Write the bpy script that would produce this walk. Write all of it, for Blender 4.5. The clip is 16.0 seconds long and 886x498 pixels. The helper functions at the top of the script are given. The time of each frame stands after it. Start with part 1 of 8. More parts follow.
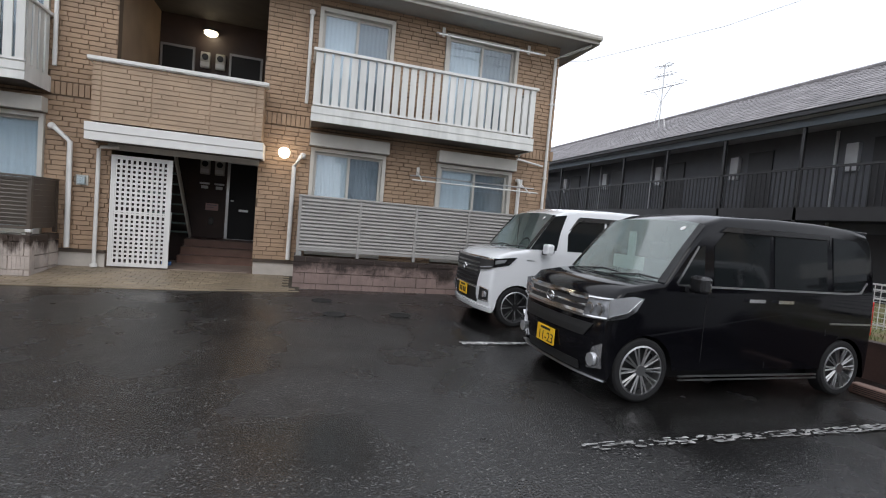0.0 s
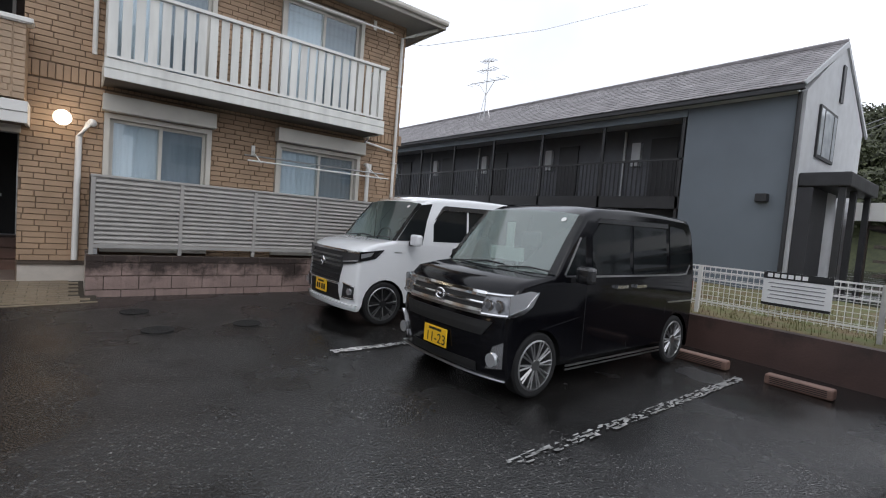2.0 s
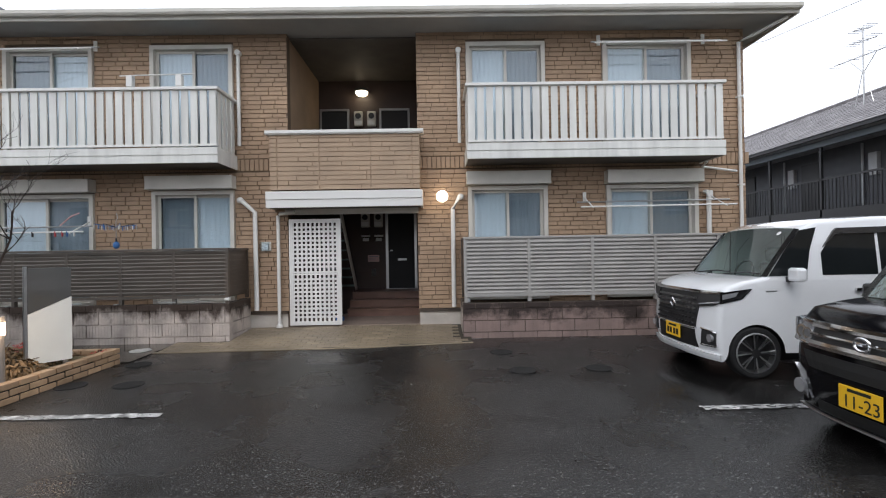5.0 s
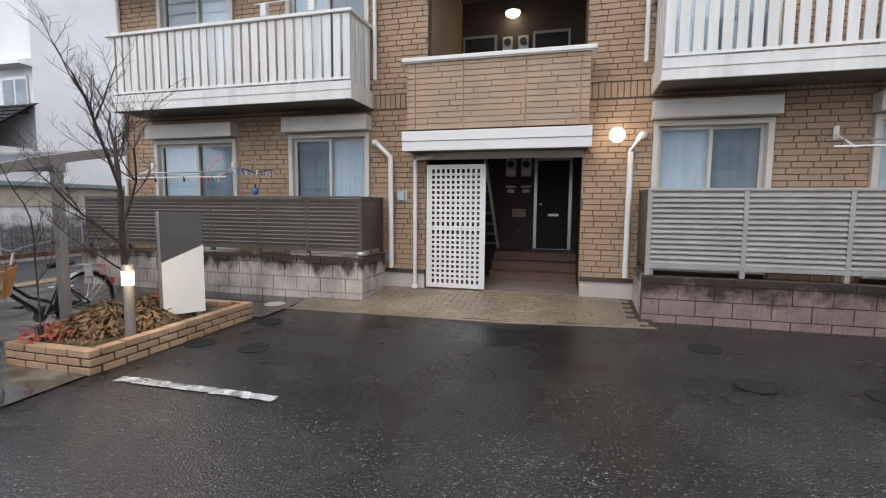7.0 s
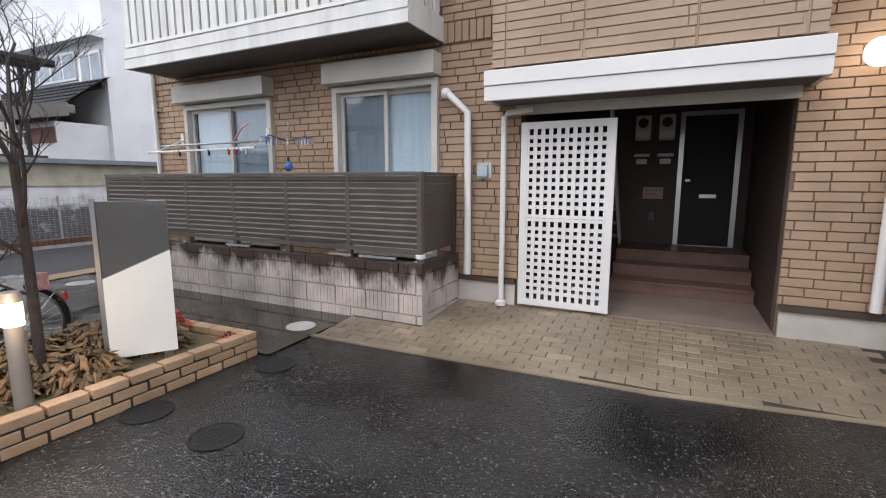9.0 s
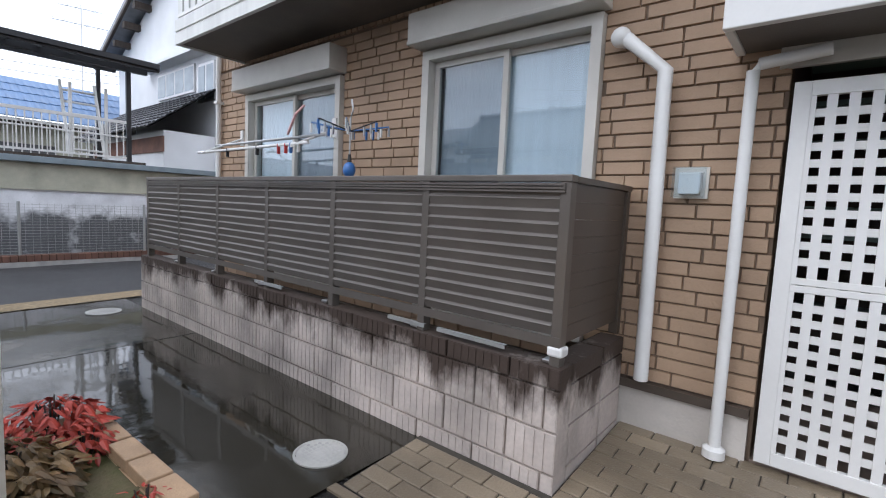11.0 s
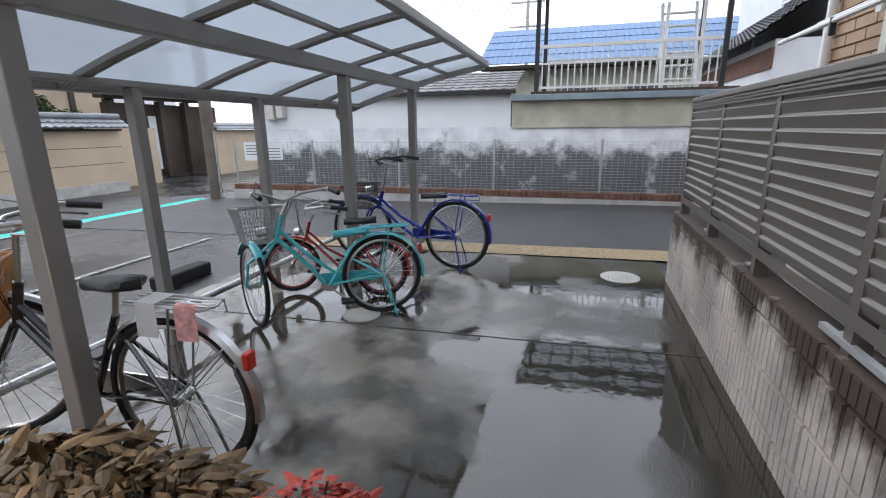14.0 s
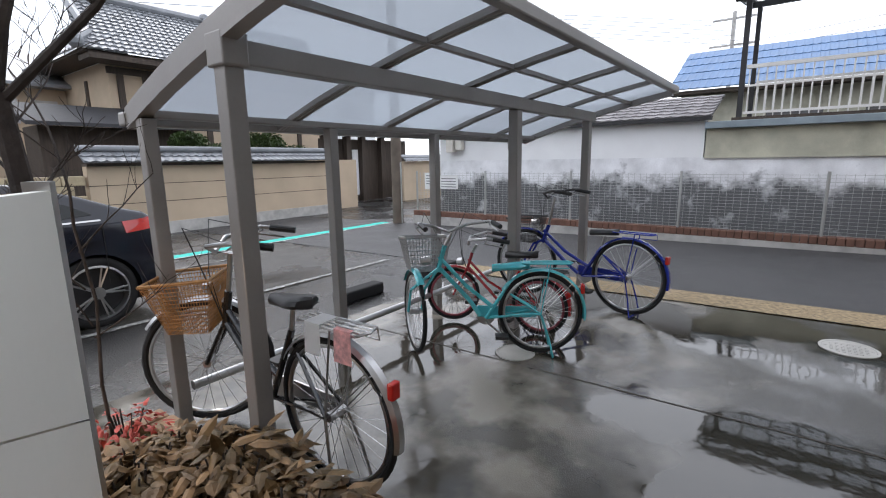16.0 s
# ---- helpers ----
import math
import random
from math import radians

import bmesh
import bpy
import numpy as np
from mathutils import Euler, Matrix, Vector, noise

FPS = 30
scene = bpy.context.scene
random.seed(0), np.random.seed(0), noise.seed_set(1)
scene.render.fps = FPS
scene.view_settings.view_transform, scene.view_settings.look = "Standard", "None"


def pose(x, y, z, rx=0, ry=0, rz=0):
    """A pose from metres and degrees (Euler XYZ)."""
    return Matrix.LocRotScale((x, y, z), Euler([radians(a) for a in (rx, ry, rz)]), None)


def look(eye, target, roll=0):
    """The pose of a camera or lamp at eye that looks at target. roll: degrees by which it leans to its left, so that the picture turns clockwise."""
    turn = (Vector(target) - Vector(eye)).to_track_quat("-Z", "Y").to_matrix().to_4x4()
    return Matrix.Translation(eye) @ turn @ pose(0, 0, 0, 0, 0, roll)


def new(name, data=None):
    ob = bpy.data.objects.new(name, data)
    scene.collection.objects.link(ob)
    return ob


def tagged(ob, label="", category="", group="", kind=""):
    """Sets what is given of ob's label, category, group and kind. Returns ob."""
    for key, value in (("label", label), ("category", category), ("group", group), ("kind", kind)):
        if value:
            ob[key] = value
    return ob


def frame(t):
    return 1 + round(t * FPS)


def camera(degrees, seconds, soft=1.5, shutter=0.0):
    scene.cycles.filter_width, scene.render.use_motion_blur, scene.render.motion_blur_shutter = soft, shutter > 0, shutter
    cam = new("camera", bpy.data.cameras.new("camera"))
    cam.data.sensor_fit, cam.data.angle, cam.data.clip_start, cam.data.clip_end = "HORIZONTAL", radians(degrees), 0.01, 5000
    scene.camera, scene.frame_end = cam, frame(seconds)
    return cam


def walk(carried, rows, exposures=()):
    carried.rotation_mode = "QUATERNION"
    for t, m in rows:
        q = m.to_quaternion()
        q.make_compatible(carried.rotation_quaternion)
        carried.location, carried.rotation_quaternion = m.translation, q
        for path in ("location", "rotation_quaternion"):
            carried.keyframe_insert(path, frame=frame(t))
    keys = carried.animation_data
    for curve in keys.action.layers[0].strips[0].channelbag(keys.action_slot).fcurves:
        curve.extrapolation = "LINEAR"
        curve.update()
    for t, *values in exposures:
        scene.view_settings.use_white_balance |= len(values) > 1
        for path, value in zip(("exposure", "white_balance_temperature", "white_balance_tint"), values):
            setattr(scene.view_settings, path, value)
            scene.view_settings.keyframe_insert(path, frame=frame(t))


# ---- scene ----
cam = camera(86.9, 16.0, soft=1.1)
PATH = [
    (0, (1.709, -0.158, 1.419), (2.296, 1.751, 1.313), 4.9),
    (0.5, (1.66, -0.117, 1.413), (2.483, 1.703, 1.304), 5.0),
    (1, (1.603, 0.123, 1.397), (2.561, 1.874, 1.269), 5.4),
    (1.5, (1.548, 0.392, 1.431), (2.631, 2.069, 1.314), 5.2),
    (2, (1.474, 0.605, 1.448), (2.718, 2.166, 1.337), 4.6),
    (2.5, (1.469, 0.696, 1.45), (2.823, 2.165, 1.343), 3.5),
    (3, (1.44, 0.735, 1.453), (2.714, 2.274, 1.362), 2.2),
    (3.5, (1.362, 0.744, 1.469), (2.389, 2.459, 1.42), 1.2),
    (4, (1.298, 0.738, 1.478), (1.981, 2.618, 1.465), 0.3),
    (4.5, (1.221, 0.719, 1.506), (1.525, 2.696, 1.507), -0.4),
    (5, (1.221, 0.739, 1.511), (1.247, 2.739, 1.518), -1.0),
    (5.2, (1.217, 0.765, 1.489), (1.159, 2.764, 1.5), -0.9),
    (7.3, (0.612, 2.453, 1.495), (0.057, 4.36, 1.259), -0.1),
    (7.5, (0.524, 2.655, 1.478), (-0.055, 4.55, 1.209), -0.6),
    (8, (0.341, 3.186, 1.527), (-0.376, 5.023, 1.19), -0.6),
    (8.5, (0.188, 3.759, 1.558), (-0.619, 5.553, 1.197), -0.0),
    (8.7, (0.137, 4.014, 1.553), (-0.696, 5.802, 1.221), 0.0),
    (10.8, (-1.136, 6.139, 1.422), (-2.339, 7.726, 1.236), 2.4),
    (11, (-1.244, 6.317, 1.449), (-2.504, 7.86, 1.267), 2.7),
    (11.5, (-1.583, 6.698, 1.478), (-2.998, 8.098, 1.289), 3.1),
    (12, (-1.893, 7.022, 1.45), (-3.542, 8.139, 1.263), 4.5),
    (12.5, (-2.255, 7.234, 1.425), (-4.101, 7.957, 1.164), 3.3),
    (13, (-2.624, 7.394, 1.395), (-4.564, 7.67, 0.992), 1.8),
    (13.5, (-2.877, 7.523, 1.4), (-4.799, 7.307, 0.89), 0.1),
    (14, (-3.117, 7.496, 1.418), (-4.977, 6.962, 0.916), -0.6),
    (14.5, (-3.24, 7.504, 1.431), (-5.016, 6.723, 0.947), -1.1),
    (15, (-3.252, 7.495, 1.432), (-4.945, 6.52, 1.001), -1.2),
    (15.5, (-3.255, 7.488, 1.436), (-4.882, 6.395, 1.038), -0.8),
    (16, (-3.243, 7.499, 1.442), (-4.816, 6.321, 1.068), -0.9),
]
walk(cam, [(t, look(eye, target, roll)) for t, eye, target, roll in PATH],
     [(0, -0.03, 6300, 12), (0.5, -0.15, 6300, 12), (1.5, -0.15, 6300, 12), (2.5, -0.35, 6250, 12), (3.5, -0.22, 6250, 12), (5, 0.0, 6300, 12), (7.5, 0.3, 6350, 15), (8.5, 0.4, 6350, 15),
      (11, 0.35, 5950, 13), (12.5, 0.2, 5950, 12), (14, 0.5, 6100, 12), (16, 0.4, 6250, 13)])

# ---- light ----
world = bpy.data.worlds.new("overcast")
scene.world = world
world.use_nodes = True
wn, wl = world.node_tree.nodes, world.node_tree.links
sky = wn.new("ShaderNodeTexSky")
sky.sky_type, sky.sun_disc = "NISHITA", False
sky.sun_elevation, sky.sun_rotation = radians(48), radians(200)
cloud = wn.new("ShaderNodeTexNoise")
cloud.inputs["Scale"].default_value, cloud.inputs["Detail"].default_value = 2.2, 5.0
ramp = wn.new("ShaderNodeValToRGB")
ramp.color_ramp.elements[0].position, ramp.color_ramp.elements[0].color = 0.3, (9.6, 10.1, 10.9, 1)
ramp.color_ramp.elements[1].position, ramp.color_ramp.elements[1].color = 0.7, (12.6, 12.8, 13.0, 1)
mixs = wn.new("ShaderNodeMix")
mixs.data_type = "RGBA"
mixs.inputs[0].default_value = 0.9
wl.new(cloud.outputs["Fac"], ramp.inputs["Fac"])
wl.new(sky.outputs["Color"], mixs.inputs[6])
wl.new(ramp.outputs["Color"], mixs.inputs[7])
wl.new(mixs.outputs[2], wn["Background"].inputs["Color"])
wn["Background"].inputs["Strength"].default_value = 0.13
sun = new("sun", bpy.data.lights.new("sun", "SUN"))
sun.data.energy, sun.data.angle, sun.data.color = 0.6, radians(25), (1.0, 0.97, 0.92)
sun.matrix_world = look((-8, -22, 30), (0, 6, 0))

# ---- materials ----
def mat(name, color, rough=0.6, metal=0.0, var=0.18, scale=3.0, bump=0.15, bscale=60.0, coat=0.0, rand=0.0, stretch=(1, 1, 1), color2=None):
    """Painted, stone or metal surface: blotches at one scale, grain and relief at a finer one."""
    m = bpy.data.materials.new(name)
    m.use_nodes = True
    n, l = m.node_tree.nodes, m.node_tree.links
    b = n["Principled BSDF"]
    b.inputs["Metallic"].default_value = metal
    b.inputs["Coat Weight"].default_value = coat
    geo = n.new("ShaderNodeNewGeometry")
    mp = n.new("ShaderNodeMapping")
    mp.inputs["Scale"].default_value = stretch
    l.new(geo.outputs["Position"], mp.inputs["Vector"])
    big, fine = n.new("ShaderNodeTexNoise"), n.new("ShaderNodeTexNoise")
    big.inputs["Scale"].default_value, big.inputs["Detail"].default_value = scale, 6
    fine.inputs["Scale"].default_value, fine.inputs["Detail"].default_value = bscale, 3
    l.new(mp.outputs[0], big.inputs["Vector"])
    l.new(mp.outputs[0], fine.inputs["Vector"])
    c = n.new("ShaderNodeMix")
    c.data_type = "RGBA"
    lo = color2 or [max(0, v * (1 - var)) for v in color]
    c.inputs[6].default_value = (*lo, 1)
    c.inputs[7].default_value = (*[min(1, v * (1 + var)) for v in color], 1)
    r = n.new("ShaderNodeValToRGB")
    r.color_ramp.elements[0].position, r.color_ramp.elements[1].position = 0.32, 0.68
    l.new(big.outputs["Fac"], r.inputs["Fac"])
    l.new(r.outputs["Color"], c.inputs[0])
    hsv = n.new("ShaderNodeHueSaturation")
    l.new(c.outputs[2], hsv.inputs["Color"])
    val = n.new("ShaderNodeMath")
    val.operation = "MULTIPLY_ADD"
    l.new(fine.outputs["Fac"], val.inputs[0])
    val.inputs[1].default_value, val.inputs[2].default_value = var, 1 - var / 2
    last = val
    if rand:
        info, add = n.new("ShaderNodeObjectInfo"), n.new("ShaderNodeMath")
        isl, mx = n.new("ShaderNodeNewGeometry"), n.new("ShaderNodeMath")
        mx.operation = "MULTIPLY_ADD"
        l.new(info.outputs["Random"], mx.inputs[0])
        mx.inputs[1].default_value = 0.37
        l.new(isl.outputs["Random Per Island"], mx.inputs[2])
        fr = n.new("ShaderNodeMath")
        fr.operation = "FRACT"
        l.new(mx.outputs[0], fr.inputs[0])
        add.operation = "MULTIPLY_ADD"
        l.new(fr.outputs[0], add.inputs[0])
        add.inputs[1].default_value = rand
        sub = n.new("ShaderNodeMath")
        sub.operation = "SUBTRACT"
        l.new(val.outputs[0], sub.inputs[0])
        sub.inputs[1].default_value = rand / 2
        l.new(sub.outputs[0], add.inputs[2])
        last = add
    l.new(last.outputs[0], hsv.inputs["Value"])
    l.new(hsv.outputs[0], b.inputs["Base Color"])
    rr = n.new("ShaderNodeMath")
    rr.operation = "MULTIPLY_ADD"
    l.new(big.outputs["Fac"], rr.inputs[0])
    rr.inputs[1].default_value, rr.inputs[2].default_value = 0.2, rough - 0.1
    rr.use_clamp = True
    l.new(rr.outputs[0], b.inputs["Roughness"])
    if bump:
        bp = n.new("ShaderNodeBump")
        bp.inputs["Strength"].default_value, bp.inputs["Distance"].default_value = bump, 0.01
        l.new(fine.outputs["Fac"], bp.inputs["Height"])
        l.new(bp.outputs[0], b.inputs["Normal"])
    return m


def wet(name, dry, dark, puddle, pscale, rough=(0.1, 0.5), bump=0.35, bscale=160.0, speck=0.0, stretch=(1, 1, 1), edge=0.05, spec=0.5, ripple=0.0, low=None, fence_reflection=None, mottle=0.15):
    """Rained-on ground: water lies where a broad noise is low, grain, stones and painted glints show elsewhere."""
    m = bpy.data.materials.new(name)
    m.use_nodes = True
    n, l = m.node_tree.nodes, m.node_tree.links
    b = n["Principled BSDF"]
    geo = n.new("ShaderNodeNewGeometry")
    mp = n.new("ShaderNodeMapping")
    mp.inputs["Scale"].default_value = stretch
    l.new(geo.outputs["Position"], mp.inputs["Vector"])

    def noise_of(s, d=5, v=mp.outputs[0]):
        t = n.new("ShaderNodeTexNoise")
        t.inputs["Scale"].default_value, t.inputs["Detail"].default_value = s, d
        l.new(v, t.inputs["Vector"])
        return t.outputs["Fac"]

    def ramp_of(src, a, z):
        r = n.new("ShaderNodeMapRange")
        r.inputs["From Min"].default_value, r.inputs["From Max"].default_value = a, z
        l.new(src, r.inputs["Value"])
        return r.outputs[0]
    sep = n.new("ShaderNodeSeparateXYZ")
    l.new(geo.outputs["Position"], sep.inputs[0])
    lie = noise_of(pscale)
    if low:
        # the ground dips towards one side, so that more water stands there
        axis, a0, a1, depth = low
        dip = n.new("ShaderNodeMath")
        dip.operation = "MULTIPLY_ADD"
        l.new(ramp_of(sep.outputs[axis], a0, a1), dip.inputs[0])
        dip.inputs[1].default_value = -depth
        l.new(lie, dip.inputs[2])
        lie = dip.outputs[0]
    pool = ramp_of(lie, puddle - edge, puddle + edge)
    mott = ramp_of(noise_of(pscale * 2.3, 8), 0.5 - mottle, 0.5 + mottle)
    vor = n.new("ShaderNodeTexVoronoi")
    vor.inputs["Scale"].default_value = bscale
    l.new(geo.outputs["Position"], vor.inputs["Vector"])
    c = n.new("ShaderNodeMix")
    c.data_type = "RGBA"
    c.inputs[6].default_value, c.inputs[7].default_value = (*dark, 1), (*dry, 1)
    l.new(mott, c.inputs[0])
    # pale flecks: light grit, plus glints of wet stones put into the colour
    c2 = n.new("ShaderNodeMix")
    c2.data_type, c2.blend_type = "RGBA", "ADD"
    sp = n.new("ShaderNodeMath")
    sp.operation = "MULTIPLY"
    sp.inputs[1].default_value = speck
    l.new(ramp_of(noise_of(bscale * 0.8, 2), 0.6, 0.74), sp.inputs[0])
    l.new(sp.outputs[0], c2.inputs[0])
    l.new(c.outputs[2], c2.inputs[6])
    c2.inputs[7].default_value = (0.5, 0.5, 0.48, 1)
    dk = n.new("ShaderNodeMix")
    dk.data_type = "RGBA"
    dk.inputs[6].default_value = (*[v * 0.75 for v in dark], 1)
    l.new(pool, dk.inputs[0])
    l.new(c2.outputs[2], dk.inputs[7])
    last = dk.outputs[2]
    # base colour darkens towards the fence, standing in for its dark reflection
    if fence_reflection:
        a0, a1, green = fence_reflection
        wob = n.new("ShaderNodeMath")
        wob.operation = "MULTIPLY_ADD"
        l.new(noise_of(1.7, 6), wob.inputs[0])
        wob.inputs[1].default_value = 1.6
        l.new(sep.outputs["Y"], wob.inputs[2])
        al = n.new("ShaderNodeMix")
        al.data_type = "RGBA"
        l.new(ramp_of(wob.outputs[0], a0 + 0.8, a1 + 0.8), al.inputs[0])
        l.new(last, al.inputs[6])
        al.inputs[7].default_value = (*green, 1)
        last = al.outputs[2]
    l.new(last, b.inputs["Base Color"])
    rg = n.new("ShaderNodeMapRange")
    rg.inputs["To Min"].default_value, rg.inputs["To Max"].default_value = rough
    mul = n.new("ShaderNodeMath")
    mul.operation = "MULTIPLY"
    l.new(pool, mul.inputs[0])
    mm = n.new("ShaderNodeMath")
    mm.operation = "MULTIPLY_ADD"
    l.new(mott, mm.inputs[0])
    mm.inputs[1].default_value, mm.inputs[2].default_value = 0.5, 0.5
    l.new(mm.outputs[0], mul.inputs[1])
    l.new(mul.outputs[0], rg.inputs["Value"])
    l.new(rg.outputs[0], b.inputs["Roughness"])
    bs = n.new("ShaderNodeMath")
    bs.operation = "MULTIPLY"
    l.new(pool, bs.inputs[0])
    bs.inputs[1].default_value = bump
    bp = n.new("ShaderNodeBump")
    bp.inputs["Distance"].default_value = 0.006
    l.new(bs.outputs[0], bp.inputs["Strength"])
    l.new(vor.outputs["Distance"], bp.inputs["Height"])
    if ripple:
        rp = n.new("ShaderNodeBump")
        rp.inputs["Strength"].default_value, rp.inputs["Distance"].default_value = ripple, 0.05
        l.new(noise_of(5.0, 3), rp.inputs["Height"])
        l.new(rp.outputs[0], bp.inputs["Normal"])
    l.new(bp.outputs[0], b.inputs["Normal"])
    b.inputs["Specular IOR Level"].default_value = spec
    return m


def stained(name, color, dirt, top, low, scale=(5, 5, 0.9), rough=0.75, rand=0.0, strength=1.0, var=0.16):
    """Old render or block with black mould and runs that hang down from the height top and thin out at low."""
    m = mat(name, color, rough, var=var, scale=2.5, bump=0.25, bscale=45, rand=rand)
    n, l = m.node_tree.nodes, m.node_tree.links
    b = n["Principled BSDF"]
    src = b.inputs["Base Color"].links[0].from_socket
    geo = n.new("ShaderNodeNewGeometry")
    mp = n.new("ShaderNodeMapping")
    mp.inputs["Scale"].default_value = scale
    l.new(geo.outputs["Position"], mp.inputs["Vector"])
    ns = n.new("ShaderNodeTexNoise")
    ns.inputs["Scale"].default_value, ns.inputs["Detail"].default_value = 1.0, 8
    ns.inputs["Roughness"].default_value = 0.65
    l.new(mp.outputs[0], ns.inputs["Vector"])
    sep = n.new("ShaderNodeSeparateXYZ")
    l.new(geo.outputs["Position"], sep.inputs[0])
    r = n.new("ShaderNodeMapRange")
    r.inputs["From Min"].default_value, r.inputs["From Max"].default_value = low, top
    r.inputs["To Min"].default_value, r.inputs["To Max"].default_value = -0.22, 0.2
    l.new(sep.outputs["Z"], r.inputs["Value"])
    add = n.new("ShaderNodeMath")
    l.new(ns.outputs["Fac"], add.inputs[0])
    l.new(r.outputs[0], add.inputs[1])
    th = n.new("ShaderNodeMapRange")
    th.inputs["From Min"].default_value, th.inputs["From Max"].default_value = 0.46, 0.64
    th.inputs["To Max"].default_value = strength
    l.new(add.outputs[0], th.inputs["Value"])
    mx = n.new("ShaderNodeMix")
    mx.data_type = "RGBA"
    l.new(th.outputs[0], mx.inputs[0])
    l.new(src, mx.inputs[6])
    mx.inputs[7].default_value = (*dirt, 1)
    l.new(mx.outputs[2], b.inputs["Base Color"])
    return m


def glass(name, tint=(0.9, 0.95, 0.95), rough=0.02, ior=1.7, veil=0.0, film=(0.4, 0.48, 0.46)):
    """Thin pane: a tinted clear sheet under the gloss of glass; veil is the share of a pale film painted for reflected
    sky.
    """
    m = bpy.data.materials.new(name)
    m.use_nodes = True
    n, l = m.node_tree.nodes, m.node_tree.links
    n.remove(n["Principled BSDF"])
    tr, gl, df = n.new("ShaderNodeBsdfTransparent"), n.new("ShaderNodeBsdfGlossy"), n.new("ShaderNodeBsdfDiffuse")
    tr.inputs["Color"].default_value = (*tint, 1)
    df.inputs["Color"].default_value = (*film, 1)
    gl.inputs["Roughness"].default_value = rough
    lw, pw, fr = n.new("ShaderNodeLayerWeight"), n.new("ShaderNodeMath"), n.new("ShaderNodeMath")
    lw.inputs["Blend"].default_value = 0.5
    pw.operation, fr.operation = "POWER", "MULTIPLY_ADD"
    l.new(lw.outputs["Facing"], pw.inputs[0])
    pw.inputs[1].default_value = 4.0
    f0 = ((ior - 1) / (ior + 1)) ** 2
    l.new(pw.outputs[0], fr.inputs[0])
    fr.inputs[1].default_value, fr.inputs[2].default_value = 1 - f0, f0
    m1, m2 = n.new("ShaderNodeMixShader"), n.new("ShaderNodeMixShader")
    m1.inputs["Fac"].default_value = veil
    l.new(tr.outputs[0], m1.inputs[1])
    l.new(df.outputs[0], m1.inputs[2])
    l.new(fr.outputs[0], m2.inputs["Fac"])
    l.new(m1.outputs[0], m2.inputs[1])
    l.new(gl.outputs[0], m2.inputs[2])
    l.new(m2.outputs[0], n["Material Output"].inputs["Surface"])
    return m


def glow(name, color, strength):
    m = bpy.data.materials.new(name)
    m.use_nodes = True
    b = m.node_tree.nodes["Principled BSDF"]
    b.inputs["Base Color"].default_value = (*color, 1)
    b.inputs["Emission Color"].default_value = (*color, 1)
    b.inputs["Emission Strength"].default_value = strength
    return m


ASPHALT = wet("wet_asphalt", (0.022, 0.021, 0.0204), (0.0105, 0.01, 0.0097), 0.42, 0.6, (0.13, 0.4), 0.9, 70, 0.42, edge=0.16, spec=0.66, low=("X", 3.6, 6.5, 0.12))
ROAD = wet("road_asphalt", (0.045, 0.045, 0.047), (0.03, 0.03, 0.032), 0.2, 0.4, (0.25, 0.6), 0.6, 140, 0.15)
SLAB = wet("wet_concrete", (0.21, 0.19, 0.155), (0.066, 0.059, 0.046), 0.515, 1.0, (0.05, 0.22), 0.15, 140, 0.05, edge=0.05, spec=0.85, ripple=0.03, low=("Y", 6.8, 7.7, 0.05), fence_reflection=(6.6, 7.5, (0.026, 0.023, 0.016)), mottle=0.07)
BRICK = mat("tan_brick", (0.375, 0.258, 0.168), 0.7, var=0.13, scale=2, bump=0.35, bscale=70, rand=0.09)
PALEBRICK = mat("pale_tan_brick", (0.395, 0.288, 0.198), 0.7, var=0.1, scale=2, bump=0.3, bscale=70, rand=0.04)
JOINT = mat("brick_joint", (0.15, 0.106, 0.072), 0.85, var=0.15)
WHITE = mat("white_aluminium", (0.74, 0.73, 0.70), 0.45, var=0.05, scale=1.2, bump=0.04)
WHITEDIRT = mat("rain_streaked_white", (0.68, 0.68, 0.645), 0.5, var=0.12, scale=1.0, bump=0.05, stretch=(6, 6, 0.8))
CREAM = mat("cream_trim", (0.58, 0.555, 0.50), 0.5, var=0.07, bump=0.05)
LOUVRE = mat("grey_louvre", (0.36, 0.345, 0.325), 0.4, 0.15, var=0.08, bump=0.04)
LOUVREB = mat("bronze_louvre", (0.132, 0.116, 0.101), 0.34, 0.3, var=0.1, bump=0.04)
LOUVRED = mat("dark_brown_panel", (0.075, 0.058, 0.045), 0.35, 0.1, var=0.15, bump=0.05)
BLOCK = stained("mossy_block", (0.45, 0.392, 0.35), (0.05, 0.033, 0.024), 0.7, 0.32, (3.0, 3.0, 1.6), rand=0.05, var=0.3)
BLOCKR = stained("dark_mossy_block", (0.25, 0.18, 0.158), (0.035, 0.023, 0.019), 0.62, 0.1, (2.2, 2.2, 2.4), rand=0.12)
BLOCKR.node_tree.nodes["Bump"].inputs["Strength"].default_value = 0.9
BASEC = mat("render_base", (0.5, 0.46, 0.41), 0.8, var=0.12, scale=4, bump=0.2)
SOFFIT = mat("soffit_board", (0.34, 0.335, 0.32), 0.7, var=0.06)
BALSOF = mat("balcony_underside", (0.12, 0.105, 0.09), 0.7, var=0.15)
SLATE = mat("slate_roof", (0.22, 0.207, 0.212), 0.6, var=0.25, scale=2, bump=0.3, bscale=25, rand=0.3)
TILE = mat("grey_roof_tile", (0.21, 0.22, 0.235), 0.35, var=0.2, scale=3, bump=0.15, rand=0.25)
TILEBLUE = mat("blue_roof_sheet", (0.11, 0.2, 0.36), 0.45, var=0.1, scale=1.5, bump=0.1, rand=0.05)
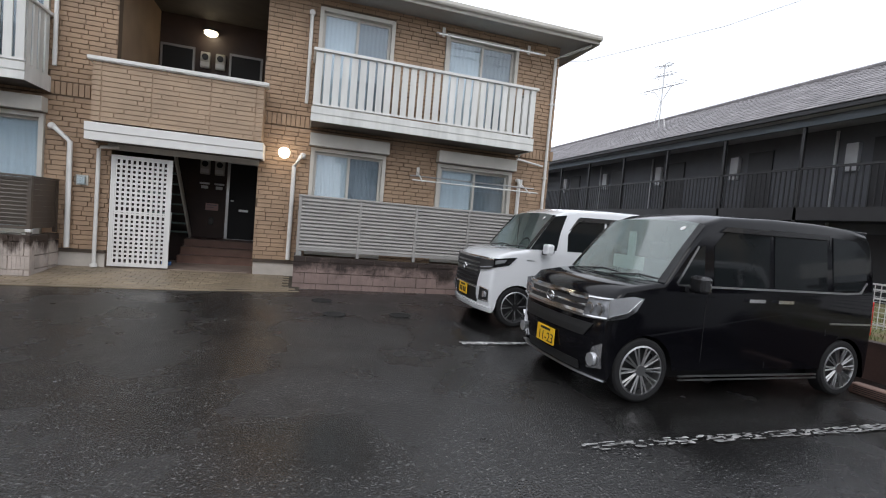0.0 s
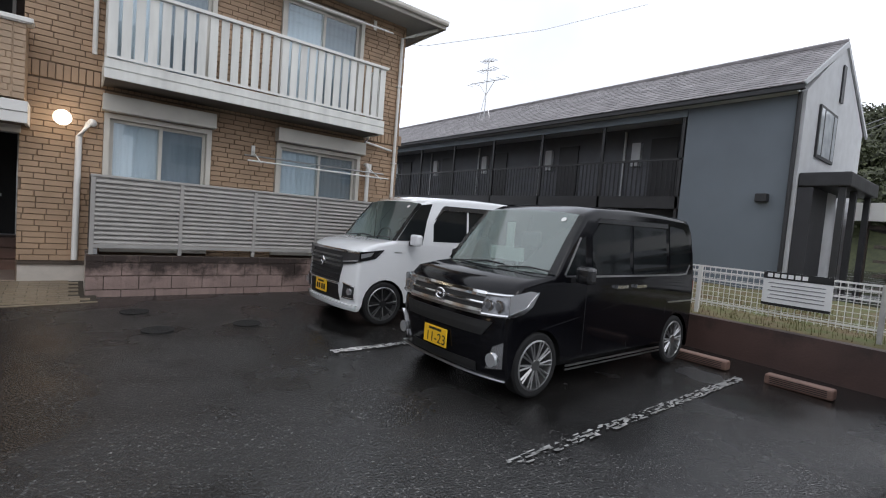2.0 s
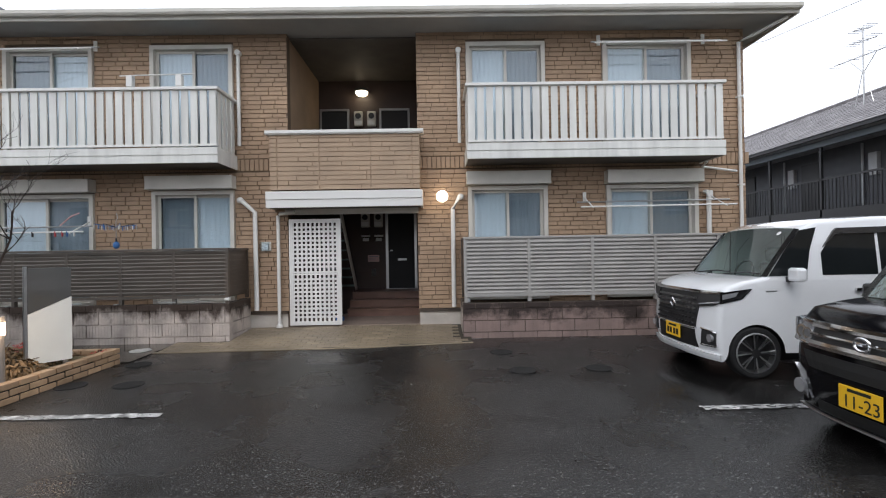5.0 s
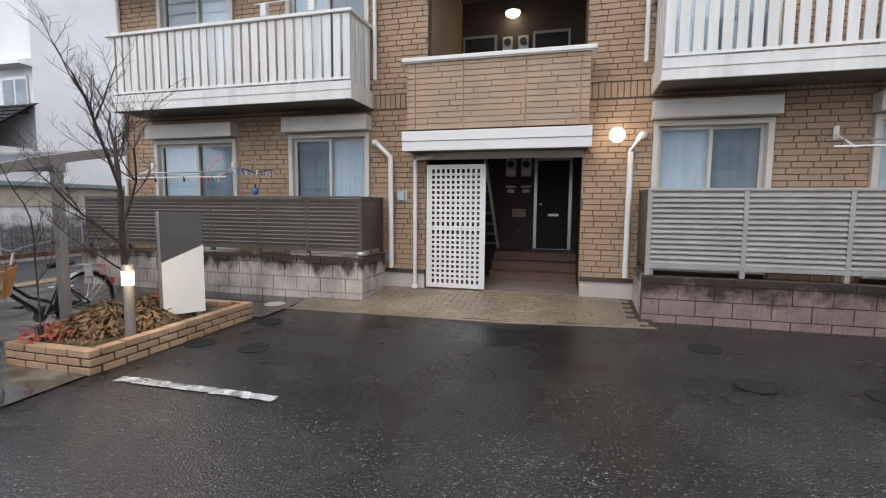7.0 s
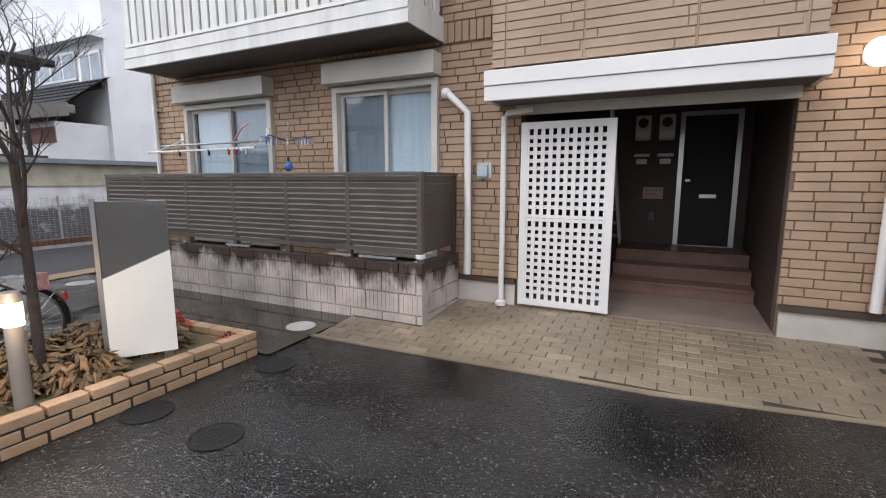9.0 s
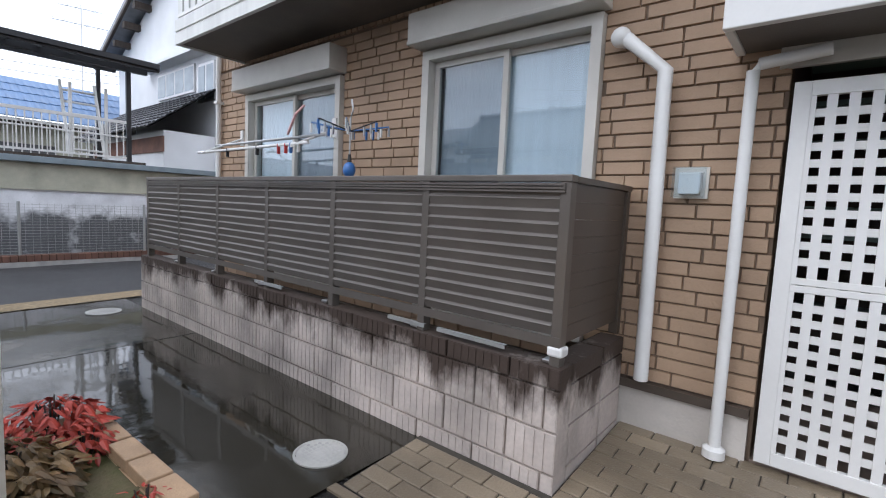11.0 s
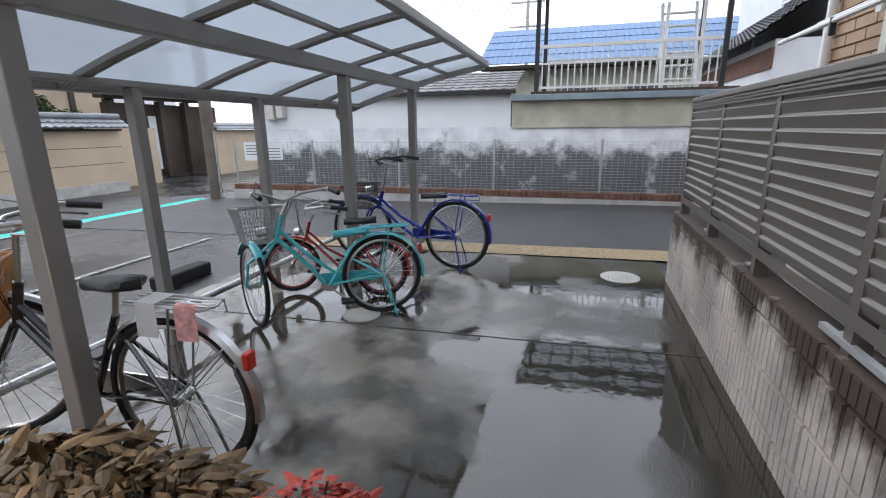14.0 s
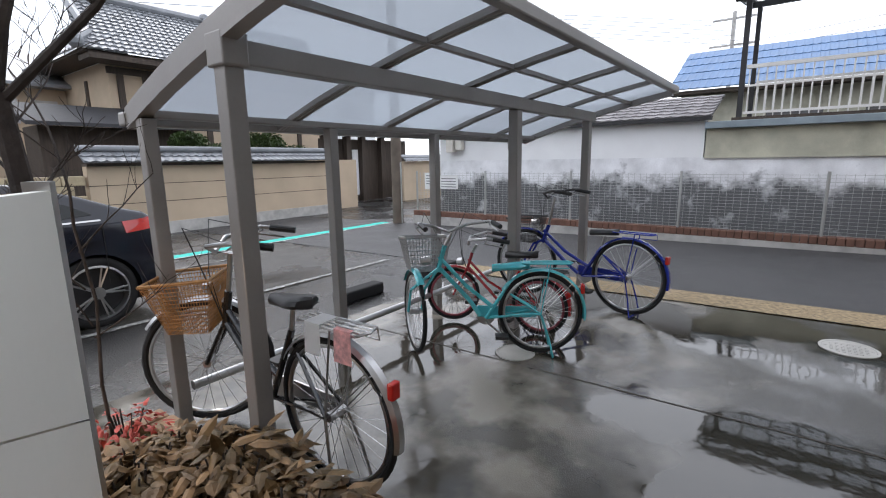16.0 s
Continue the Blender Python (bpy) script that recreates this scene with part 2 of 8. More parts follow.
PANE = glass("window_pane", (0.9, 0.95, 0.98), 0.01, 1.75)
# the windscreens' veil paints the sky's reflection as a pale diffuse colour
WINDSHIELD = glass("windscreen_glass", (0.6, 0.72, 0.68), 0.01, 1.65, 0.1)
SKYSCREEN = glass("sky_veiled_windscreen_glass", (0.66, 0.78, 0.73), 0.02, 1.8, 0.38, (0.42, 0.5, 0.48))
CURTAIN = mat("pale_curtain", (0.72, 0.75, 0.76), 0.9, var=0.06, scale=4, bump=0, bscale=18, stretch=(3, 3, 0.05))
ROOMDARK = mat("dim_room", (0.13, 0.13, 0.13), 0.9)
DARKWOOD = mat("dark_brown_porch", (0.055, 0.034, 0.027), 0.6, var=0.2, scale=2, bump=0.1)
BLACKDOOR = mat("black_door", (0.012, 0.012, 0.013), 0.65, var=0.1)
STEPTILE = mat("brown_step_tile", (0.17, 0.095, 0.07), 0.5, var=0.2, rand=0.15)
PORCHFLOOR = mat("porch_floor", (0.26, 0.2, 0.165), 0.5, var=0.2)
PAVER = mat("tan_paver", (0.24, 0.19, 0.13), 0.38, var=0.32, scale=1.2, bump=0.4, bscale=90, rand=0.3)
PAVEBED = mat("paver_bed", (0.04, 0.034, 0.025), 0.7)
EDGEBRICK = mat("ochre_edging_brick", (0.43, 0.285, 0.17), 0.6, var=0.2, scale=4, bump=0.4, bscale=80, rand=0.25)
SOIL = mat("garden_soil", (0.10, 0.075, 0.045), 0.9, var=0.35, scale=4, bump=0.8, bscale=50, color2=(0.075, 0.085, 0.022))
WORNLINE = mat("thin_worn_line", (0.34, 0.34, 0.33), 0.5, var=0.4, scale=14, bump=0.3, bscale=90, color2=(0.06, 0.06, 0.058))
PAINTLINE = mat("worn_white_line", (0.6, 0.6, 0.58), 0.5, var=0.3, scale=9, bump=0.2, bscale=90, color2=(0.16, 0.16, 0.155))
GREENLINE = mat("green_road_line", (0.04, 0.5, 0.42), 0.85, var=0.2, scale=10)
IRON = mat("cast_iron_cover", (0.06, 0.058, 0.055), 0.4, 0.4, var=0.3, scale=20, bump=0.2)
GREYCOVER = mat("pale_resin_cover", (0.42, 0.41, 0.38), 0.5, var=0.2, bump=0.1)
ALU = mat("grey_aluminium", (0.30, 0.285, 0.27), 0.4, 0.35, var=0.1, bump=0.03)
POLY = bpy.data.materials.new("frosted_polycarbonate")
POLY.use_nodes = True
pb_ = POLY.node_tree.nodes["Principled BSDF"]
pb_.inputs["Base Color"].default_value = (0.62, 0.65, 0.67, 1)
pb_.inputs["Roughness"].default_value = 0.25
ptr = POLY.node_tree.nodes.new("ShaderNodeBsdfTranslucent")
ptr.inputs["Color"].default_value = (0.52, 0.545, 0.575, 1)
pmx = POLY.node_tree.nodes.new("ShaderNodeMixShader")
pmx.inputs["Fac"].default_value = 0.72
POLY.node_tree.links.new(pb_.outputs[0], pmx.inputs[1])
POLY.node_tree.links.new(ptr.outputs[0], pmx.inputs[2])
pcl = POLY.node_tree.nodes.new("ShaderNodeBsdfTransparent")
pcl.inputs["Color"].default_value = (0.66, 0.69, 0.72, 1)
pm2 = POLY.node_tree.nodes.new("ShaderNodeMixShader")
pm2.inputs["Fac"].default_value = 0.34
POLY.node_tree.links.new(pmx.outputs[0], pm2.inputs[1])
POLY.node_tree.links.new(pcl.outputs[0], pm2.inputs[2])
POLY.node_tree.links.new(pm2.outputs[0], POLY.node_tree.nodes["Material Output"].inputs["Surface"])
CARBLACK = mat("black_car_paint", (0.004, 0.004, 0.0055), 0.1, 0.0, var=0.1, bump=0)
CARBLACK.node_tree.nodes["Principled BSDF"].inputs["Specular IOR Level"].default_value = 0.26
CARWHITE = mat("white_car_paint", (0.74, 0.75, 0.76), 0.2, var=0.02, bump=0, coat=1.0)
CARNAVY = mat("navy_car_paint", (0.008, 0.01, 0.018), 0.12, var=0.1, bump=0)
CHROME = mat("chrome", (0.72, 0.72, 0.73), 0.12, 1.0, var=0.03, bump=0)
SATIN = mat("satin_metal", (0.5, 0.5, 0.5), 0.32, 1.0, var=0.06, bump=0)
RUBBER = mat("tyre_rubber", (0.009, 0.009, 0.0095), 0.8, var=0.2, bump=0.2)
BLACKPL = mat("black_plastic", (0.02, 0.02, 0.021), 0.45, var=0.15)
WETIRON = mat("wet_dark_iron", (0.012, 0.0115, 0.011), 0.75, var=0.3, scale=20, bump=0.2)
HEADGLASS = mat("grey_headlamp_glass", (0.2, 0.205, 0.215), 0.14, 0.35, var=0.3, scale=9, bump=0.3, bscale=30, coat=1.0)
LENS = mat("headlamp_lens", (0.55, 0.56, 0.58), 0.1, 0.6, var=0.1, bump=0.3, bscale=30, coat=1.0)
PLATE = mat("yellow_plate", (0.85, 0.5, 0.02), 0.4, var=0.04)
INTERIOR = mat("car_interior", (0.12, 0.12, 0.125), 0.8, var=0.2)
SHADECARD = mat("silver_sunshade", (0.6, 0.66, 0.63), 0.5, var=0.1)
REDLENS = mat("red_lens", (0.5, 0.02, 0.015), 0.15, var=0.1, bump=0, coat=0.8)
CHARCOAL = mat("charcoal_siding", (0.125, 0.147, 0.17), 0.6, var=0.08, scale=0.8, bump=0.1)
DARKREC = mat("dark_recess_wall", (0.03, 0.03, 0.034), 0.7, var=0.15)
DARKMETAL = mat("dark_rail_metal", (0.028, 0.028, 0.03), 0.5, 0.2, var=0.15)
GREYWALL = mat("pale_grey_siding", (0.47, 0.48, 0.495), 0.65, var=0.08)
BROWNWALL = stained("brown_low_wall", (0.085, 0.05, 0.042), (0.035, 0.022, 0.02), 0.6, 0.1, (2, 2, 2), rough=0.45)
CONCRETE = mat("plain_concrete", (0.42, 0.41, 0.39), 0.75, var=0.2, scale=5, bump=0.2)
GALV = mat("galvanised_wire", (0.45, 0.46, 0.45), 0.4, 0.6, var=0.1, bump=0)
GRASS = mat("rough_grass", (0.085, 0.1, 0.034), 0.9, var=0.4, scale=2.2, bump=0.8, bscale=40, color2=(0.17, 0.115, 0.065))
MOSS = mat("mossy_mortar", (0.10, 0.075, 0.06), 0.85, var=0.35, scale=6, bump=0.5)
GRAVEL = mat("ochre_gravel", (0.27, 0.205, 0.12), 0.8, var=0.4, scale=30, bump=1.0, bscale=70)
OLDWALL = stained("mould_stained_wall", (0.76, 0.77, 0.79), (0.05, 0.052, 0.055), 0.75, 1.36, (2.2, 2.2, 2.4), rough=0.8, strength=0.9)
PLASTER = mat("white_plaster", (0.78, 0.79, 0.8), 0.8, var=0.06, scale=1.0, bump=0.08)
CREAMBAND = mat("cream_boarding", (0.44, 0.43, 0.34), 0.7, var=0.2, scale=2.5, bump=0.2)
KERBBRICK = mat("dark_red_brick", (0.17, 0.085, 0.06), 0.75, var=0.25, scale=4, bump=0.3, rand=0.35)
BEIGEWALL = mat("beige_earth_wall", (0.50, 0.40, 0.29), 0.85, var=0.1, scale=1.2, bump=0.1)
STONEWALL = mat("ochre_stone_block", (0.46, 0.38, 0.25), 0.8, var=0.2, scale=5, bump=0.4, bscale=40, rand=0.25)
OLDWOOD = mat("weathered_dark_wood", (0.06, 0.045, 0.035), 0.75, var=0.3, scale=3, bump=0.3, stretch=(6, 6, 0.6))
POLEC = mat("brown_pole", (0.12, 0.095, 0.075), 0.7, var=0.25)
BARK = mat("dark_bark", (0.045, 0.035, 0.03), 0.85, var=0.4, scale=12, bump=0.6, bscale=60)
LEAFRED = mat("red_nandina_leaf", (0.42, 0.055, 0.035), 0.5, var=0.3, rand=0.5, bump=0.1)
LEAFBROWN = mat("withered_leaf", (0.175, 0.1, 0.043), 0.55, var=0.35, scale=9, rand=0.75, bump=0.1, color2=(0.085, 0.06, 0.022))
LEAFGREEN = mat("dull_green_leaf", (0.05, 0.058, 0.024), 0.6, var=0.4, rand=0.6, bump=0.1)
PINEGREEN = mat("pine_green", (0.06, 0.095, 0.03), 0.6, var=0.4, rand=0.6, bump=0.1)
SIGNW = mat("ivory_panel", (0.83, 0.83, 0.77), 0.35, var=0.03, bump=0)
CABLE = mat("grey_cable", (0.12, 0.12, 0.125), 0.6)
PAPER = mat("white_notice", (0.75, 0.75, 0.74), 0.6, var=0.03)
TEXTGREY = mat("grey_print", (0.2, 0.2, 0.21), 0.7)
TURQ = mat("turquoise_paint", (0.08, 0.49, 0.55), 0.25, var=0.08, bump=0, coat=0.6)
BLUEP = mat("deep_blue_paint", (0.015, 0.03, 0.27), 0.25, var=0.08, bump=0, coat=0.6)
REDP = mat("red_bike_paint", (0.35, 0.02, 0.025), 0.25, var=0.08, bump=0, coat=0.6)
BLACKP = mat("black_bike_paint", (0.012, 0.012, 0.013), 0.25, var=0.1, bump=0, coat=0.6)
PINKR = mat("dark_pink_rim", (0.32, 0.07, 0.09), 0.4, 0.3, var=0.1, bump=0)
WICKER = mat("amber_wicker", (0.38, 0.19, 0.06), 0.6, var=0.25, scale=20, bump=0.3, bscale=150)
REDTAG = mat("faded_red_label", (0.8, 0.46, 0.44), 0.5, var=0.3, scale=30)
LAMPWARM = glow("warm_globe", (1.0, 0.86, 0.66), 5.0)
LAMPBOL = glow("bollard_glow", (1.0, 0.72, 0.45), 6.0)
LAMPCEIL = glow("ceiling_lamp_glow", (1.0, 0.9, 0.62), 6.0)
BLUECL = mat("blue_peg_plastic", (0.05, 0.16, 0.42), 0.4, var=0.1)
REDCL = mat("red_peg_plastic", (0.5, 0.05, 0.05), 0.4, var=0.1)

# ---- building helpers ----
WM = {}


def box(bm, x0, x1, y0, y1, z0, z1, bev=0.0, m=None):
    vs = [bm.verts.new((x, y, z)) for z in (z0, z1) for y in (y0, y1) for x in (x0, x1)]
    fs = [bm.faces.new([vs[i] for i in q]) for q in ((0, 2, 3, 1), (4, 5, 7, 6), (0, 1, 5, 4), (2, 6, 7, 3), (0, 4, 6, 2), (1, 3, 7, 5))]
    if bev:
        es = list({e for f in fs for e in f.edges})
        r = bmesh.ops.bevel(bm, geom=es, offset=bev, segments=2, affect="EDGES", profile=0.5)
        vs = list({v for f in r["faces"] for v in f.verts} | {v for v in vs if v.is_valid})
    if m is not None:
        bmesh.ops.transform(bm, matrix=m, verts=vs)
    return vs


def B(*boxes, bev=0.0):
    bm = bmesh.new()
    for b in boxes:
        box(bm, *b, bev=bev)
    return bm


def tube(bm, pts, r, n=6, closed=False, r1=None):
    """A round tube along a line of points; r1 is its radius at the far end."""
    pts = [Vector(p) for p in pts]
    k = len(pts)
    rings = []
    up = Vector((0.31, 0.2, 0.93))
    for i, p in enumerate(pts):
        a = pts[(i - 1) % k] if closed or i > 0 else p
        b = pts[(i + 1) % k] if closed or i < k - 1 else p
        d = (b - a).normalized()
        if abs(d.dot(up)) > 0.95:
            up = Vector((0.9, 0.3, 0.1))
        s = d.cross(up).normalized()
        u = s.cross(d)
        rad = r if r1 is None else r + (r1 - r) * i / max(1, k - 1)
        rings.append([bm.verts.new(p + (s * math.cos(2 * math.pi * j / n) + u * math.sin(2 * math.pi * j / n)) * rad) for j in range(n)])
    for i in range(k if closed else k - 1):
        a, b = rings[i], rings[(i + 1) % k]
        for j in range(n):
            bm.faces.new((a[j], a[(j + 1) % n], b[(j + 1) % n], b[j]))
    if not closed:
        bm.faces.new(rings[0][::-1])
        bm.faces.new(rings[-1])
    return bm


def T(pts, r, n=6, closed=False, r1=None):
    return tube(bmesh.new(), pts, r, n, closed, r1)


def disc(bm, c, r, h, n=24, axis="z"):
    """A short cylinder on c."""
    rows = []
    for t in (0, h):
        ring = []
        for j in range(n):
            a, b = r * math.cos(2 * math.pi * j / n), r * math.sin(2 * math.pi * j / n)
            o = {"z": (a, b, t), "y": (a, t, b), "x": (t, a, b)}[axis]
            ring.append(bm.verts.new((c[0] + o[0], c[1] + o[1], c[2] + o[2])))
        rows.append(ring)
    for j in range(n):
        bm.faces.new((rows[0][j], rows[0][(j + 1) % n], rows[1][(j + 1) % n], rows[1][j]))
    bm.faces.new(rows[0][::-1])
    bm.faces.new(rows[1])
    return bm


def ball(bm, c, r, sx=1, sy=1, sz=1, u=16, v=10):
    m = Matrix.Translation(c) @ Matrix.Diagonal((sx, sy, sz, 1))
    bmesh.ops.create_uvsphere(bm, u_segments=u, v_segments=v, radius=r, matrix=m)
    return bm


def prism(bm, poly, a, b, axis="y"):
    """A polygon drawn in the two other axes, drawn out from a to b."""
    def at(p, t):
        return {"y": (p[0], t, p[1]), "x": (t, p[0], p[1]), "z": (p[0], p[1], t)}[axis]
    r0, r1 = [bm.verts.new(at(p, a)) for p in poly], [bm.verts.new(at(p, b)) for p in poly]
    k = len(poly)
    for i in range(k):
        bm.faces.new((r0[i], r0[(i + 1) % k], r1[(i + 1) % k], r1[i]))
    bm.faces.new(r0[::-1])
    bm.faces.new(r1)
    return bm


def part(name, bm, material, parent=None, label="", smooth=False, local=False):
    """Links bm as one mesh under parent. Its points are in the world, or in the parent's own axes where local is set."""
    bmesh.ops.recalc_face_normals(bm, faces=bm.faces)
    me = bpy.data.meshes.new(name)
    bm.to_mesh(me)
    bm.free()
    if smooth:
        me.shade_smooth()
        me.set_sharp_from_angle(angle=radians(38))
    me.materials.append(material)
    ob = new(name, me)
    WM[ob] = Matrix()
    if parent is not None:
        ob.parent = parent
        WM[ob] = WM[parent].copy()
        if not local:
            me.transform(WM[parent].inverted())
    if label:
        tagged(ob, label)
    return ob


def thing(name, at, label, category, group="", kind=""):
    ob = new(name)
    ob.empty_display_size = 0.2
    ob.matrix_basis = at if isinstance(at, Matrix) else Matrix.Translation(at)
    WM[ob] = ob.matrix_basis.copy()
    return tagged(ob, label, category, group, kind)


def piece(name, me, parent, m):
    """One more object on a shared mesh, at m in the world."""
    ob = new(name, me)
    ob.parent = parent
    ob.matrix_basis = WM[parent].inverted() @ m
    return ob


def mesh_of(bm, name, material):
    bmesh.ops.recalc_face_normals(bm, faces=bm.faces)
    me = bpy.data.meshes.new(name)
    bm.to_mesh(me)
    bm.free()
    me.materials.append(material)
    return me


def structure(name, bm, material, label="", smooth=False):
    return tagged(part(name, bm, material, smooth=smooth), label, kind="structure")


def gz(x, y):
    """The height of the yard: it falls gently away from the house."""
    return min(0.09, max(-0.2, 0.016 * (y - 3.0)))


def glaze(ob):
    ob.visible_shadow = False
    return ob

# ---- ground ----
def sheet(xs, ys, up=0.0):
    bm = bmesh.new()
    g = [[bm.verts.new((x, y, gz(x, y) + up)) for x in xs] for y in ys]
    for j in range(len(ys) - 1):
        for i in range(len(xs) - 1):
            bm.faces.new((g[j][i], g[j][i + 1], g[j + 1][i + 1], g[j + 1][i]))
    return bm


YS = [-900, -200, -60, -9.5, -6, -3, 0, 3, 6, 8.6, 8.7, 30, 200, 900]
structure("ground", sheet([-900, -100, -30, -8.5, 0, 9, 30, 100, 900], YS), ASPHALT, "wet black asphalt of the car park")
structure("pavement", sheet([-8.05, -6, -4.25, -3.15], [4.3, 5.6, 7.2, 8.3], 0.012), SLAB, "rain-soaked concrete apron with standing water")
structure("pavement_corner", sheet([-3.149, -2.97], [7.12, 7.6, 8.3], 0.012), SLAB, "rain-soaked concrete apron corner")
structure("pavement_joint", sheet([-5.942, -5.93], [4.4, 5.6, 7.2, 8.28], 0.014), PAVEBED, "joint in the concrete apron")
structure("road", sheet([-11.7, -10, -8.45], [-40, -6, -3, 0, 3, 8.6, 8.7, 40], 0.006), ROAD, "dark wet side road")
gr = sheet([-8.46, -8.3, -8.15, -8.04], [3.9 + 0.3 * i for i in range(17)], 0.02)
structure("gravel_strip", gr, GRAVEL, "ochre gravel strip beside the road")


def line(name, x0, x1, y0, y1, label, m=PAINTLINE, wear=0.0):
    """Road paint worn through into ragged flakes; wear is the share that is gone at its far-worn end."""
    rnd = random.Random(name + str(x0))
    bm = bmesh.new()
    long_x = x1 - x0 > y1 - y0
    a, b = (x0, x1) if long_x else (y0, y1)
    c0, c1 = (y0, y1) if long_x else (x0, x1)
    if m is GREENLINE:
        q = ((a, c0), (b, c0), (b, c1), (a, c1))
        bm.faces.new([bm.verts.new((u, v, gz(u, v) + 0.011) if long_x else (v, u, gz(v, u) + 0.011)) for u, v in q])
        return structure(name, bm, m, label)
    lanes = 7
    w = (c1 - c0) / lanes
    for j in range(lanes):
        t = a + rnd.uniform(0, 0.05)
        while t < b:
            e = min(b, t + rnd.uniform(0.015, 0.07))
            gone = wear * (1.25 - 0.75 * (t - a) / (b - a)) + (0.06 if j in (0, lanes - 1) else 0.0)
            if rnd.random() > gone:
                lo, hi = c0 + w * j - (0.0 if j else rnd.uniform(-0.012, 0.004)), c0 + w * (j + 1) + (0.002 if j < lanes - 1 else rnd.uniform(-0.012, 0.004))
                q = ((t, lo), (e, lo + rnd.uniform(-0.004, 0.004)), (e + rnd.uniform(-0.01, 0.015), hi), (t + rnd.uniform(-0.015, 0.01), hi))
                bm.faces.new([bm.verts.new((u, v, gz(u, v) + 0.011 + 0.0006 * j) if long_x else (v, u, gz(v, u) + 0.011 + 0.0006 * j)) for u, v in q])
            t = e + rnd.uniform(-0.002, 0.004)
    return structure(name, bm, m, label)


for k, (x0, x1, y) in enumerate(((3.6, 7.3, 2.43), (3.58, 7.3, 4.91), (3.6, 7.3, -0.1), (-2.85, -1.35, 5.03), (-2.85, -1.35, 2.5))):
    line("parking_line_%d" % (k + 1), x0, x1, y, y + 0.1, "worn white parking line on the asphalt", (WORNLINE, PAINTLINE, WORNLINE, PAINTLINE, PAINTLINE)[k], (0.6, 0.2, 0.6, 0.1, 0.25)[k])
line("parking_line_6", -8.2, -4.3, 2.72, 2.82, "worn white parking line on the asphalt", WORNLINE, 0.2)
line("parking_line_7", -8.2, -5.2, 0.5, 0.58, "worn white parking line on the asphalt", WORNLINE, 0.2)
line("road_line_1", -11.6, -3.0, -0.64, -0.36, "green edge line of the street", GREENLINE)
line("road_line_2", -11.6, -3.0, -0.35, -0.27, "white edge line of the street")

# ---- apartment house: walls ----
X0, X1, F, TOP = -7.41, 6.88, 9.2, 5.47
DOORS = [(-1.45, 0.88, 0.0, 2.27), (-1.43, 0.9, 3.3, TOP + 0.01)]
WINS = [(1.80, 3.24, 0.62, 2.66), (4.31, 5.98, 0.62, 2.65), (-3.86, -2.40, 0.62, 2.66), (-6.66, -4.90, 0.62, 2.63),
        (1.80, 3.23, 3.35, 5.27), (4.28, 5.89, 3.35, 5.27), (-3.86, -2.39, 3.35, 5.27), (-6.46, -4.88, 3.35, 5.26)]
HOLES = DOORS + WINS


def walled(x0, x1, z0, z1, holes, y0, y1):
    """A wall with openings through it, made of butted blocks."""
    bm = bmesh.new()
    xs = sorted({x0, x1, *[v for h in holes for v in h[:2] if x0 < v < x1]})
    for a, b in zip(xs, xs[1:]):
        z = z0
        for h in sorted([h for h in holes if h[0] < (a + b) / 2 < h[1]], key=lambda h: h[2]):
            if h[2] > z:
                box(bm, a, b, y0, y1, z, min(h[2], z1))
            z = max(z, h[3])
        if z < z1:
            box(bm, a, b, y0, y1, z, z1)
    bmesh.ops.remove_doubles(bm, verts=bm.verts, dist=0.0001)
    return bm


wall_front = structure("wall_front", walled(X0, X1, 0, TOP, HOLES, F + 0.016, F + 0.18), JOINT, "tan brick-faced front wall of a two-storey apartment house")
structure("wall_east", B((X1 - 0.18, X1 - 0.016, F + 0.18, 17.5, 0, TOP)), BRICK, "tan brick-faced side wall")
structure("wall_west", B((X0 + 0.016, X0 + 0.18, F + 0.18, 17.5, 0, TOP)), BRICK, "tan brick-faced side wall")
structure("wall_back", B((X0, X1, 17.5, 17.7, 0, TOP)), BRICK, "tan brick-faced rear wall")
for k, (a, b) in enumerate(((X0, -1.47), (0.9, X1))):
    structure("plinth_%d" % (k + 1), B((a, b, F - 0.02, F + 0.0155, 0, 0.42)), BASEC, "pale rendered plinth of the apartment house")
    structure("drip_trim_%d" % (k + 1), B((a, b, F - 0.045, F + 0.015, 0.421, 0.47)), LOUVRED, "dark drip trim above the plinth")
# rooms behind the windows
for k, w in enumerate(WINS):
    x0, x1, z0, z1 = w
    structure("room_%d" % (k + 1), B((x0 - 0.3, x1 + 0.3, F + 1.4, F + 1.5, z0 - 0.1, z1 + 0.1), (x0 - 0.3, x1 + 0.3, F + 0.19, F + 1.39, z0 - 0.16, z0 - 0.11),
                                     (x0 - 0.36, x0 - 0.305, F + 0.19, F + 1.39, z0 - 0.1, z1 + 0.1), (x1 + 0.305, x1 + 0.36, F + 0.19, F + 1.39, z0 - 0.1, z1 + 0.1),
                                     (x0 - 0.3, x1 + 0.3, F + 0.19, F + 1.39, z1 + 0.11, z1 + 0.16)), ROOMDARK, "dim room behind a window")


SHEER = mat("grey_sheer", (0.27, 0.295, 0.315), 0.9, var=0.1, scale=4, bump=0, bscale=18, stretch=(3, 3, 0.05))


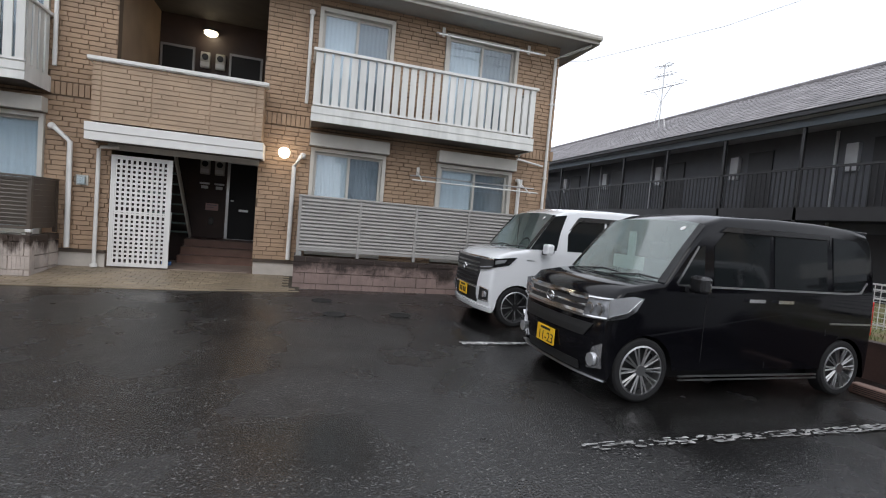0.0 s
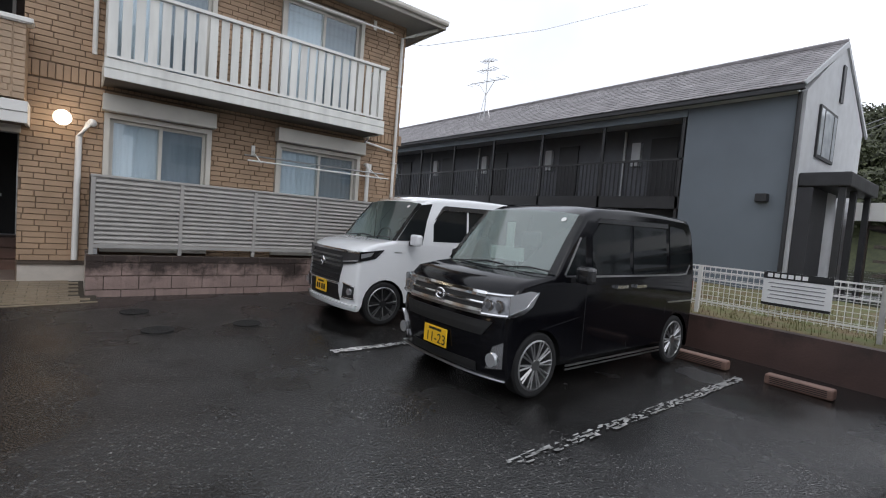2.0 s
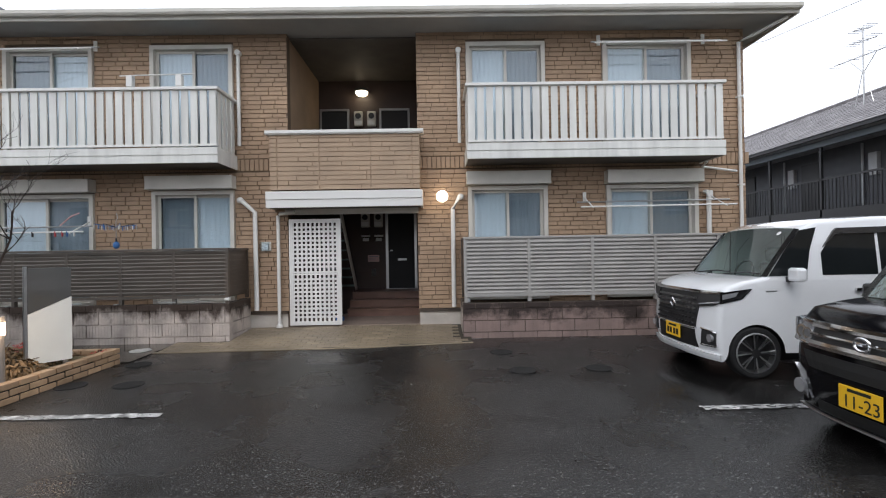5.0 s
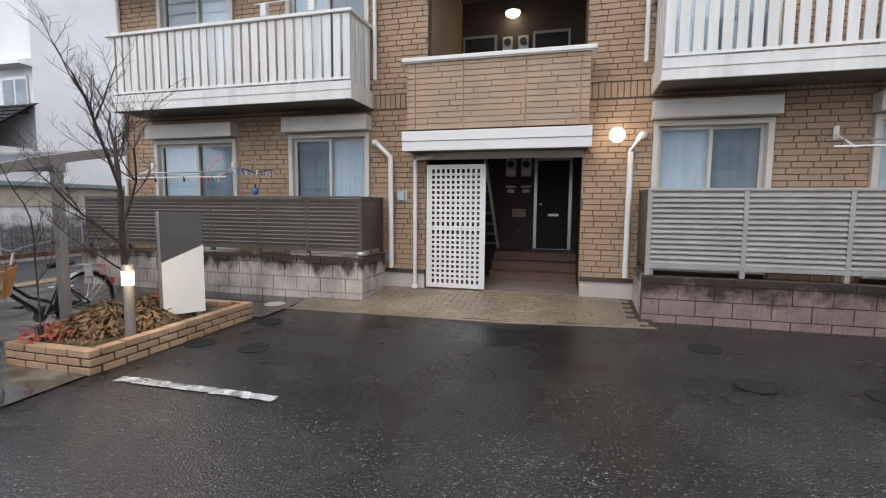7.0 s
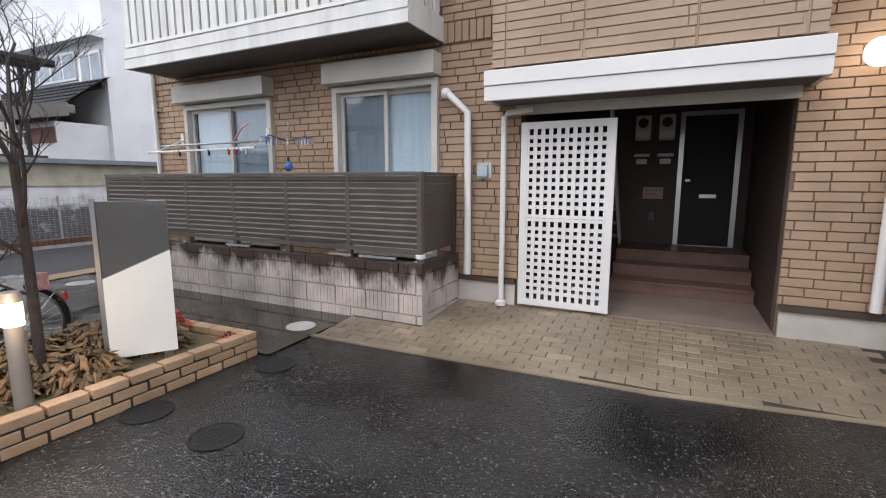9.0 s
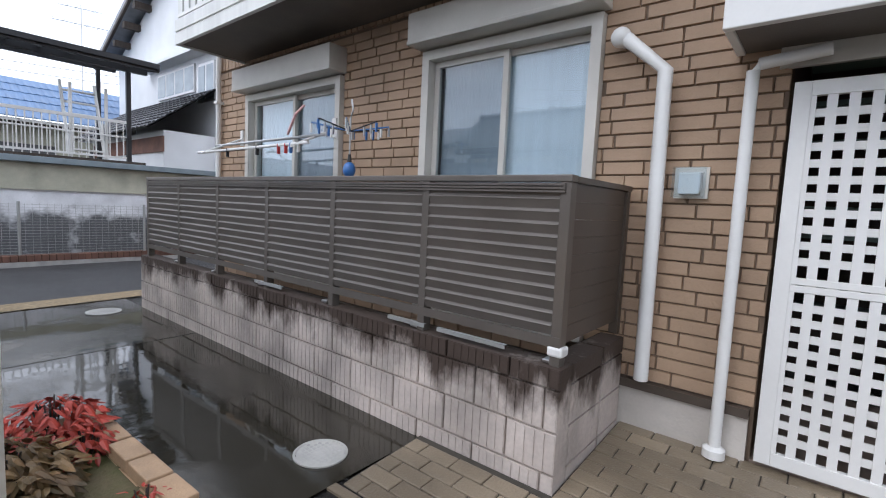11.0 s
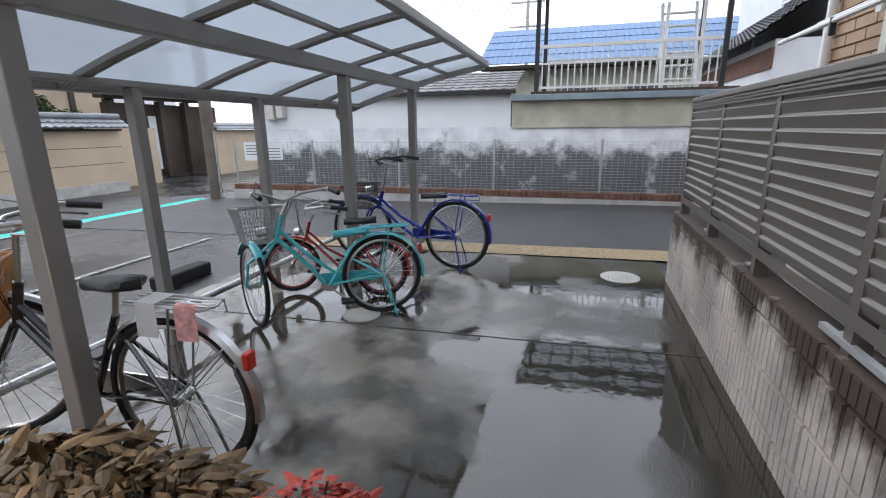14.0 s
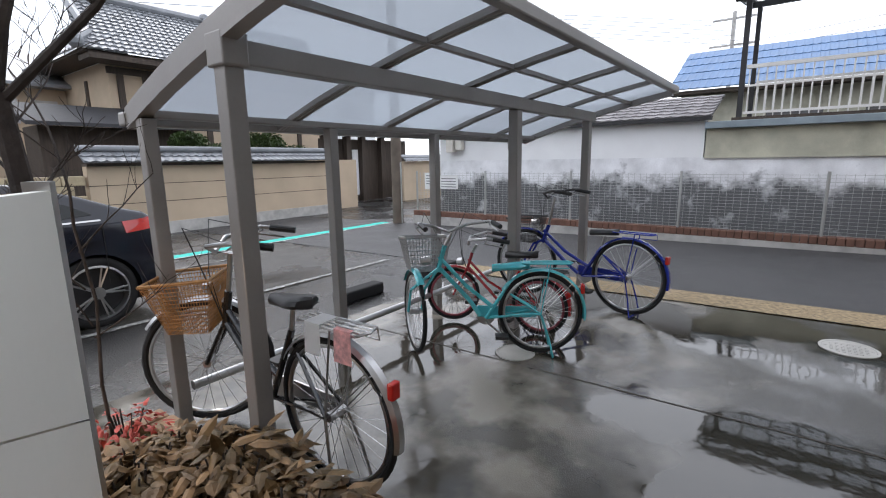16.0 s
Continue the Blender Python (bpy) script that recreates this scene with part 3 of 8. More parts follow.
def window(k, w, shutter, open_left):
    x0, x1, z0, z1 = w
    win = thing("window_%d" % k, ((x0 + x1) / 2, F, z0), "white aluminium sliding window with two panes", "window", kind="structure")
    s = 0.07
    part("window_frame", B((x0, x0 + s, F - 0.05, F + 0.12, z0, z1), (x1 - s, x1, F - 0.05, F + 0.12, z0, z1), (x0 + s, x1 - s, F - 0.05, F + 0.12, z1 - s, z1), (x0 + s, x1 - s, F - 0.06, F + 0.12, z0, z0 + s)), CREAM, win)
    mid = (x0 + x1) / 2
    for i, (a, b, y) in enumerate(((x0 + s + 0.003, mid + 0.03, F + 0.03), (mid - 0.03, x1 - s - 0.003, F + 0.065))):
        g = 0.045
        za, zb = z0 + s + 0.003, z1 - s - 0.003
        sash = part("sash", B((a, a + g, y, y + 0.03, za, zb), (b - g, b, y, y + 0.03, za, zb), (a + g, b - g, y, y + 0.03, zb - g, zb), (a + g, b - g, y, y + 0.03, za, za + g)), CREAM, win)
        glaze(part("pane", B((a + g, b - g, y + 0.012, y + 0.018, za + g, zb - g)), PANE, sash))
        bm = bmesh.new()
        n = 28
        front = [(a + 0.03 + (b - a - 0.06) * j / n, F + 0.112 + 0.0025 * math.sin(j * 1.7)) for j in range(n + 1)]
        prism(bm, front + [(x, y_ + 0.004) for x, y_ in reversed(front)], za, zb, "z")
        part("curtain", bm, CURTAIN if (i == 0) == open_left else SHEER, win, "pale drawn curtain")
    if shutter:
        part("shutter_box", B((x0 - 0.03, x1 + 0.03, F - 0.2, F + 0.012, z1 + 0.02, z1 + 0.25), (x0 - 0.035, x1 + 0.035, F - 0.205, F - 0.001, z1 + 0.015, z1 + 0.045), bev=0.006), CREAM, win, "cream roller-shutter box")
    return win


for k, w in enumerate(WINS):
    window(k + 1, w, k < 4, k in (0, 1, 4, 5, 6, 3))

# eaves and roof
EX0, EX1, EY = -8.0, 7.42, 8.58
for nm, bx in (("front", (EX0, EX1, EY + 0.03, F + 0.18, 5.472, 5.50)), ("west", (EX0, X0, F + 0.18, 18, 5.472, 5.50)), ("east", (X1, EX1, F + 0.18, 18, 5.472, 5.5))):
    structure("ceiling_eaves_" + nm, B(bx), SOFFIT, "grey eaves soffit")
for nm, bx in (("front", (EX0 - 0.03, EX1 + 0.03, EY, EY + 0.029, 5.44, 5.56)), ("east", (EX1, EX1 + 0.03, EY + 0.03, 18.3, 5.44, 5.56)), ("west", (EX0 - 0.03, EX0, EY + 0.03, 18.3, 5.44, 5.56))):
    structure("eaves_fascia_" + nm, B(bx, bev=0.004), CREAM, "cream fascia along the eaves")
structure("eaves_gutter", prism(bmesh.new(), [(EY - 0.001, 5.585), (EY - 0.09, 5.585), (EY - 0.09, 5.53), (EY - 0.07, 5.50), (EY - 0.02, 5.495), (EY - 0.001, 5.51)], EX0 - 0.03, EX1 + 0.03, "x"), CREAM, "cream rain gutter along the eaves")
bm = bmesh.new()
a = [bm.verts.new(p) for p in ((EX0 - 0.05, EY - 0.02, 5.587), (EX1 + 0.05, EY - 0.02, 5.587), (EX1 + 0.05, 18.3, 5.587), (EX0 - 0.05, 18.3, 5.587), (EX0 + 4.6, 13.4, 7.3), (EX1 - 4.6, 13.4, 7.3))]
for q in ((0, 1, 5, 4), (1, 2, 5), (2, 3, 4, 5), (3, 0, 4), (3, 2, 1, 0)):
    bm.faces.new([a[i] for i in q])
structure("roof", bm, SLATE, "low dark slate hip roof")


# ---- balconies ----
def balcony(x0, x1, label):
    y0, z0, z1, zr = 8.45, 3.02, 3.27, 4.27
    b = thing("balcony", ((x0 + x1) / 2, F, z0), label, "balcony", "balconies of the apartment house")
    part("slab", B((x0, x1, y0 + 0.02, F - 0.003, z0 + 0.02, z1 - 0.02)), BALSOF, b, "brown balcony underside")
    part("front_fascia", prism(bmesh.new(), [(y0 + 0.019, z0), (y0 - 0.02, z0), (y0 - 0.02, z0 + 0.11), (y0 - 0.005, z0 + 0.11), (y0 - 0.005, z0 + 0.135), (y0 - 0.02, z0 + 0.135), (y0 - 0.02, z1), (y0 + 0.019, z1)], x0 - 0.02, x1 + 0.02, "x"), WHITEDIRT, b, "white grooved slab edge streaked by rain")
    for xa in (x0 - 0.02, x1 + 0.001):
        part("side_fascia", B((xa, xa + 0.019, y0 + 0.02, F - 0.004, z0, z1)), WHITEDIRT, b)
    part("handrail", B((x0 - 0.04, x1 + 0.04, y0 - 0.035, y0 + 0.045, zr - 0.05, zr), (x0 - 0.04, x0 + 0.04, y0 + 0.046, F - 0.003, zr - 0.05, zr), (x1 - 0.04, x1 + 0.04, y0 + 0.046, F - 0.003, zr - 0.05, zr), bev=0.008), WHITE, b)
    part("bottom_rail", B((x0, x1, y0, y0 + 0.03, z1 + 0.03, z1 + 0.065)), WHITE, b)
    me = mesh_of(B((-0.055, 0.055, 0, 0.022, z1 + 0.066, zr - 0.051)), "slat", WHITEDIRT)
    n = int((x1 - x0 - 0.12) / 0.152)
    for i in range(n + 1):
        piece("slat", me, b, Matrix.Translation((x0 + 0.06 + (x1 - x0 - 0.12) * i / n, y0 + 0.004, 0)))
    me2 = mesh_of(B((0, 0.022, -0.055, 0.055, z1 + 0.001, zr - 0.051)), "slat", WHITEDIRT)
    for x in (x0, x1 - 0.022):
        for i in range(4):
            piece("slat", me2, b, Matrix.Translation((x, y0 + 0.12 + 0.17 * i, 0)))
    return b


balcony(1.77, 6.03, "white slatted balcony above the grey louvre fence")
balcony(-6.76, -2.36, "white slatted balcony above the bronze louvre fence")

# solid balcony over the entrance, and its canopy
sb = thing("entrance_balcony", (-0.3, F, 2.6), "brick-faced balcony front above the entrance", "balcony")
part("parapet", B((-1.63, 0.95, 8.82, 8.95, 2.6, 3.56), (-1.63, -1.5, 8.951, F - 0.003, 2.6, 3.56), (0.82, 0.95, 8.951, F - 0.003, 2.6, 3.56)), PALEBRICK, sb, "tan brick parapet")
part("coping", B((-1.7, 1.02, 8.76, 9.0, 3.561, 3.62), (-1.69, 1.01, 8.775, 8.985, 3.545, 3.5605), bev=0.008), WHITE, sb, "white coping")
part("floor_slab", B((-1.5, 0.82, 8.951, 11.5, 2.62, 2.8)), SOFFIT, sb)
can = thing("entrance_canopy", (-0.35, 8.8, 2.3), "white two-stepped canopy over the entrance", "canopy")
part("fascia", B((-1.69, 0.99, 8.74, 8.80, 2.43, 2.57), (-1.69, 0.99, 8.755, 8.80, 2.29, 2.428), (-1.69, -1.65, 8.801, F - 0.003, 2.29, 2.57), (0.95, 0.99, 8.801, F - 0.003, 2.29, 2.57), bev=0.006), WHITE, can)
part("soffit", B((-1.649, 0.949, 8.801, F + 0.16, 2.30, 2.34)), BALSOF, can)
part("lintel", B((-1.5, 0.9, F - 0.02, F + 0.012, 2.2, 2.299)), CREAM, can)

# ---- entrance recess ----
structure("floor_entrance", B((-1.45, 0.88, F + 0.0, 10.7, 0.0, 0.2)), PORCHFLOOR, "worn entrance floor")
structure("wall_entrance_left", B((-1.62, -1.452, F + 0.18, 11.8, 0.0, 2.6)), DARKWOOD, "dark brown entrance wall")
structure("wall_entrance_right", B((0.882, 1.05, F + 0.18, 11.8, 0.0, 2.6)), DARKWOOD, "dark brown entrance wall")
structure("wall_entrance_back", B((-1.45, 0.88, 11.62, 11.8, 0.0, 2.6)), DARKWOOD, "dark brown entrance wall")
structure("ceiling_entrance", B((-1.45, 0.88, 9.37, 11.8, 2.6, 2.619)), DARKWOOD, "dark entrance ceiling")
steps = thing("entrance_steps", (0.0, 10.6, 0.2), "three brown tiled entrance steps", "steps")
for i in range(3):
    part("step", B((-0.62, 0.87, 10.3 + 0.3 * i, 11.61, 0.201 + 0.15 * i, 0.35 + 0.15 * i), (-0.62, 0.87, 10.28 + 0.3 * i, 10.299 + 0.3 * i, 0.32 + 0.15 * i, 0.35 + 0.15 * i)), STEPTILE, steps)
d1 = thing("door_1", (0.4, 11.6, 0.66), "black front door with a white frame and letter slot", "door", kind="structure")
part("door_leaf", B((0.1, 0.7, 11.575, 11.615, 0.66, 2.38)), BLACKDOOR, d1)
part("door_frame", B((0.04, 0.098, 11.56, 11.615, 0.655, 2.44), (0.702, 0.76, 11.56, 11.615, 0.655, 2.44), (0.098, 0.702, 11.56, 11.615, 2.382, 2.44), (0.098, 0.702, 11.56, 11.615, 0.63, 0.658)), SATIN, d1, "pale metal door frame")
part("letter_slot", B((0.32, 0.52, 11.56, 11.574, 1.30, 1.35), bev=0.003), SATIN, d1)
part("door_handle", B((0.14, 0.2, 11.54, 11.574, 1.52, 1.55), bev=0.003), SATIN, d1)


def meter(x, y, z, name="electric_meter"):
    m = thing(name, (x, y, z), "grey electricity meter on the dark entrance wall", "meter", "entrance meters")
    part("casing", B((x - 0.1, x + 0.1, y - 0.1, y, z, z + 0.34), bev=0.02), CREAM, m)
    part("dial", disc(bmesh.new(), (x, y - 0.125, z + 0.23), 0.065, 0.024, 20, "y"), BLACKPL, m)
    part("terminal_cover", B((x - 0.085, x + 0.085, y - 0.115, y - 0.1005, z + 0.03, z + 0.12)), WHITE, m)


for x in (-0.42, -0.12):
    meter(x, 11.615, 2.08)
    meter(x - 0.1, 11.5, 4.38)
    k = thing("junction_box", (x, 11.6, 1.8), "small white junction box", "junction box")
    part("casing", B((x - 0.1, x + 0.1, 11.55, 11.618, 1.86, 1.9), (x - 0.07, x + 0.07, 11.57, 11.618, 1.76, 1.83), bev=0.006), WHITE, k)
pl = thing("name_plate", (-0.25, 11.6, 1.3), "faded pink notice plate with printed lines", "sign")
part("board", B((-0.38, -0.12, 11.59, 11.618, 1.28, 1.44)), mat("pink_plate", (0.45, 0.28, 0.25), 0.5), pl)
part("print", B((-0.35, -0.15, 11.584, 11.589, 1.39, 1.41), (-0.35, -0.2, 11.584, 11.589, 1.34, 1.355)), TEXTGREY, pl)
ext = thing("intercom", (-0.25, 11.55, 0.66), "dark wall-hung intercom bulb on the brown wall", "intercom")
part("body", B((-0.3, -0.2, 11.57, 11.618, 0.95, 1.12), bev=0.015), IRON, ext)
# stair up inside
st = thing("stair", (-1.0, 11.4, 0.2), "steep green-grey metal stair beside the entrance", "stair")
GREENTREAD = mat("green_tread", (0.12, 0.17, 0.15), 0.5)
for i in range(9):
    part("tread", B((-1.4, -0.66, 11.3 - 0.2 * i, 11.53 - 0.2 * i, 0.74 + 0.2 * i, 0.77 + 0.2 * i)), GREENTREAD, st)
bm = bmesh.new()
prism(bm, [(11.58, 0.5), (11.58, 0.72), (9.72, 2.58), (9.5, 2.58)], -0.655, -0.63, "x")
part("stringer", bm, CREAM, st, "pale painted stringer")
br = thing("broom", (-1.0, 9.6, 0.2), "long-handled blue broom leaning inside the entrance", "broom")
part("handle", T([(-0.66, 9.75, 0.26), (-0.64, 9.82, 1.2)], 0.012), WHITE, br)
part("head", B((-0.74, -0.58, 9.7, 9.78, 0.201, 0.28), bev=0.01), BLUECL, br)

# 2F recess
structure("wall_landing_left", B((-1.6, -1.432, F + 0.18, 11.8, 2.8, TOP)), BRICK, "tan brick-faced landing wall")
structure("wall_landing_right", B((0.902, 1.07, F + 0.18, 11.8, 2.8, TOP)), BRICK, "tan brick-faced landing wall")
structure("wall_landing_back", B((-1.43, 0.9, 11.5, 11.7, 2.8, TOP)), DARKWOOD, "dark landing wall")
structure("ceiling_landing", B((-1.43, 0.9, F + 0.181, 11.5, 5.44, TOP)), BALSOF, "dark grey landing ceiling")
for k, (a, b) in enumerate(((-1.36, -0.78), (0.0, 0.6))):
    d = thing("door_%d" % (k + 2), (a, 11.5, 2.8), "dark landing door in a pale frame", "door", kind="structure")
    part("door_leaf", B((a, b, 11.46, 11.498, 2.81, 4.74)), BLACKDOOR, d)
    part("door_frame", B((a - 0.045, a - 0.002, 11.45, 11.498, 2.81, 4.79), (b + 0.002, b + 0.045, 11.45, 11.498, 2.81, 4.79), (a - 0.001, b + 0.001, 11.45, 11.498, 4.742, 4.79)), ALU, d)
cl = thing("landing_lamp", (-0.42, 11.4, 5.0), "round lit lamp on the landing wall", "lamp")
part("base", disc(bmesh.new(), (-0.42, 11.33, 5.13), 0.16, 0.05), BLACKPL, cl)
part("shade", ball(bmesh.new(), (-0.42, 11.33, 5.11), 0.14, sz=0.55), LAMPCEIL, cl, "glowing opal shade", True)


def globe(x, z):
    g = thing("wall_lamp", (x, F, z), "lit round globe lamp on the brick wall", "lamp")
    part("base", disc(bmesh.new(), (x, F - 0.05, z), 0.05, 0.046, 16, "y"), WHITE, g)
    part("shade", ball(bmesh.new(), (x, F - 0.13, z), 0.105), LAMPWARM, g, "glowing opal globe", True)
    L = new("globe_light", bpy.data.lights.new("globe_light", "POINT"))
    L.data.energy, L.data.color, L.data.shadow_soft_size = 3.5, (1, 0.8, 0.55), 0.11
    L.location = (x, F - 0.26, z)


globe(1.33, 2.48)
L = new("landing_light", bpy.data.lights.new("landing_light", "POINT"))
L.data.energy, L.data.color, L.data.shadow_soft_size = 1.5, (1, 0.86, 0.6), 0.12
L.location = (-0.42, 11.1, 4.98)


# ---- lattice gate, pipes ----
lat = thing("lattice_gate", (-1.0, F - 0.03, 0.21), "white lattice screen standing open beside the entrance", "gate")
LX0, LX1, LZ0, LZ1, LY = -1.43, -0.5, 0.215, 2.12, F - 0.045
LM = (LZ0 + LZ1) / 2 - 0.02
part("frame", B((LX0, LX0 + 0.07, LY, LY + 0.035, LZ0, LZ1), (LX1 - 0.07, LX1, LY, LY + 0.035, LZ0, LZ1), (LX0 + 0.07, LX1 - 0.07, LY, LY + 0.035, LZ1 - 0.07, LZ1), (LX0 + 0.07, LX1 - 0.07, LY, LY + 0.035, LZ0, LZ0 + 0.07), bev=0.003), WHITE, lat)
part("middle_rail", B((LX0 + 0.07, LX1 - 0.07, LY + 0.001, LY + 0.034, LM - 0.035, LM - 0.002), (LX0 + 0.07, LX1 - 0.07, LY + 0.001, LY + 0.034, LM + 0.002, LM + 0.035), bev=0.003), WHITE, lat)
nx = 10
for i in range(nx + 1):
    x = LX0 + 0.07 + (LX1 - LX0 - 0.14) * i / nx
    part("upright_bar", B((x - 0.02, x + 0.02, LY + 0.005, LY + 0.018, LZ0 + 0.07, LZ1 - 0.07)), WHITE, lat)
for za, zb in ((LZ0 + 0.07, LM - 0.035), (LM + 0.035, LZ1 - 0.07)):
    for i in range(1, 11):
        z = za + (zb - za) * i / 11
        part("cross_bar", B((LX0 + 0.07, LX1 - 0.07, LY + 0.0181, LY + 0.030, z - 0.019, z + 0.019)), WHITE, lat)


def lathe_up(prof, x, y, n=18):
    """Turns (z, r) pairs about the upright through x, y."""
    bm = bmesh.new()
    rings = [[bm.verts.new((x + r * math.cos(2 * math.pi * j / n), y + r * math.sin(2 * math.pi * j / n), z)) for j in range(n)] for z, r in prof]
    for a, b in zip(rings, rings[1:]):
        for j in range(n):
            bm.faces.new((a[j], a[(j + 1) % n], b[(j + 1) % n], b[j]))
    bm.faces.new(rings[0][::-1])
    bm.faces.new(rings[-1])
    return bm


def pipe(pts, r, label, brackets=()):
    p = thing("downpipe", pts[-1], label, "pipe", "downpipes")
    part("tube", T(pts, r, 10), WHITE, p, smooth=True)
    for z in brackets:
        x, y = pts[-1][0], pts[-1][1]
        part("bracket", B((x - r - 0.012, x + r + 0.012, y - r - 0.008, F - 0.002, z, z + 0.03)), WHITE, p)
    return p


wp = "white plastic downpipe on the brick wall"
for x, s in ((-2.27, 1), (1.66, -1)):
    q = pipe([(x, F - 0.005, 2.47 + 0.0), (x, F - 0.09, 2.47), (x + 0.04 * s, F - 0.09, 2.45), (x + 0.26 * s * (1 if s > 0 else 0.55), F - 0.09, 2.25), (x + 0.27 * s * (1 if s > 0 else 0.55), F - 0.09, 0.5)], 0.04, "white air duct bent down the brick wall")
    part("cap", ball(bmesh.new(), (x, F - 0.085, 2.47), 0.058), WHITE, q, smooth=True)
    q = pipe([(x, F - 0.005, 5.1), (x, F - 0.08, 5.1), (x, F - 0.08, 3.44)], 0.032, wp)
    part("cap", disc(bmesh.new(), (x, F - 0.12, 5.1), 0.05, 0.09, 16, "y"), WHITE, q)
dp = pipe([(-1.3, F - 0.09, 2.245), (-1.575, F - 0.09, 2.215), (-1.6, F - 0.09, 2.185), (-1.602, F - 0.09, 0.19)], 0.03, wp)
part("foot", lathe_up([(0.19, 0.055), (0.235, 0.055), (0.25, 0.034)], -1.602, F - 0.09), WHITE, dp, "round white foot", True)
pipe([(X1 + 0.45, 8.7, 5.44), (X1 + 0.1, 9.05, 5.3), (X1 - 0.12, F - 0.05, 5.2), (X1 - 0.12, F - 0.05, 0.5)], 0.032, wp, (1.2, 2.6, 4.2))
pipe([(6.0, 8.9, 3.0), (6.05, F - 0.06, 2.95), (X1 - 0.2, F - 0.06, 2.86)], 0.022, wp)
q = pipe([(6.12, F - 0.005, 2.5), (6.12, F - 0.08, 2.5), (6.14, F - 0.09, 2.4), (6.14, F - 0.09, 0.6)], 0.04, "white air duct bent down the brick wall")
pipe([(X0 + 0.08, 8.75, 5.44), (X0 + 0.08, F - 0.05, 5.2), (X0 + 0.08, F - 0.05, 0.5)], 0.032, wp, (1.2, 2.6, 4.2))
mb = thing("intercom_box", (-1.85, F, 1.54), "small grey box behind a clear cover on the brick wall", "meter box")
part("back_plate", B((-1.93, -1.76, F - 0.02, F - 0.002, 1.555, 1.725)), CREAM, mb)
part("box", B((-1.9, -1.79, F - 0.075, F - 0.0201, 1.575, 1.695), bev=0.008), WHITE, mb, "grey box")
glaze(part("cover", B((-1.928, -1.762, F - 0.09, F - 0.084, 1.557, 1.723)), PANE, mb, "clear cover"))


# ---- block walls and louvre fences ----
def block_wall(name, x0, x1, ztop, m, label, side_x, core, rib):
    w = structure(name, B((x0, x1, 8.315, 8.43, 0, ztop - 0.012)), core, label)
    WM[w] = Matrix()
    rows = 3
    z0, h = 0.0, (ztop - 0.0) / 3.5
    for r in range(4):
        za, zb = r * h, min(ztop, (r + 1) * h) - 0.012
        off = 0.2 if r % 2 else 0.0
        me = {}
        x = x0 - off
        while x < x1:
            a, b = max(x0, x), min(x1, x + 0.39)
            if b - a > 0.03:
                key = round(b - a, 3)
                if key not in me:
                    bs, k_ = [(0, b - a, 0.004, 0.02, za, zb), (0, b - a, 0.13, 0.15, za, zb)], max(1, int((b - a) / 0.048))
                    bs += [((b - a) * i / k_ + 0.004, (b - a) * (i + 1) / k_ - 0.004, 0.0035 - rib, 0.0035, za + 0.004, zb - 0.004) for i in range(k_)]
                    me[key] = mesh_of(B(*bs), "block", m)
                piece("block", me[key], w, Matrix.Translation((a, 8.295, 0)))
            x += 0.402
        yy = 8.45
        while yy < F - 0.05:
            b = min(F - 0.03, yy + 0.39)
            bm = B((side_x, side_x + 0.14, yy, b - 0.012, za, zb))
            piece("block", mesh_of(bm, "block", BLOCK), w, Matrix())
            yy += 0.402
    return w


block_wall("garden_wall_1", 1.63, 7.0, 0.66, BLOCKR, "mossy dark stained concrete block wall", 1.63, MOSS, 0.002)
block_wall("garden_wall_2", -7.42, -2.13, 0.73, BLOCK, "grey concrete block wall with black water stains", -2.27, BLOCK, 0.004)


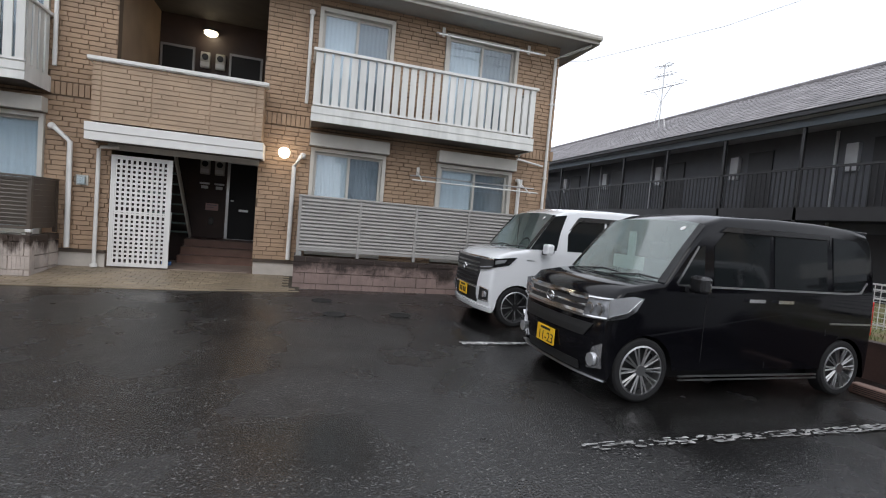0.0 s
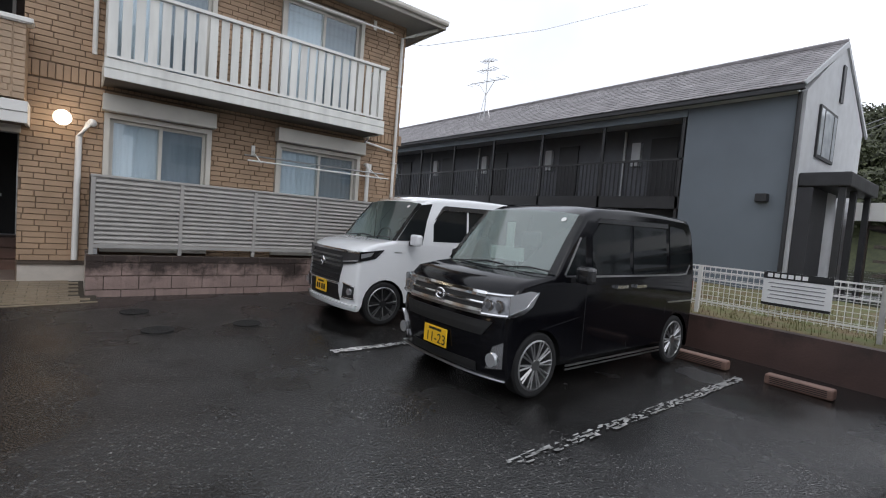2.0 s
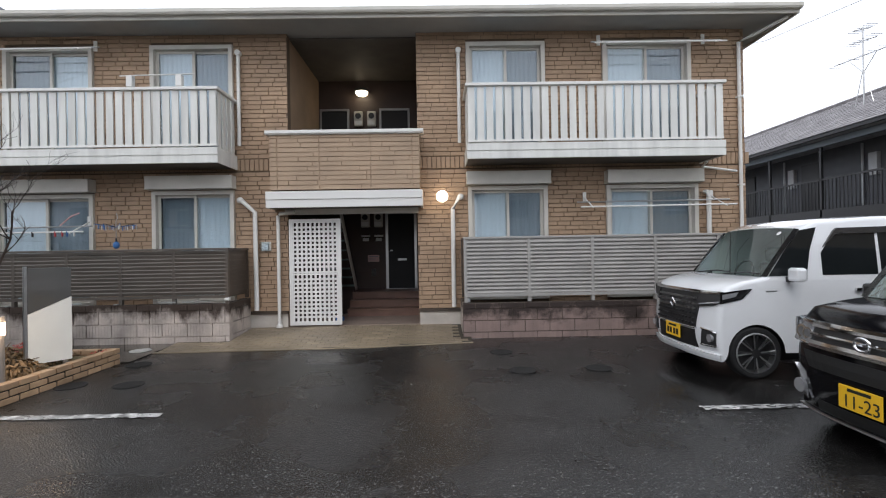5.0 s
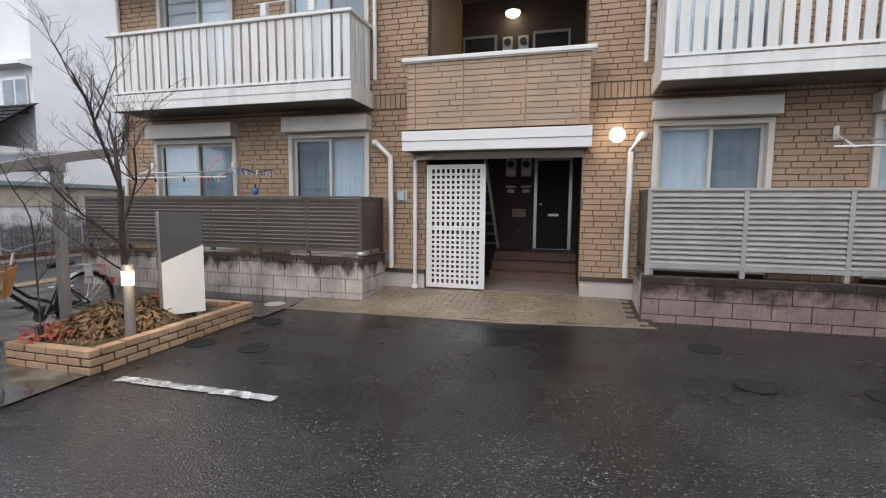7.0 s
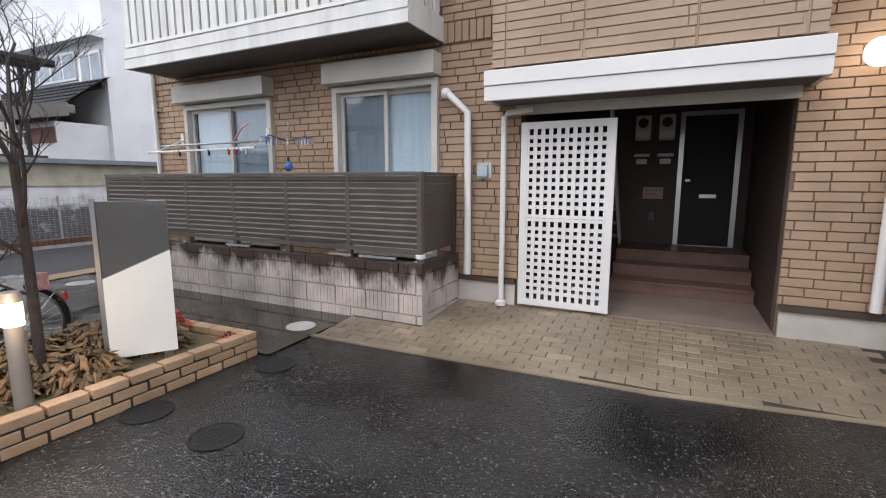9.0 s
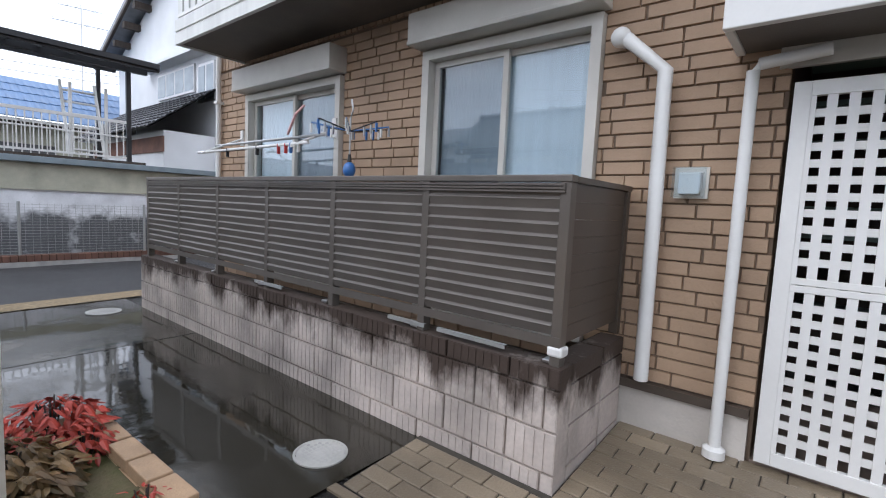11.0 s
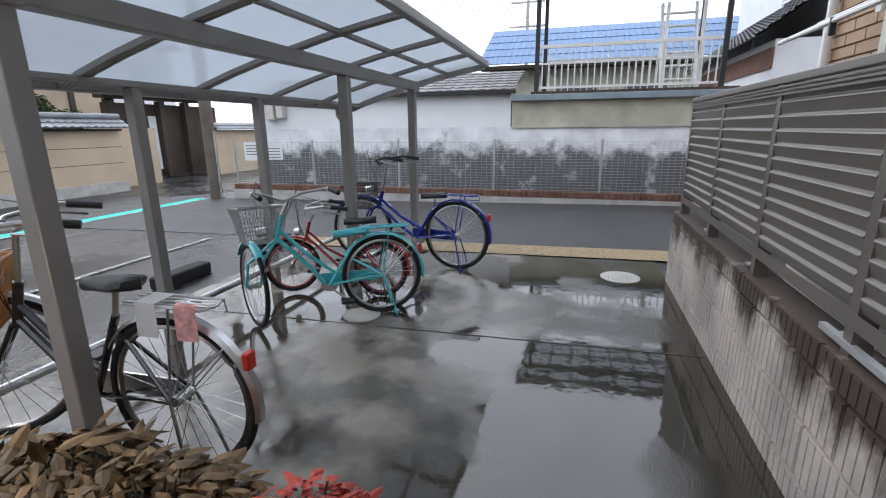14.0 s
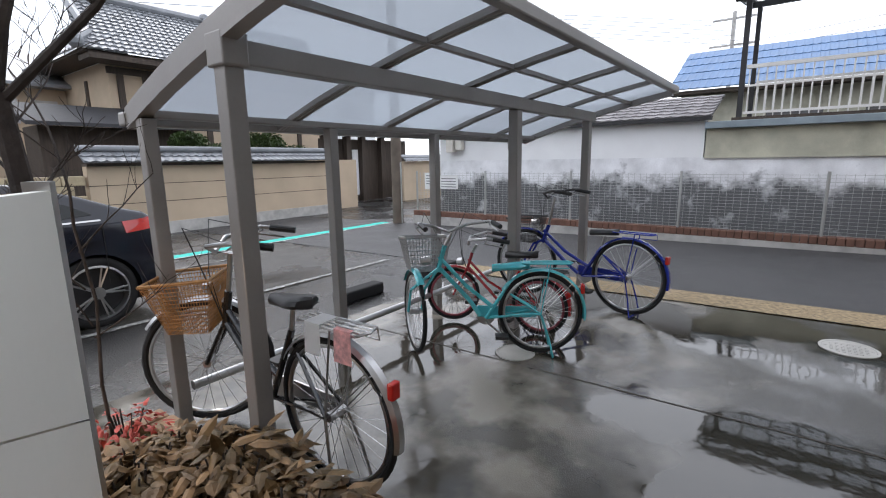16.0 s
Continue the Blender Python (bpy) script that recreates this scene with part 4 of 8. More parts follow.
def fence(x0, x1, n, z0, z1, k, m, side_x, label):
    y = 8.36
    f = thing("louvre_fence", ((x0 + x1) / 2, y, z0), label, "fence")
    step = (x1 - x0) / n
    for i in range(n + 1):
        x = x0 + step * i
        part("post", B((x - 0.025, x + 0.025, y - 0.03, y + 0.03, z0 - 0.1, z1)), m, f)
    part("top_rail", B((x0 - 0.03, x1 + 0.03, y - 0.035, y + 0.035, z1 + 0.001, z1 + 0.035), bev=0.005), m, f)
    part("bottom_rail", B((x0 - 0.025, x1 + 0.025, y - 0.034, y - 0.031, z0 - 0.01, z0 + 0.04)), m, f)
    pitch = (z1 - z0 - 0.05) / k
    bm = bmesh.new()
    prism(bm, [(y - 0.034, 0.0), (y - 0.034, 0.012), (y - 0.022, 0.02), (y - 0.002, pitch * 0.8), (y - 0.002, pitch + 0.004), (y + 0.003, pitch + 0.004), (y + 0.003, pitch * 0.8), (y - 0.02, 0.0)], 0.026, step - 0.026, "x")
    if m is LOUVREB:
        bm = bmesh.new()
        prism(bm, [(y - 0.02, 0.0), (y - 0.031, pitch * 0.70), (y - 0.034, pitch * 0.76), (y - 0.031, pitch * 0.84), (y - 0.021, pitch * 0.97), (y - 0.02, pitch + 0.002), (y - 0.004, pitch + 0.002), (y - 0.004, 0.0)][::-1], 0.026, step - 0.026, "x")
    me = mesh_of(bm, "louvre", m)
    for i in range(n):
        for j in range(k):
            piece("louvre", me, f, Matrix.Translation((x0 + step * i, 0, z0 + 0.045 + pitch * j)))
    # return to the house
    part("side_post", B((side_x - 0.025, side_x + 0.025, F - 0.1, F - 0.05, z0 - 0.08, z1)), LOUVRED, f)
    h = (z1 - z0) / 9
    for j in range(9):
        part("side_board", B((side_x - 0.012, side_x + 0.012, y + 0.031, F - 0.101, z0 + h * j, z0 + h * (j + 1) - 0.0015)), LOUVRED, f, "dark brown board")
    part("side_rail", B((side_x - 0.03, side_x + 0.03, y + 0.036, F - 0.04, z1 + 0.001, z1 + 0.03)), LOUVRED, f)
    return f


FENCE_R = fence(1.68, 6.87, 5, 0.76, 1.69, 14, LOUVRE, 1.68, "grey aluminium louvre fence on a mossy block wall")
FENCE_L = fence(-7.3, -2.18, 6, 0.82, 1.585, 12, LOUVREB, -2.18, "bronze aluminium louvre fence on a stained block wall")
for i, x in enumerate((1.72, -2.22, -3.1, -3.98, -4.86, -5.72, -6.57)):
    part("foot", B((x - 0.03, x + 0.03, 8.345, 8.40, 0.66 if i == 0 else 0.722, 0.74), bev=0.004), SATIN, FENCE_R if i == 0 else FENCE_L, "bare metal foot")

for a, b in ((-2.9, -2.45), (-3.3, -3.0), (-4.9, -4.5)):
    part("base_strip", B((a, b, 8.322, 8.328, 0.742, 0.764), (a, b, 8.329, 8.345, 0.76, 0.764)), GALV, FENCE_L, "bare pale metal strip")
for dz in (0.0, 0.016, 0.032):
    part("top_groove", B((-7.3, -2.18, 8.318, 8.325, 1.537 + dz, 1.546 + dz)), LOUVREB, FENCE_L)
part("corner_cap", B((-2.22, -2.14, 8.32, 8.40, 0.765, 0.815), bev=0.012), WHITE, FENCE_L, "pale plastic corner cap")

# ---- cycle shelter ----
cp = thing("cycle_shelter", (-6.4, 5.2, 0.03), "grey aluminium cycle shelter with a curved frosted roof", "shelter")
FP, BP = [(-4.27, 5.72), (-6.58, 5.72), (-8.14, 5.72)], [(-4.26, 4.96), (-5.39, 4.96), (-6.53, 4.96), (-8.05, 4.96)]
ARC = [(4.84, 1.665), (5.0, 1.725), (5.25, 1.805), (5.5, 1.875), (5.7, 1.925), (5.95, 1.985), (6.2, 2.035), (6.45, 2.08)]
for x, y in FP:
    part("post", B((x - 0.04, x + 0.04, y - 0.04, y + 0.04, gz(x, y), 1.81), bev=0.006), ALU, cp)
for x, y in BP:
    part("post", B((x - 0.035, x + 0.035, y - 0.035, y + 0.035, gz(x, y), 1.66), bev=0.006), ALU, cp)
RX0, RX1 = -8.47, -4.25
part("front_beam", B((RX0 + 0.2, RX1 - 0.035, 5.675, 5.765, 1.812, 1.905), bev=0.006), ALU, cp)
part("beam_cap", B((-4.325, -4.216, 5.66, 5.78, 1.80, 1.925), bev=0.008), ALU, cp)
part("back_beam", B((RX0, RX1 - 0.035, 4.925, 4.995, 1.661, 1.70), bev=0.006), ALU, cp)
part("back_gutter", B((RX0 - 0.03, RX1 + 0.04, 4.76, 4.85, 1.63, 1.70), bev=0.012), ALU, cp)
part("front_edge", B((RX0 - 0.03, RX1 + 0.03, 6.44, 6.5, 2.05, 2.115), bev=0.01), ALU, cp)
part("gutter_pipe", T([(RX0 + 0.3, 4.8, 1.63), (RX0 + 0.3, 4.8, 1.56), (-8.09, 4.9, 1.48), (-8.09, 4.9, 0.04)], 0.022, 8), ALU, cp, smooth=True)
part("floor_rail", T([(-4.3, 5.02, 0.275), (-8.0, 5.02, 0.28)], 0.026, 10), SATIN, cp, "round steel wheel rail", True)


def arch(x, w, lo, hi, name):
    bm = bmesh.new()
    prism(bm, [(y, z + lo) for y, z in ARC] + [(y, z + hi) for y, z in reversed(ARC)], x - w, x + w, "x")
    return part(name, bm, ALU, cp)


arch(RX1, 0.032, -0.05, 0.05, "end_frame")
arch(RX0, 0.032, -0.05, 0.05, "end_frame")
nb = 5
for i in range(1, nb):
    x = RX1 + (RX0 - RX1) * i / nb
    for dx in (-0.026, 0.0, 0.026):
        arch(x + dx, 0.010, -0.03, 0.0, "rib")
for yy, zz in ((5.62, 1.90), (6.05, 2.005)):
    part("purlin", B((RX0 + 0.03, RX1 - 0.03, yy - 0.02, yy + 0.02, zz - 0.03, zz - 0.004)), ALU, cp)
for i in range(nb):
    a, b = RX1 + (RX0 - RX1) * i / nb - 0.002, RX1 + (RX0 - RX1) * (i + 1) / nb + 0.002
    bm = bmesh.new()
    prism(bm, [(y, z + 0.004) for y, z in ARC] + [(y, z + 0.008) for y, z in reversed(ARC)], b, a, "x")
    part("roof_panel", bm, POLY, cp, "frosted polycarbonate roof panel")

# ---- street side ----
kb = structure("kerb_wall", B((-11.9, -11.72, 0.28, 30, -0.2, 0.17)), CONCRETE, "concrete footing under the street fence")
wf = thing("mesh_fence", (-11.8, 5, 0.28), "pale green-white wire mesh fence along the street", "fence")
for i in range(11):
    y = 0.36 + 1.88 * i
    part("post", T([(-11.8, y, 0.2), (-11.8, y, 1.2)], 0.022, 8), GALV, wf)
bm = bmesh.new()
for j in range(18):
    z = 0.3 + 0.05 * j
    box(bm, -11.803, -11.797, 0.36, 19.1, z - 0.0025, z + 0.0025)
tagged(part("line_wire", bm, GALV, wf), kind="stuff")
bm = bmesh.new()
for j in range(190):
    y = 0.36 + 0.1 * j
    box(bm, -11.809, -11.8035, y - 0.002, y + 0.002, 0.29, 1.17)
tagged(part("stay_wire", bm, GALV, wf), kind="stuff")
structure("street_wall", B((-13.0, -12.8, 0.3, 30, -0.3, 1.42)), OLDWALL, "white street wall black with mould in its lower half")
structure("street_wall_upper", B((-13.0, -12.803, 0.3, 6.15, 1.42, 2.12)), PLASTER, "white plastered upper wall")
structure("street_wall_end", B((-16, -13.0, 0.3, 0.45, -0.3, 2.12)), PLASTER, "white plastered end wall")
structure("cream_band", B((-13.0, -12.79, 6.17, 30, 1.42, 1.9), (-13.0, -12.76, 6.17, 30, 1.40, 1.435)), CREAMBAND, "cream boarded band with rust runs")
structure("gutter_ledge", B((-13.1, -12.66, 6.15, 30, 1.905, 2.02), bev=0.01), mat("blue_grey_gutter", (0.23, 0.28, 0.31), 0.4, var=0.15), "blue-grey gutter along the ledge")


def tiled(name, p0, p1, p2, p3, nu, nv, m, label, thick=0.03, kind="structure"):
    """A pitched roof from p0-p1 (eave) to p3-p2 (ridge), each row of tiles lapping the one below."""
    p0, p1, p2, p3 = map(Vector, (p0, p1, p2, p3))
    bm = bmesh.new()
    nrm = (p1 - p0).cross(p3 - p0).normalized()
    if nrm.z < 0:
        nrm = -nrm
    for j in range(nv):
        for i in range(nu):
            def P(u, v):
                return (p0.lerp(p1, u)).lerp(p3.lerp(p2, u), v)
            u0, u1, v0, v1 = i / nu, (i + 0.96) / nu, j / nv, min(1.0, (j + 1.12) / nv)
            a, b, c, d = P(u0, v0) + nrm * thick, P(u1, v0) + nrm * thick, P(u1, v1) + nrm * 0.004, P(u0, v1) + nrm * 0.004
            mid0, mid1 = P((u0 + u1) / 2, v0) + nrm * thick * 0.35, P((u0 + u1) / 2, v1) - nrm * thick * 0.2
            vs = [bm.verts.new(q) for q in (a, mid0, b, c, mid1, d, a - nrm * thick, b - nrm * thick)]
            bm.faces.new((vs[0], vs[1], vs[4], vs[5]))
            bm.faces.new((vs[1], vs[2], vs[3], vs[4]))
            bm.faces.new((vs[0], vs[6], vs[7], vs[2], vs[1]))
    base = [bm.verts.new(q - nrm * 0.012) for q in (p0, p1, p2, p3)]
    bm.faces.new(base)
    me = bpy.data.meshes.new(name)
    bm.to_mesh(me)
    bm.free()
    me.materials.append(m)
    ob = new(name, me)
    WM[ob] = Matrix()
    return tagged(ob, label, kind=kind)


tiled("shed_roof", (-12.65, 0.1, 2.12), (-12.65, 6.25, 2.12), (-14.2, 6.25, 2.62), (-14.2, 0.1, 2.62), 28, 7, SLATE, "low grey tiled roof over the street wall")
structure("shed_fascia", B((-12.74, -12.62, 0.1, 6.25, 2.05, 2.11)), DARKMETAL, "dark gutter under the low roof")
for y in (0.55,):
    mt = thing("wall_meter", (-12.8, y, 1.7), "grey meter boxes on the white wall", "meter box")
    part("casing", B((-12.79, -12.6, 0.62, 0.82, 1.62, 1.98), (-12.79, -12.62, 0.88, 1.05, 1.66, 1.96), bev=0.02), CREAM, mt)

# terrace with its rail and canopy
ter = thing("roof_terrace", (-12.9, 8.2, 2.02), "white-railed rooftop drying terrace under a dark corrugated canopy", "terrace")
TY0, TY1 = 6.62, 9.85
for y in (TY0, TY1):
    part("canopy_post", B((-12.95, -12.87, y - 0.04, y + 0.04, 2.02, 3.95)), DARKMETAL, ter)
    part("canopy_post", B((-15.0, -14.92, y - 0.04, y + 0.04, 2.02, 4.3)), DARKMETAL, ter)
part("deck", B((-15.2, -12.85, TY0 - 0.1, TY1 + 0.3, 2.021, 2.08)), OLDWOOD, ter)
part("top_rail", B((-12.93, -12.88, TY0 + 0.05, TY1 - 0.05, 2.86, 2.92)), WHITE, ter)
part("middle_rail", B((-12.925, -12.885, TY0 + 0.05, TY1 - 0.05, 2.57, 2.6)), WHITE, ter)
part("low_rail", B((-12.925, -12.885, TY0 + 0.05, TY1 - 0.05, 2.13, 2.17)), WHITE, ter)
for i in range(26):
    y = TY0 + 0.1 + (TY1 - TY0 - 0.2) * i / 25
    part("baluster", B((-12.915, -12.895, y - 0.01, y + 0.01, 2.171, 2.859)), WHITE, ter)
for i in range(22):
    y = TY0 + 0.1 + (TY1 - TY0 - 0.2) * i / 21
    part("rear_baluster", B((-15.02, -15.0, y - 0.01, y + 0.01, 2.1, 2.86)), WHITE, ter)
part("rear_rail", B((-15.03, -14.99, TY0 + 0.05, TY1 - 0.05, 2.861, 2.91)), WHITE, ter)
part("canopy_beam", B((-12.96, -12.86, TY0 - 0.2, TY1 + 0.35, 3.951, 4.06)), DARKMETAL, ter)
part("canopy_beam", B((-15.0, -14.9, TY0 - 0.2, TY1 + 0.35, 4.301, 4.4)), DARKMETAL, ter)
for i in range(9):
    y = TY0 - 0.1 + 0.47 * i
    bm = bmesh.new()
    prism(bm, [(-12.5, 3.98), (-15.2, 4.44), (-15.2, 4.5), (-12.5, 4.04)], y - 0.02, y + 0.02)
    part("rafter", bm, DARKMETAL, ter)
bm = bmesh.new()
n = 60
top = [(TY0 - 0.25 + (TY1 - TY0 + 0.65) * i / n, 0.018 * (1 if i % 2 else -1)) for i in range(n + 1)]
r0, r1 = [bm.verts.new((-12.4, y, 4.07 + d)) for y, d in top], [bm.verts.new((-15.3, y, 4.55 + d)) for y, d in top]
for i in range(n):
    bm.faces.new((r0[i], r0[i + 1], r1[i + 1], r1[i]))
part("corrugated_roof", bm, POLY, ter, "pale translucent corrugated sheet")
for x, z in ((-12.42, 4.03), (-13.4, 4.19), (-14.3, 4.34)):
    part("purlin", B((x - 0.03, x + 0.03, TY0 - 0.24, TY1 + 0.38, z - 0.05, z + 0.03)), DARKMETAL, ter)
for y in (TY0 - 0.27, TY1 + 0.4):
    part("edge_board", prism(bmesh.new(), [(-12.36, 3.98), (-15.3, 4.46), (-15.3, 4.6), (-12.36, 4.12)], y - 0.015, y + 0.015), DARKMETAL, ter)
part("front_gutter", B((-12.395, -12.34, TY0 - 0.25, TY1 + 0.38, 4.02, 4.12)), DARKMETAL, ter)
lad = thing("steel_stair", (-13.6, 9.3, 2.1), "white steel lattice stair on the terrace", "stair")
for y in (8.9, 9.5):
    part("stringer", T([(-13.2, y, 2.1), (-13.9, y, 3.7)], 0.035, 6), WHITE, lad)
    part("upright", T([(-13.1, y, 2.08), (-13.1, y, 3.55)], 0.032, 6), WHITE, lad)
for i in range(6):
    part("rung", T([(-13.25 - 0.11 * i, 8.9, 2.25 + 0.25 * i), (-13.25 - 0.11 * i, 9.5, 2.25 + 0.25 * i)], 0.024, 6), WHITE, lad)

# house with a blue roof behind
bh = thing("blue_roof_house", (-24, 9, 0), "low house with a blue metal roof", "house")
part("wall", B((-28, -22.6, 3.9, 18, 0, 3.6)), CREAMBAND, bh)
part("dark_eave", B((-22.65, -21.9, 3.6, 18.4, 3.55, 3.66)), OLDWOOD, bh)
rf = tiled("roof", (-21.8, 3.6, 3.7), (-21.8, 18.4, 3.7), (-25.3, 18.4, 5.5), (-25.3, 3.6, 5.5), 64, 5, TILEBLUE, "blue ribbed metal roof", 0.035, "")
rf.parent = bh
rf.matrix_parent_inverse = WM[bh].inverted()
for i in range(4):
    part("window", B((-22.61, -22.58, 6.5 + 2.5 * i, 8.0 + 2.5 * i, 1.6, 2.9)), ROOMDARK, bh)

# white house past the terrace
wh = thing("white_house", (-18, 15, 0), "white plastered two-storey house with dark tile eaves", "house")
WY0 = 12.4
DULLPANE = mat("dull_pane", (0.25, 0.3, 0.34), 0.1)
DARKTILE = mat("dark_glazed_tile", (0.03, 0.03, 0.033), 0.4, var=0.2, scale=3, bump=0.1, rand=0.3)
part("wall", prism(bmesh.new(), [(-22.3, 0), (-14.3, 0), (-14.3, 9.65), (-22.3, 6.27)], WY0, 20.5), PLASTER, wh)
part("roof", prism(bmesh.new(), [(-23.1, 6.08), (-13.8, 10.02), (-13.8, 10.25), (-23.1, 6.31)], WY0 - 0.55, 21), TILE, wh, "dark tiled roof")
part("verge_board", prism(bmesh.new(), [(-23.1, 5.95), (-13.8, 9.89), (-13.8, 10.015), (-23.1, 6.075)], WY0 - 0.58, WY0 - 0.5), OLDWOOD, wh)
for k in range(8):
    x = -22.1 + 1.0 * k
    z = 6.35 + 0.4225 * k
    part("purlin_end", B((x - 0.11, x + 0.11, WY0 - 0.49, WY0 - 0.002, z - 0.28, z - 0.08)), OLDWOOD, wh)
part("ledge", prism(bmesh.new(), [(WY0 - 0.001, 5.62), (WY0 - 0.4, 5.45), (WY0 - 0.4, 5.36), (WY0 - 0.001, 5.36)], -19.2, -14.2, "x"), PLASTER, wh, "white plastered ledge over the windows")
for x0, x1, z0, z1 in ((-18.4, -15.7, 4.4, 5.2), (-15.45, -14.45, 4.05, 5.1)):
    w_ = part("window", B((x0, x1, WY0 - 0.06, WY0 - 0.002, z0, z1)), SATIN, wh, "aluminium window")
    n = 4 if x1 - x0 > 2 else 2
    for k in range(n):
        a, b = x0 + (x1 - x0) * k / n + 0.05, x0 + (x1 - x0) * (k + 1) / n - 0.05
        part("pane", B((a, b, WY0 - 0.067, WY0 - 0.061, z0 + 0.07, z1 - 0.07)), DULLPANE, w_)
part("lean_to", B((-20.2, -14.5, WY0 - 1.3, WY0 - 0.003, 0, 3.05)), PLASTER, wh, "white lean-to wall")
part("lean_to_band", B((-20.25, -14.45, WY0 - 1.34, WY0 - 1.301, 2.5, 2.9)), KERBBRICK, wh, "reddish boarded band")
rf = tiled("lower_roof", (-20.9, WY0 - 1.75, 3.05), (-14.1, WY0 - 1.75, 3.05), (-14.1, WY0 - 0.01, 4.35), (-20.9, WY0 - 0.01, 4.35), 26, 9, DARKTILE, "dark glazed tile lean-to roof", 0.05, "")
rf.parent = wh
rf.matrix_parent_inverse = WM[wh].inverted()
part("lower_roof_end", prism(bmesh.new(), [(WY0 - 1.7, 3.0), (WY0 - 0.02, 3.0), (WY0 - 0.02, 4.27)], -20.6, -20.5, "x"), PLASTER, wh, "white gable of the lean-to")

# beige wall with tile cap, gate, tile-roofed house over the street
WY = -3.9
bw = thing("beige_garden_wall", (-10, WY, -0.1), "beige plastered garden wall with a grey tile cap", "wall")
part("panel", B((-12.75, -6.6, WY - 0.25, WY, -0.2, 1.42)), BEIGEWALL, bw)
part("foot", B((-12.77, -6.6, WY, WY + 0.03, -0.2, 0.16)), CONCRETE, bw)
part("ledge", B((-12.8, -6.6, WY - 0.3, WY + 0.05, 1.421, 1.48)), OLDWOOD, bw)
for z in (0.62, 1.02):
    part("groove", B((-12.75, -6.6, WY + 0.0005, WY + 0.004, z, z + 0.014)), OLDWOOD, bw)
tiled("wall_cap_tiles", (-12.9, WY + 0.25, 1.5), (-6.5, WY + 0.25, 1.5), (-6.5, WY - 0.12, 1.72), (-12.9, WY - 0.12, 1.72), 34, 2, TILE, "grey tile cap of the garden wall", 0.045)
structure("wall_cap_ridge", T([(-12.9, WY - 0.12, 1.78), (-6.5, WY - 0.12, 1.78)], 0.07, 10), TILE, "round ridge tiles")
sw = thing("stone_block_wall", (-3, WY, -0.1), "ochre split-stone block wall", "wall")
me = mesh_of(B((0, 0.385, 0, 0.2, 0, 0.185), bev=0.012), "stone", STONEWALL)
for r in range(7):
    for i in range(13):
        piece("stone", me, sw, Matrix.Translation((-6.55 + 0.4 * i + (0.2 if r % 2 else 0), WY - 0.2, -0.15 + 0.2 * r)))
gt = thing("old_gate", (-15, -6.5, -0.1), "dark timber gatehouse with a tile roof", "gate")
part("panel", B((-19.6, -14.8, -6.9, -6.8, -0.15, 2.3)), OLDWOOD, gt)
for x in (-17.9, -16.8, -16.0, -14.9):
    part("post", B((x - 0.11, x + 0.11, -6.78, -6.55, -0.15, 2.4)), OLDWOOD, gt)
part("door_gap", B((-16.65, -16.35, -6.79, -6.75, 0.1, 1.9)), PLASTER, gt, "pale gap in the gate")
part("beam", B((-18.5, -14.5, -6.75, -6.4, 2.41, 2.65)), OLDWOOD, gt)
tiled("gate_roof", (-19.9, -5.9, 2.55), (-14.2, -5.9, 2.55), (-14.2, -7.0, 3.1), (-19.9, -7.0, 3.1), 28, 5, TILE, "tile roof of the gatehouse", 0.045)
w3 = structure("garden_wall_3", B((-26, -17.3, -5.1, -4.9, -0.2, 1.42), (-14.7, -12.7, -5.0, -4.8, -0.2, 1.5)), BEIGEWALL, "beige garden wall past the gate")
tiled("wall_cap_tiles", (-26, -4.7, 1.44), (-17.2, -4.7, 1.44), (-17.2, -5.05, 1.68), (-26, -5.05, 1.68), 40, 2, TILE, "grey tile cap of the garden wall", 0.045)
hs = thing("tile_roof_house", (-13, -11, 0), "old house with beige walls and a grey tiled gabled roof", "house")
part("wall", B((-17.5, -9.3, -14, -9.9, 0, 4.6)), BEIGEWALL, hs)
part("gable", prism(bmesh.new(), [(-14.5, 4.6), (-9.4, 4.6), (-11.7, 6.3), (-12.2, 6.3)], -9.9, -9.3, "x"), PLASTER, hs, "white plastered gable")
part("timber", B((-17.5, -9.25, -9.9, -9.84, 4.25, 4.45), (-12.4, -12.2, -9.9, -9.83, 0, 4.25), (-10.4, -10.25, -9.9, -9.83, 0, 4.25), (-9.3, -9.25, -11.9, -11.7, 0, 4.2)), OLDWOOD, hs)
part("soffit", B((-18.2, -8.4, -15, -8.9, 4.62, 4.7)), OLDWOOD, hs)
rf_ = [tiled("roof", (-18.3, -8.7, 4.7), (-8.3, -8.7, 4.7), (-9.0, -11.95, 6.9), (-18.3, -11.95, 6.9), 46, 14, TILE, "grey tiled roof", 0.06, ""),
       tiled("roof", (-8.3, -8.7, 4.7), (-8.3, -15.2, 4.7), (-9.2, -13.5, 5.3), (-9.2, -10.4, 5.3), 24, 4, TILE, "grey tiled skirt roof", 0.06, "")]
for r in rf_:
    r.parent = hs
    r.matrix_parent_inverse = WM[hs].inverted()
for pts in ([(-18.3, -11.95, 7.0), (-8.9, -11.95, 7.0)], [(-9.0, -11.9, 6.95), (-8.8, -9.6, 5.3), (-8.2, -8.7, 4.85)], [(-13.6, -11.9, 7.05), (-13.4, -8.9, 4.95)]):
    part("ridge", T(pts, 0.14, 8), TILE, hs, "round ridge tiles")
    for p in (pts[0], pts[-1]):
        part("ridge_end", ball(bmesh.new(), p, 0.22, u=10, v=6), TILE, hs)
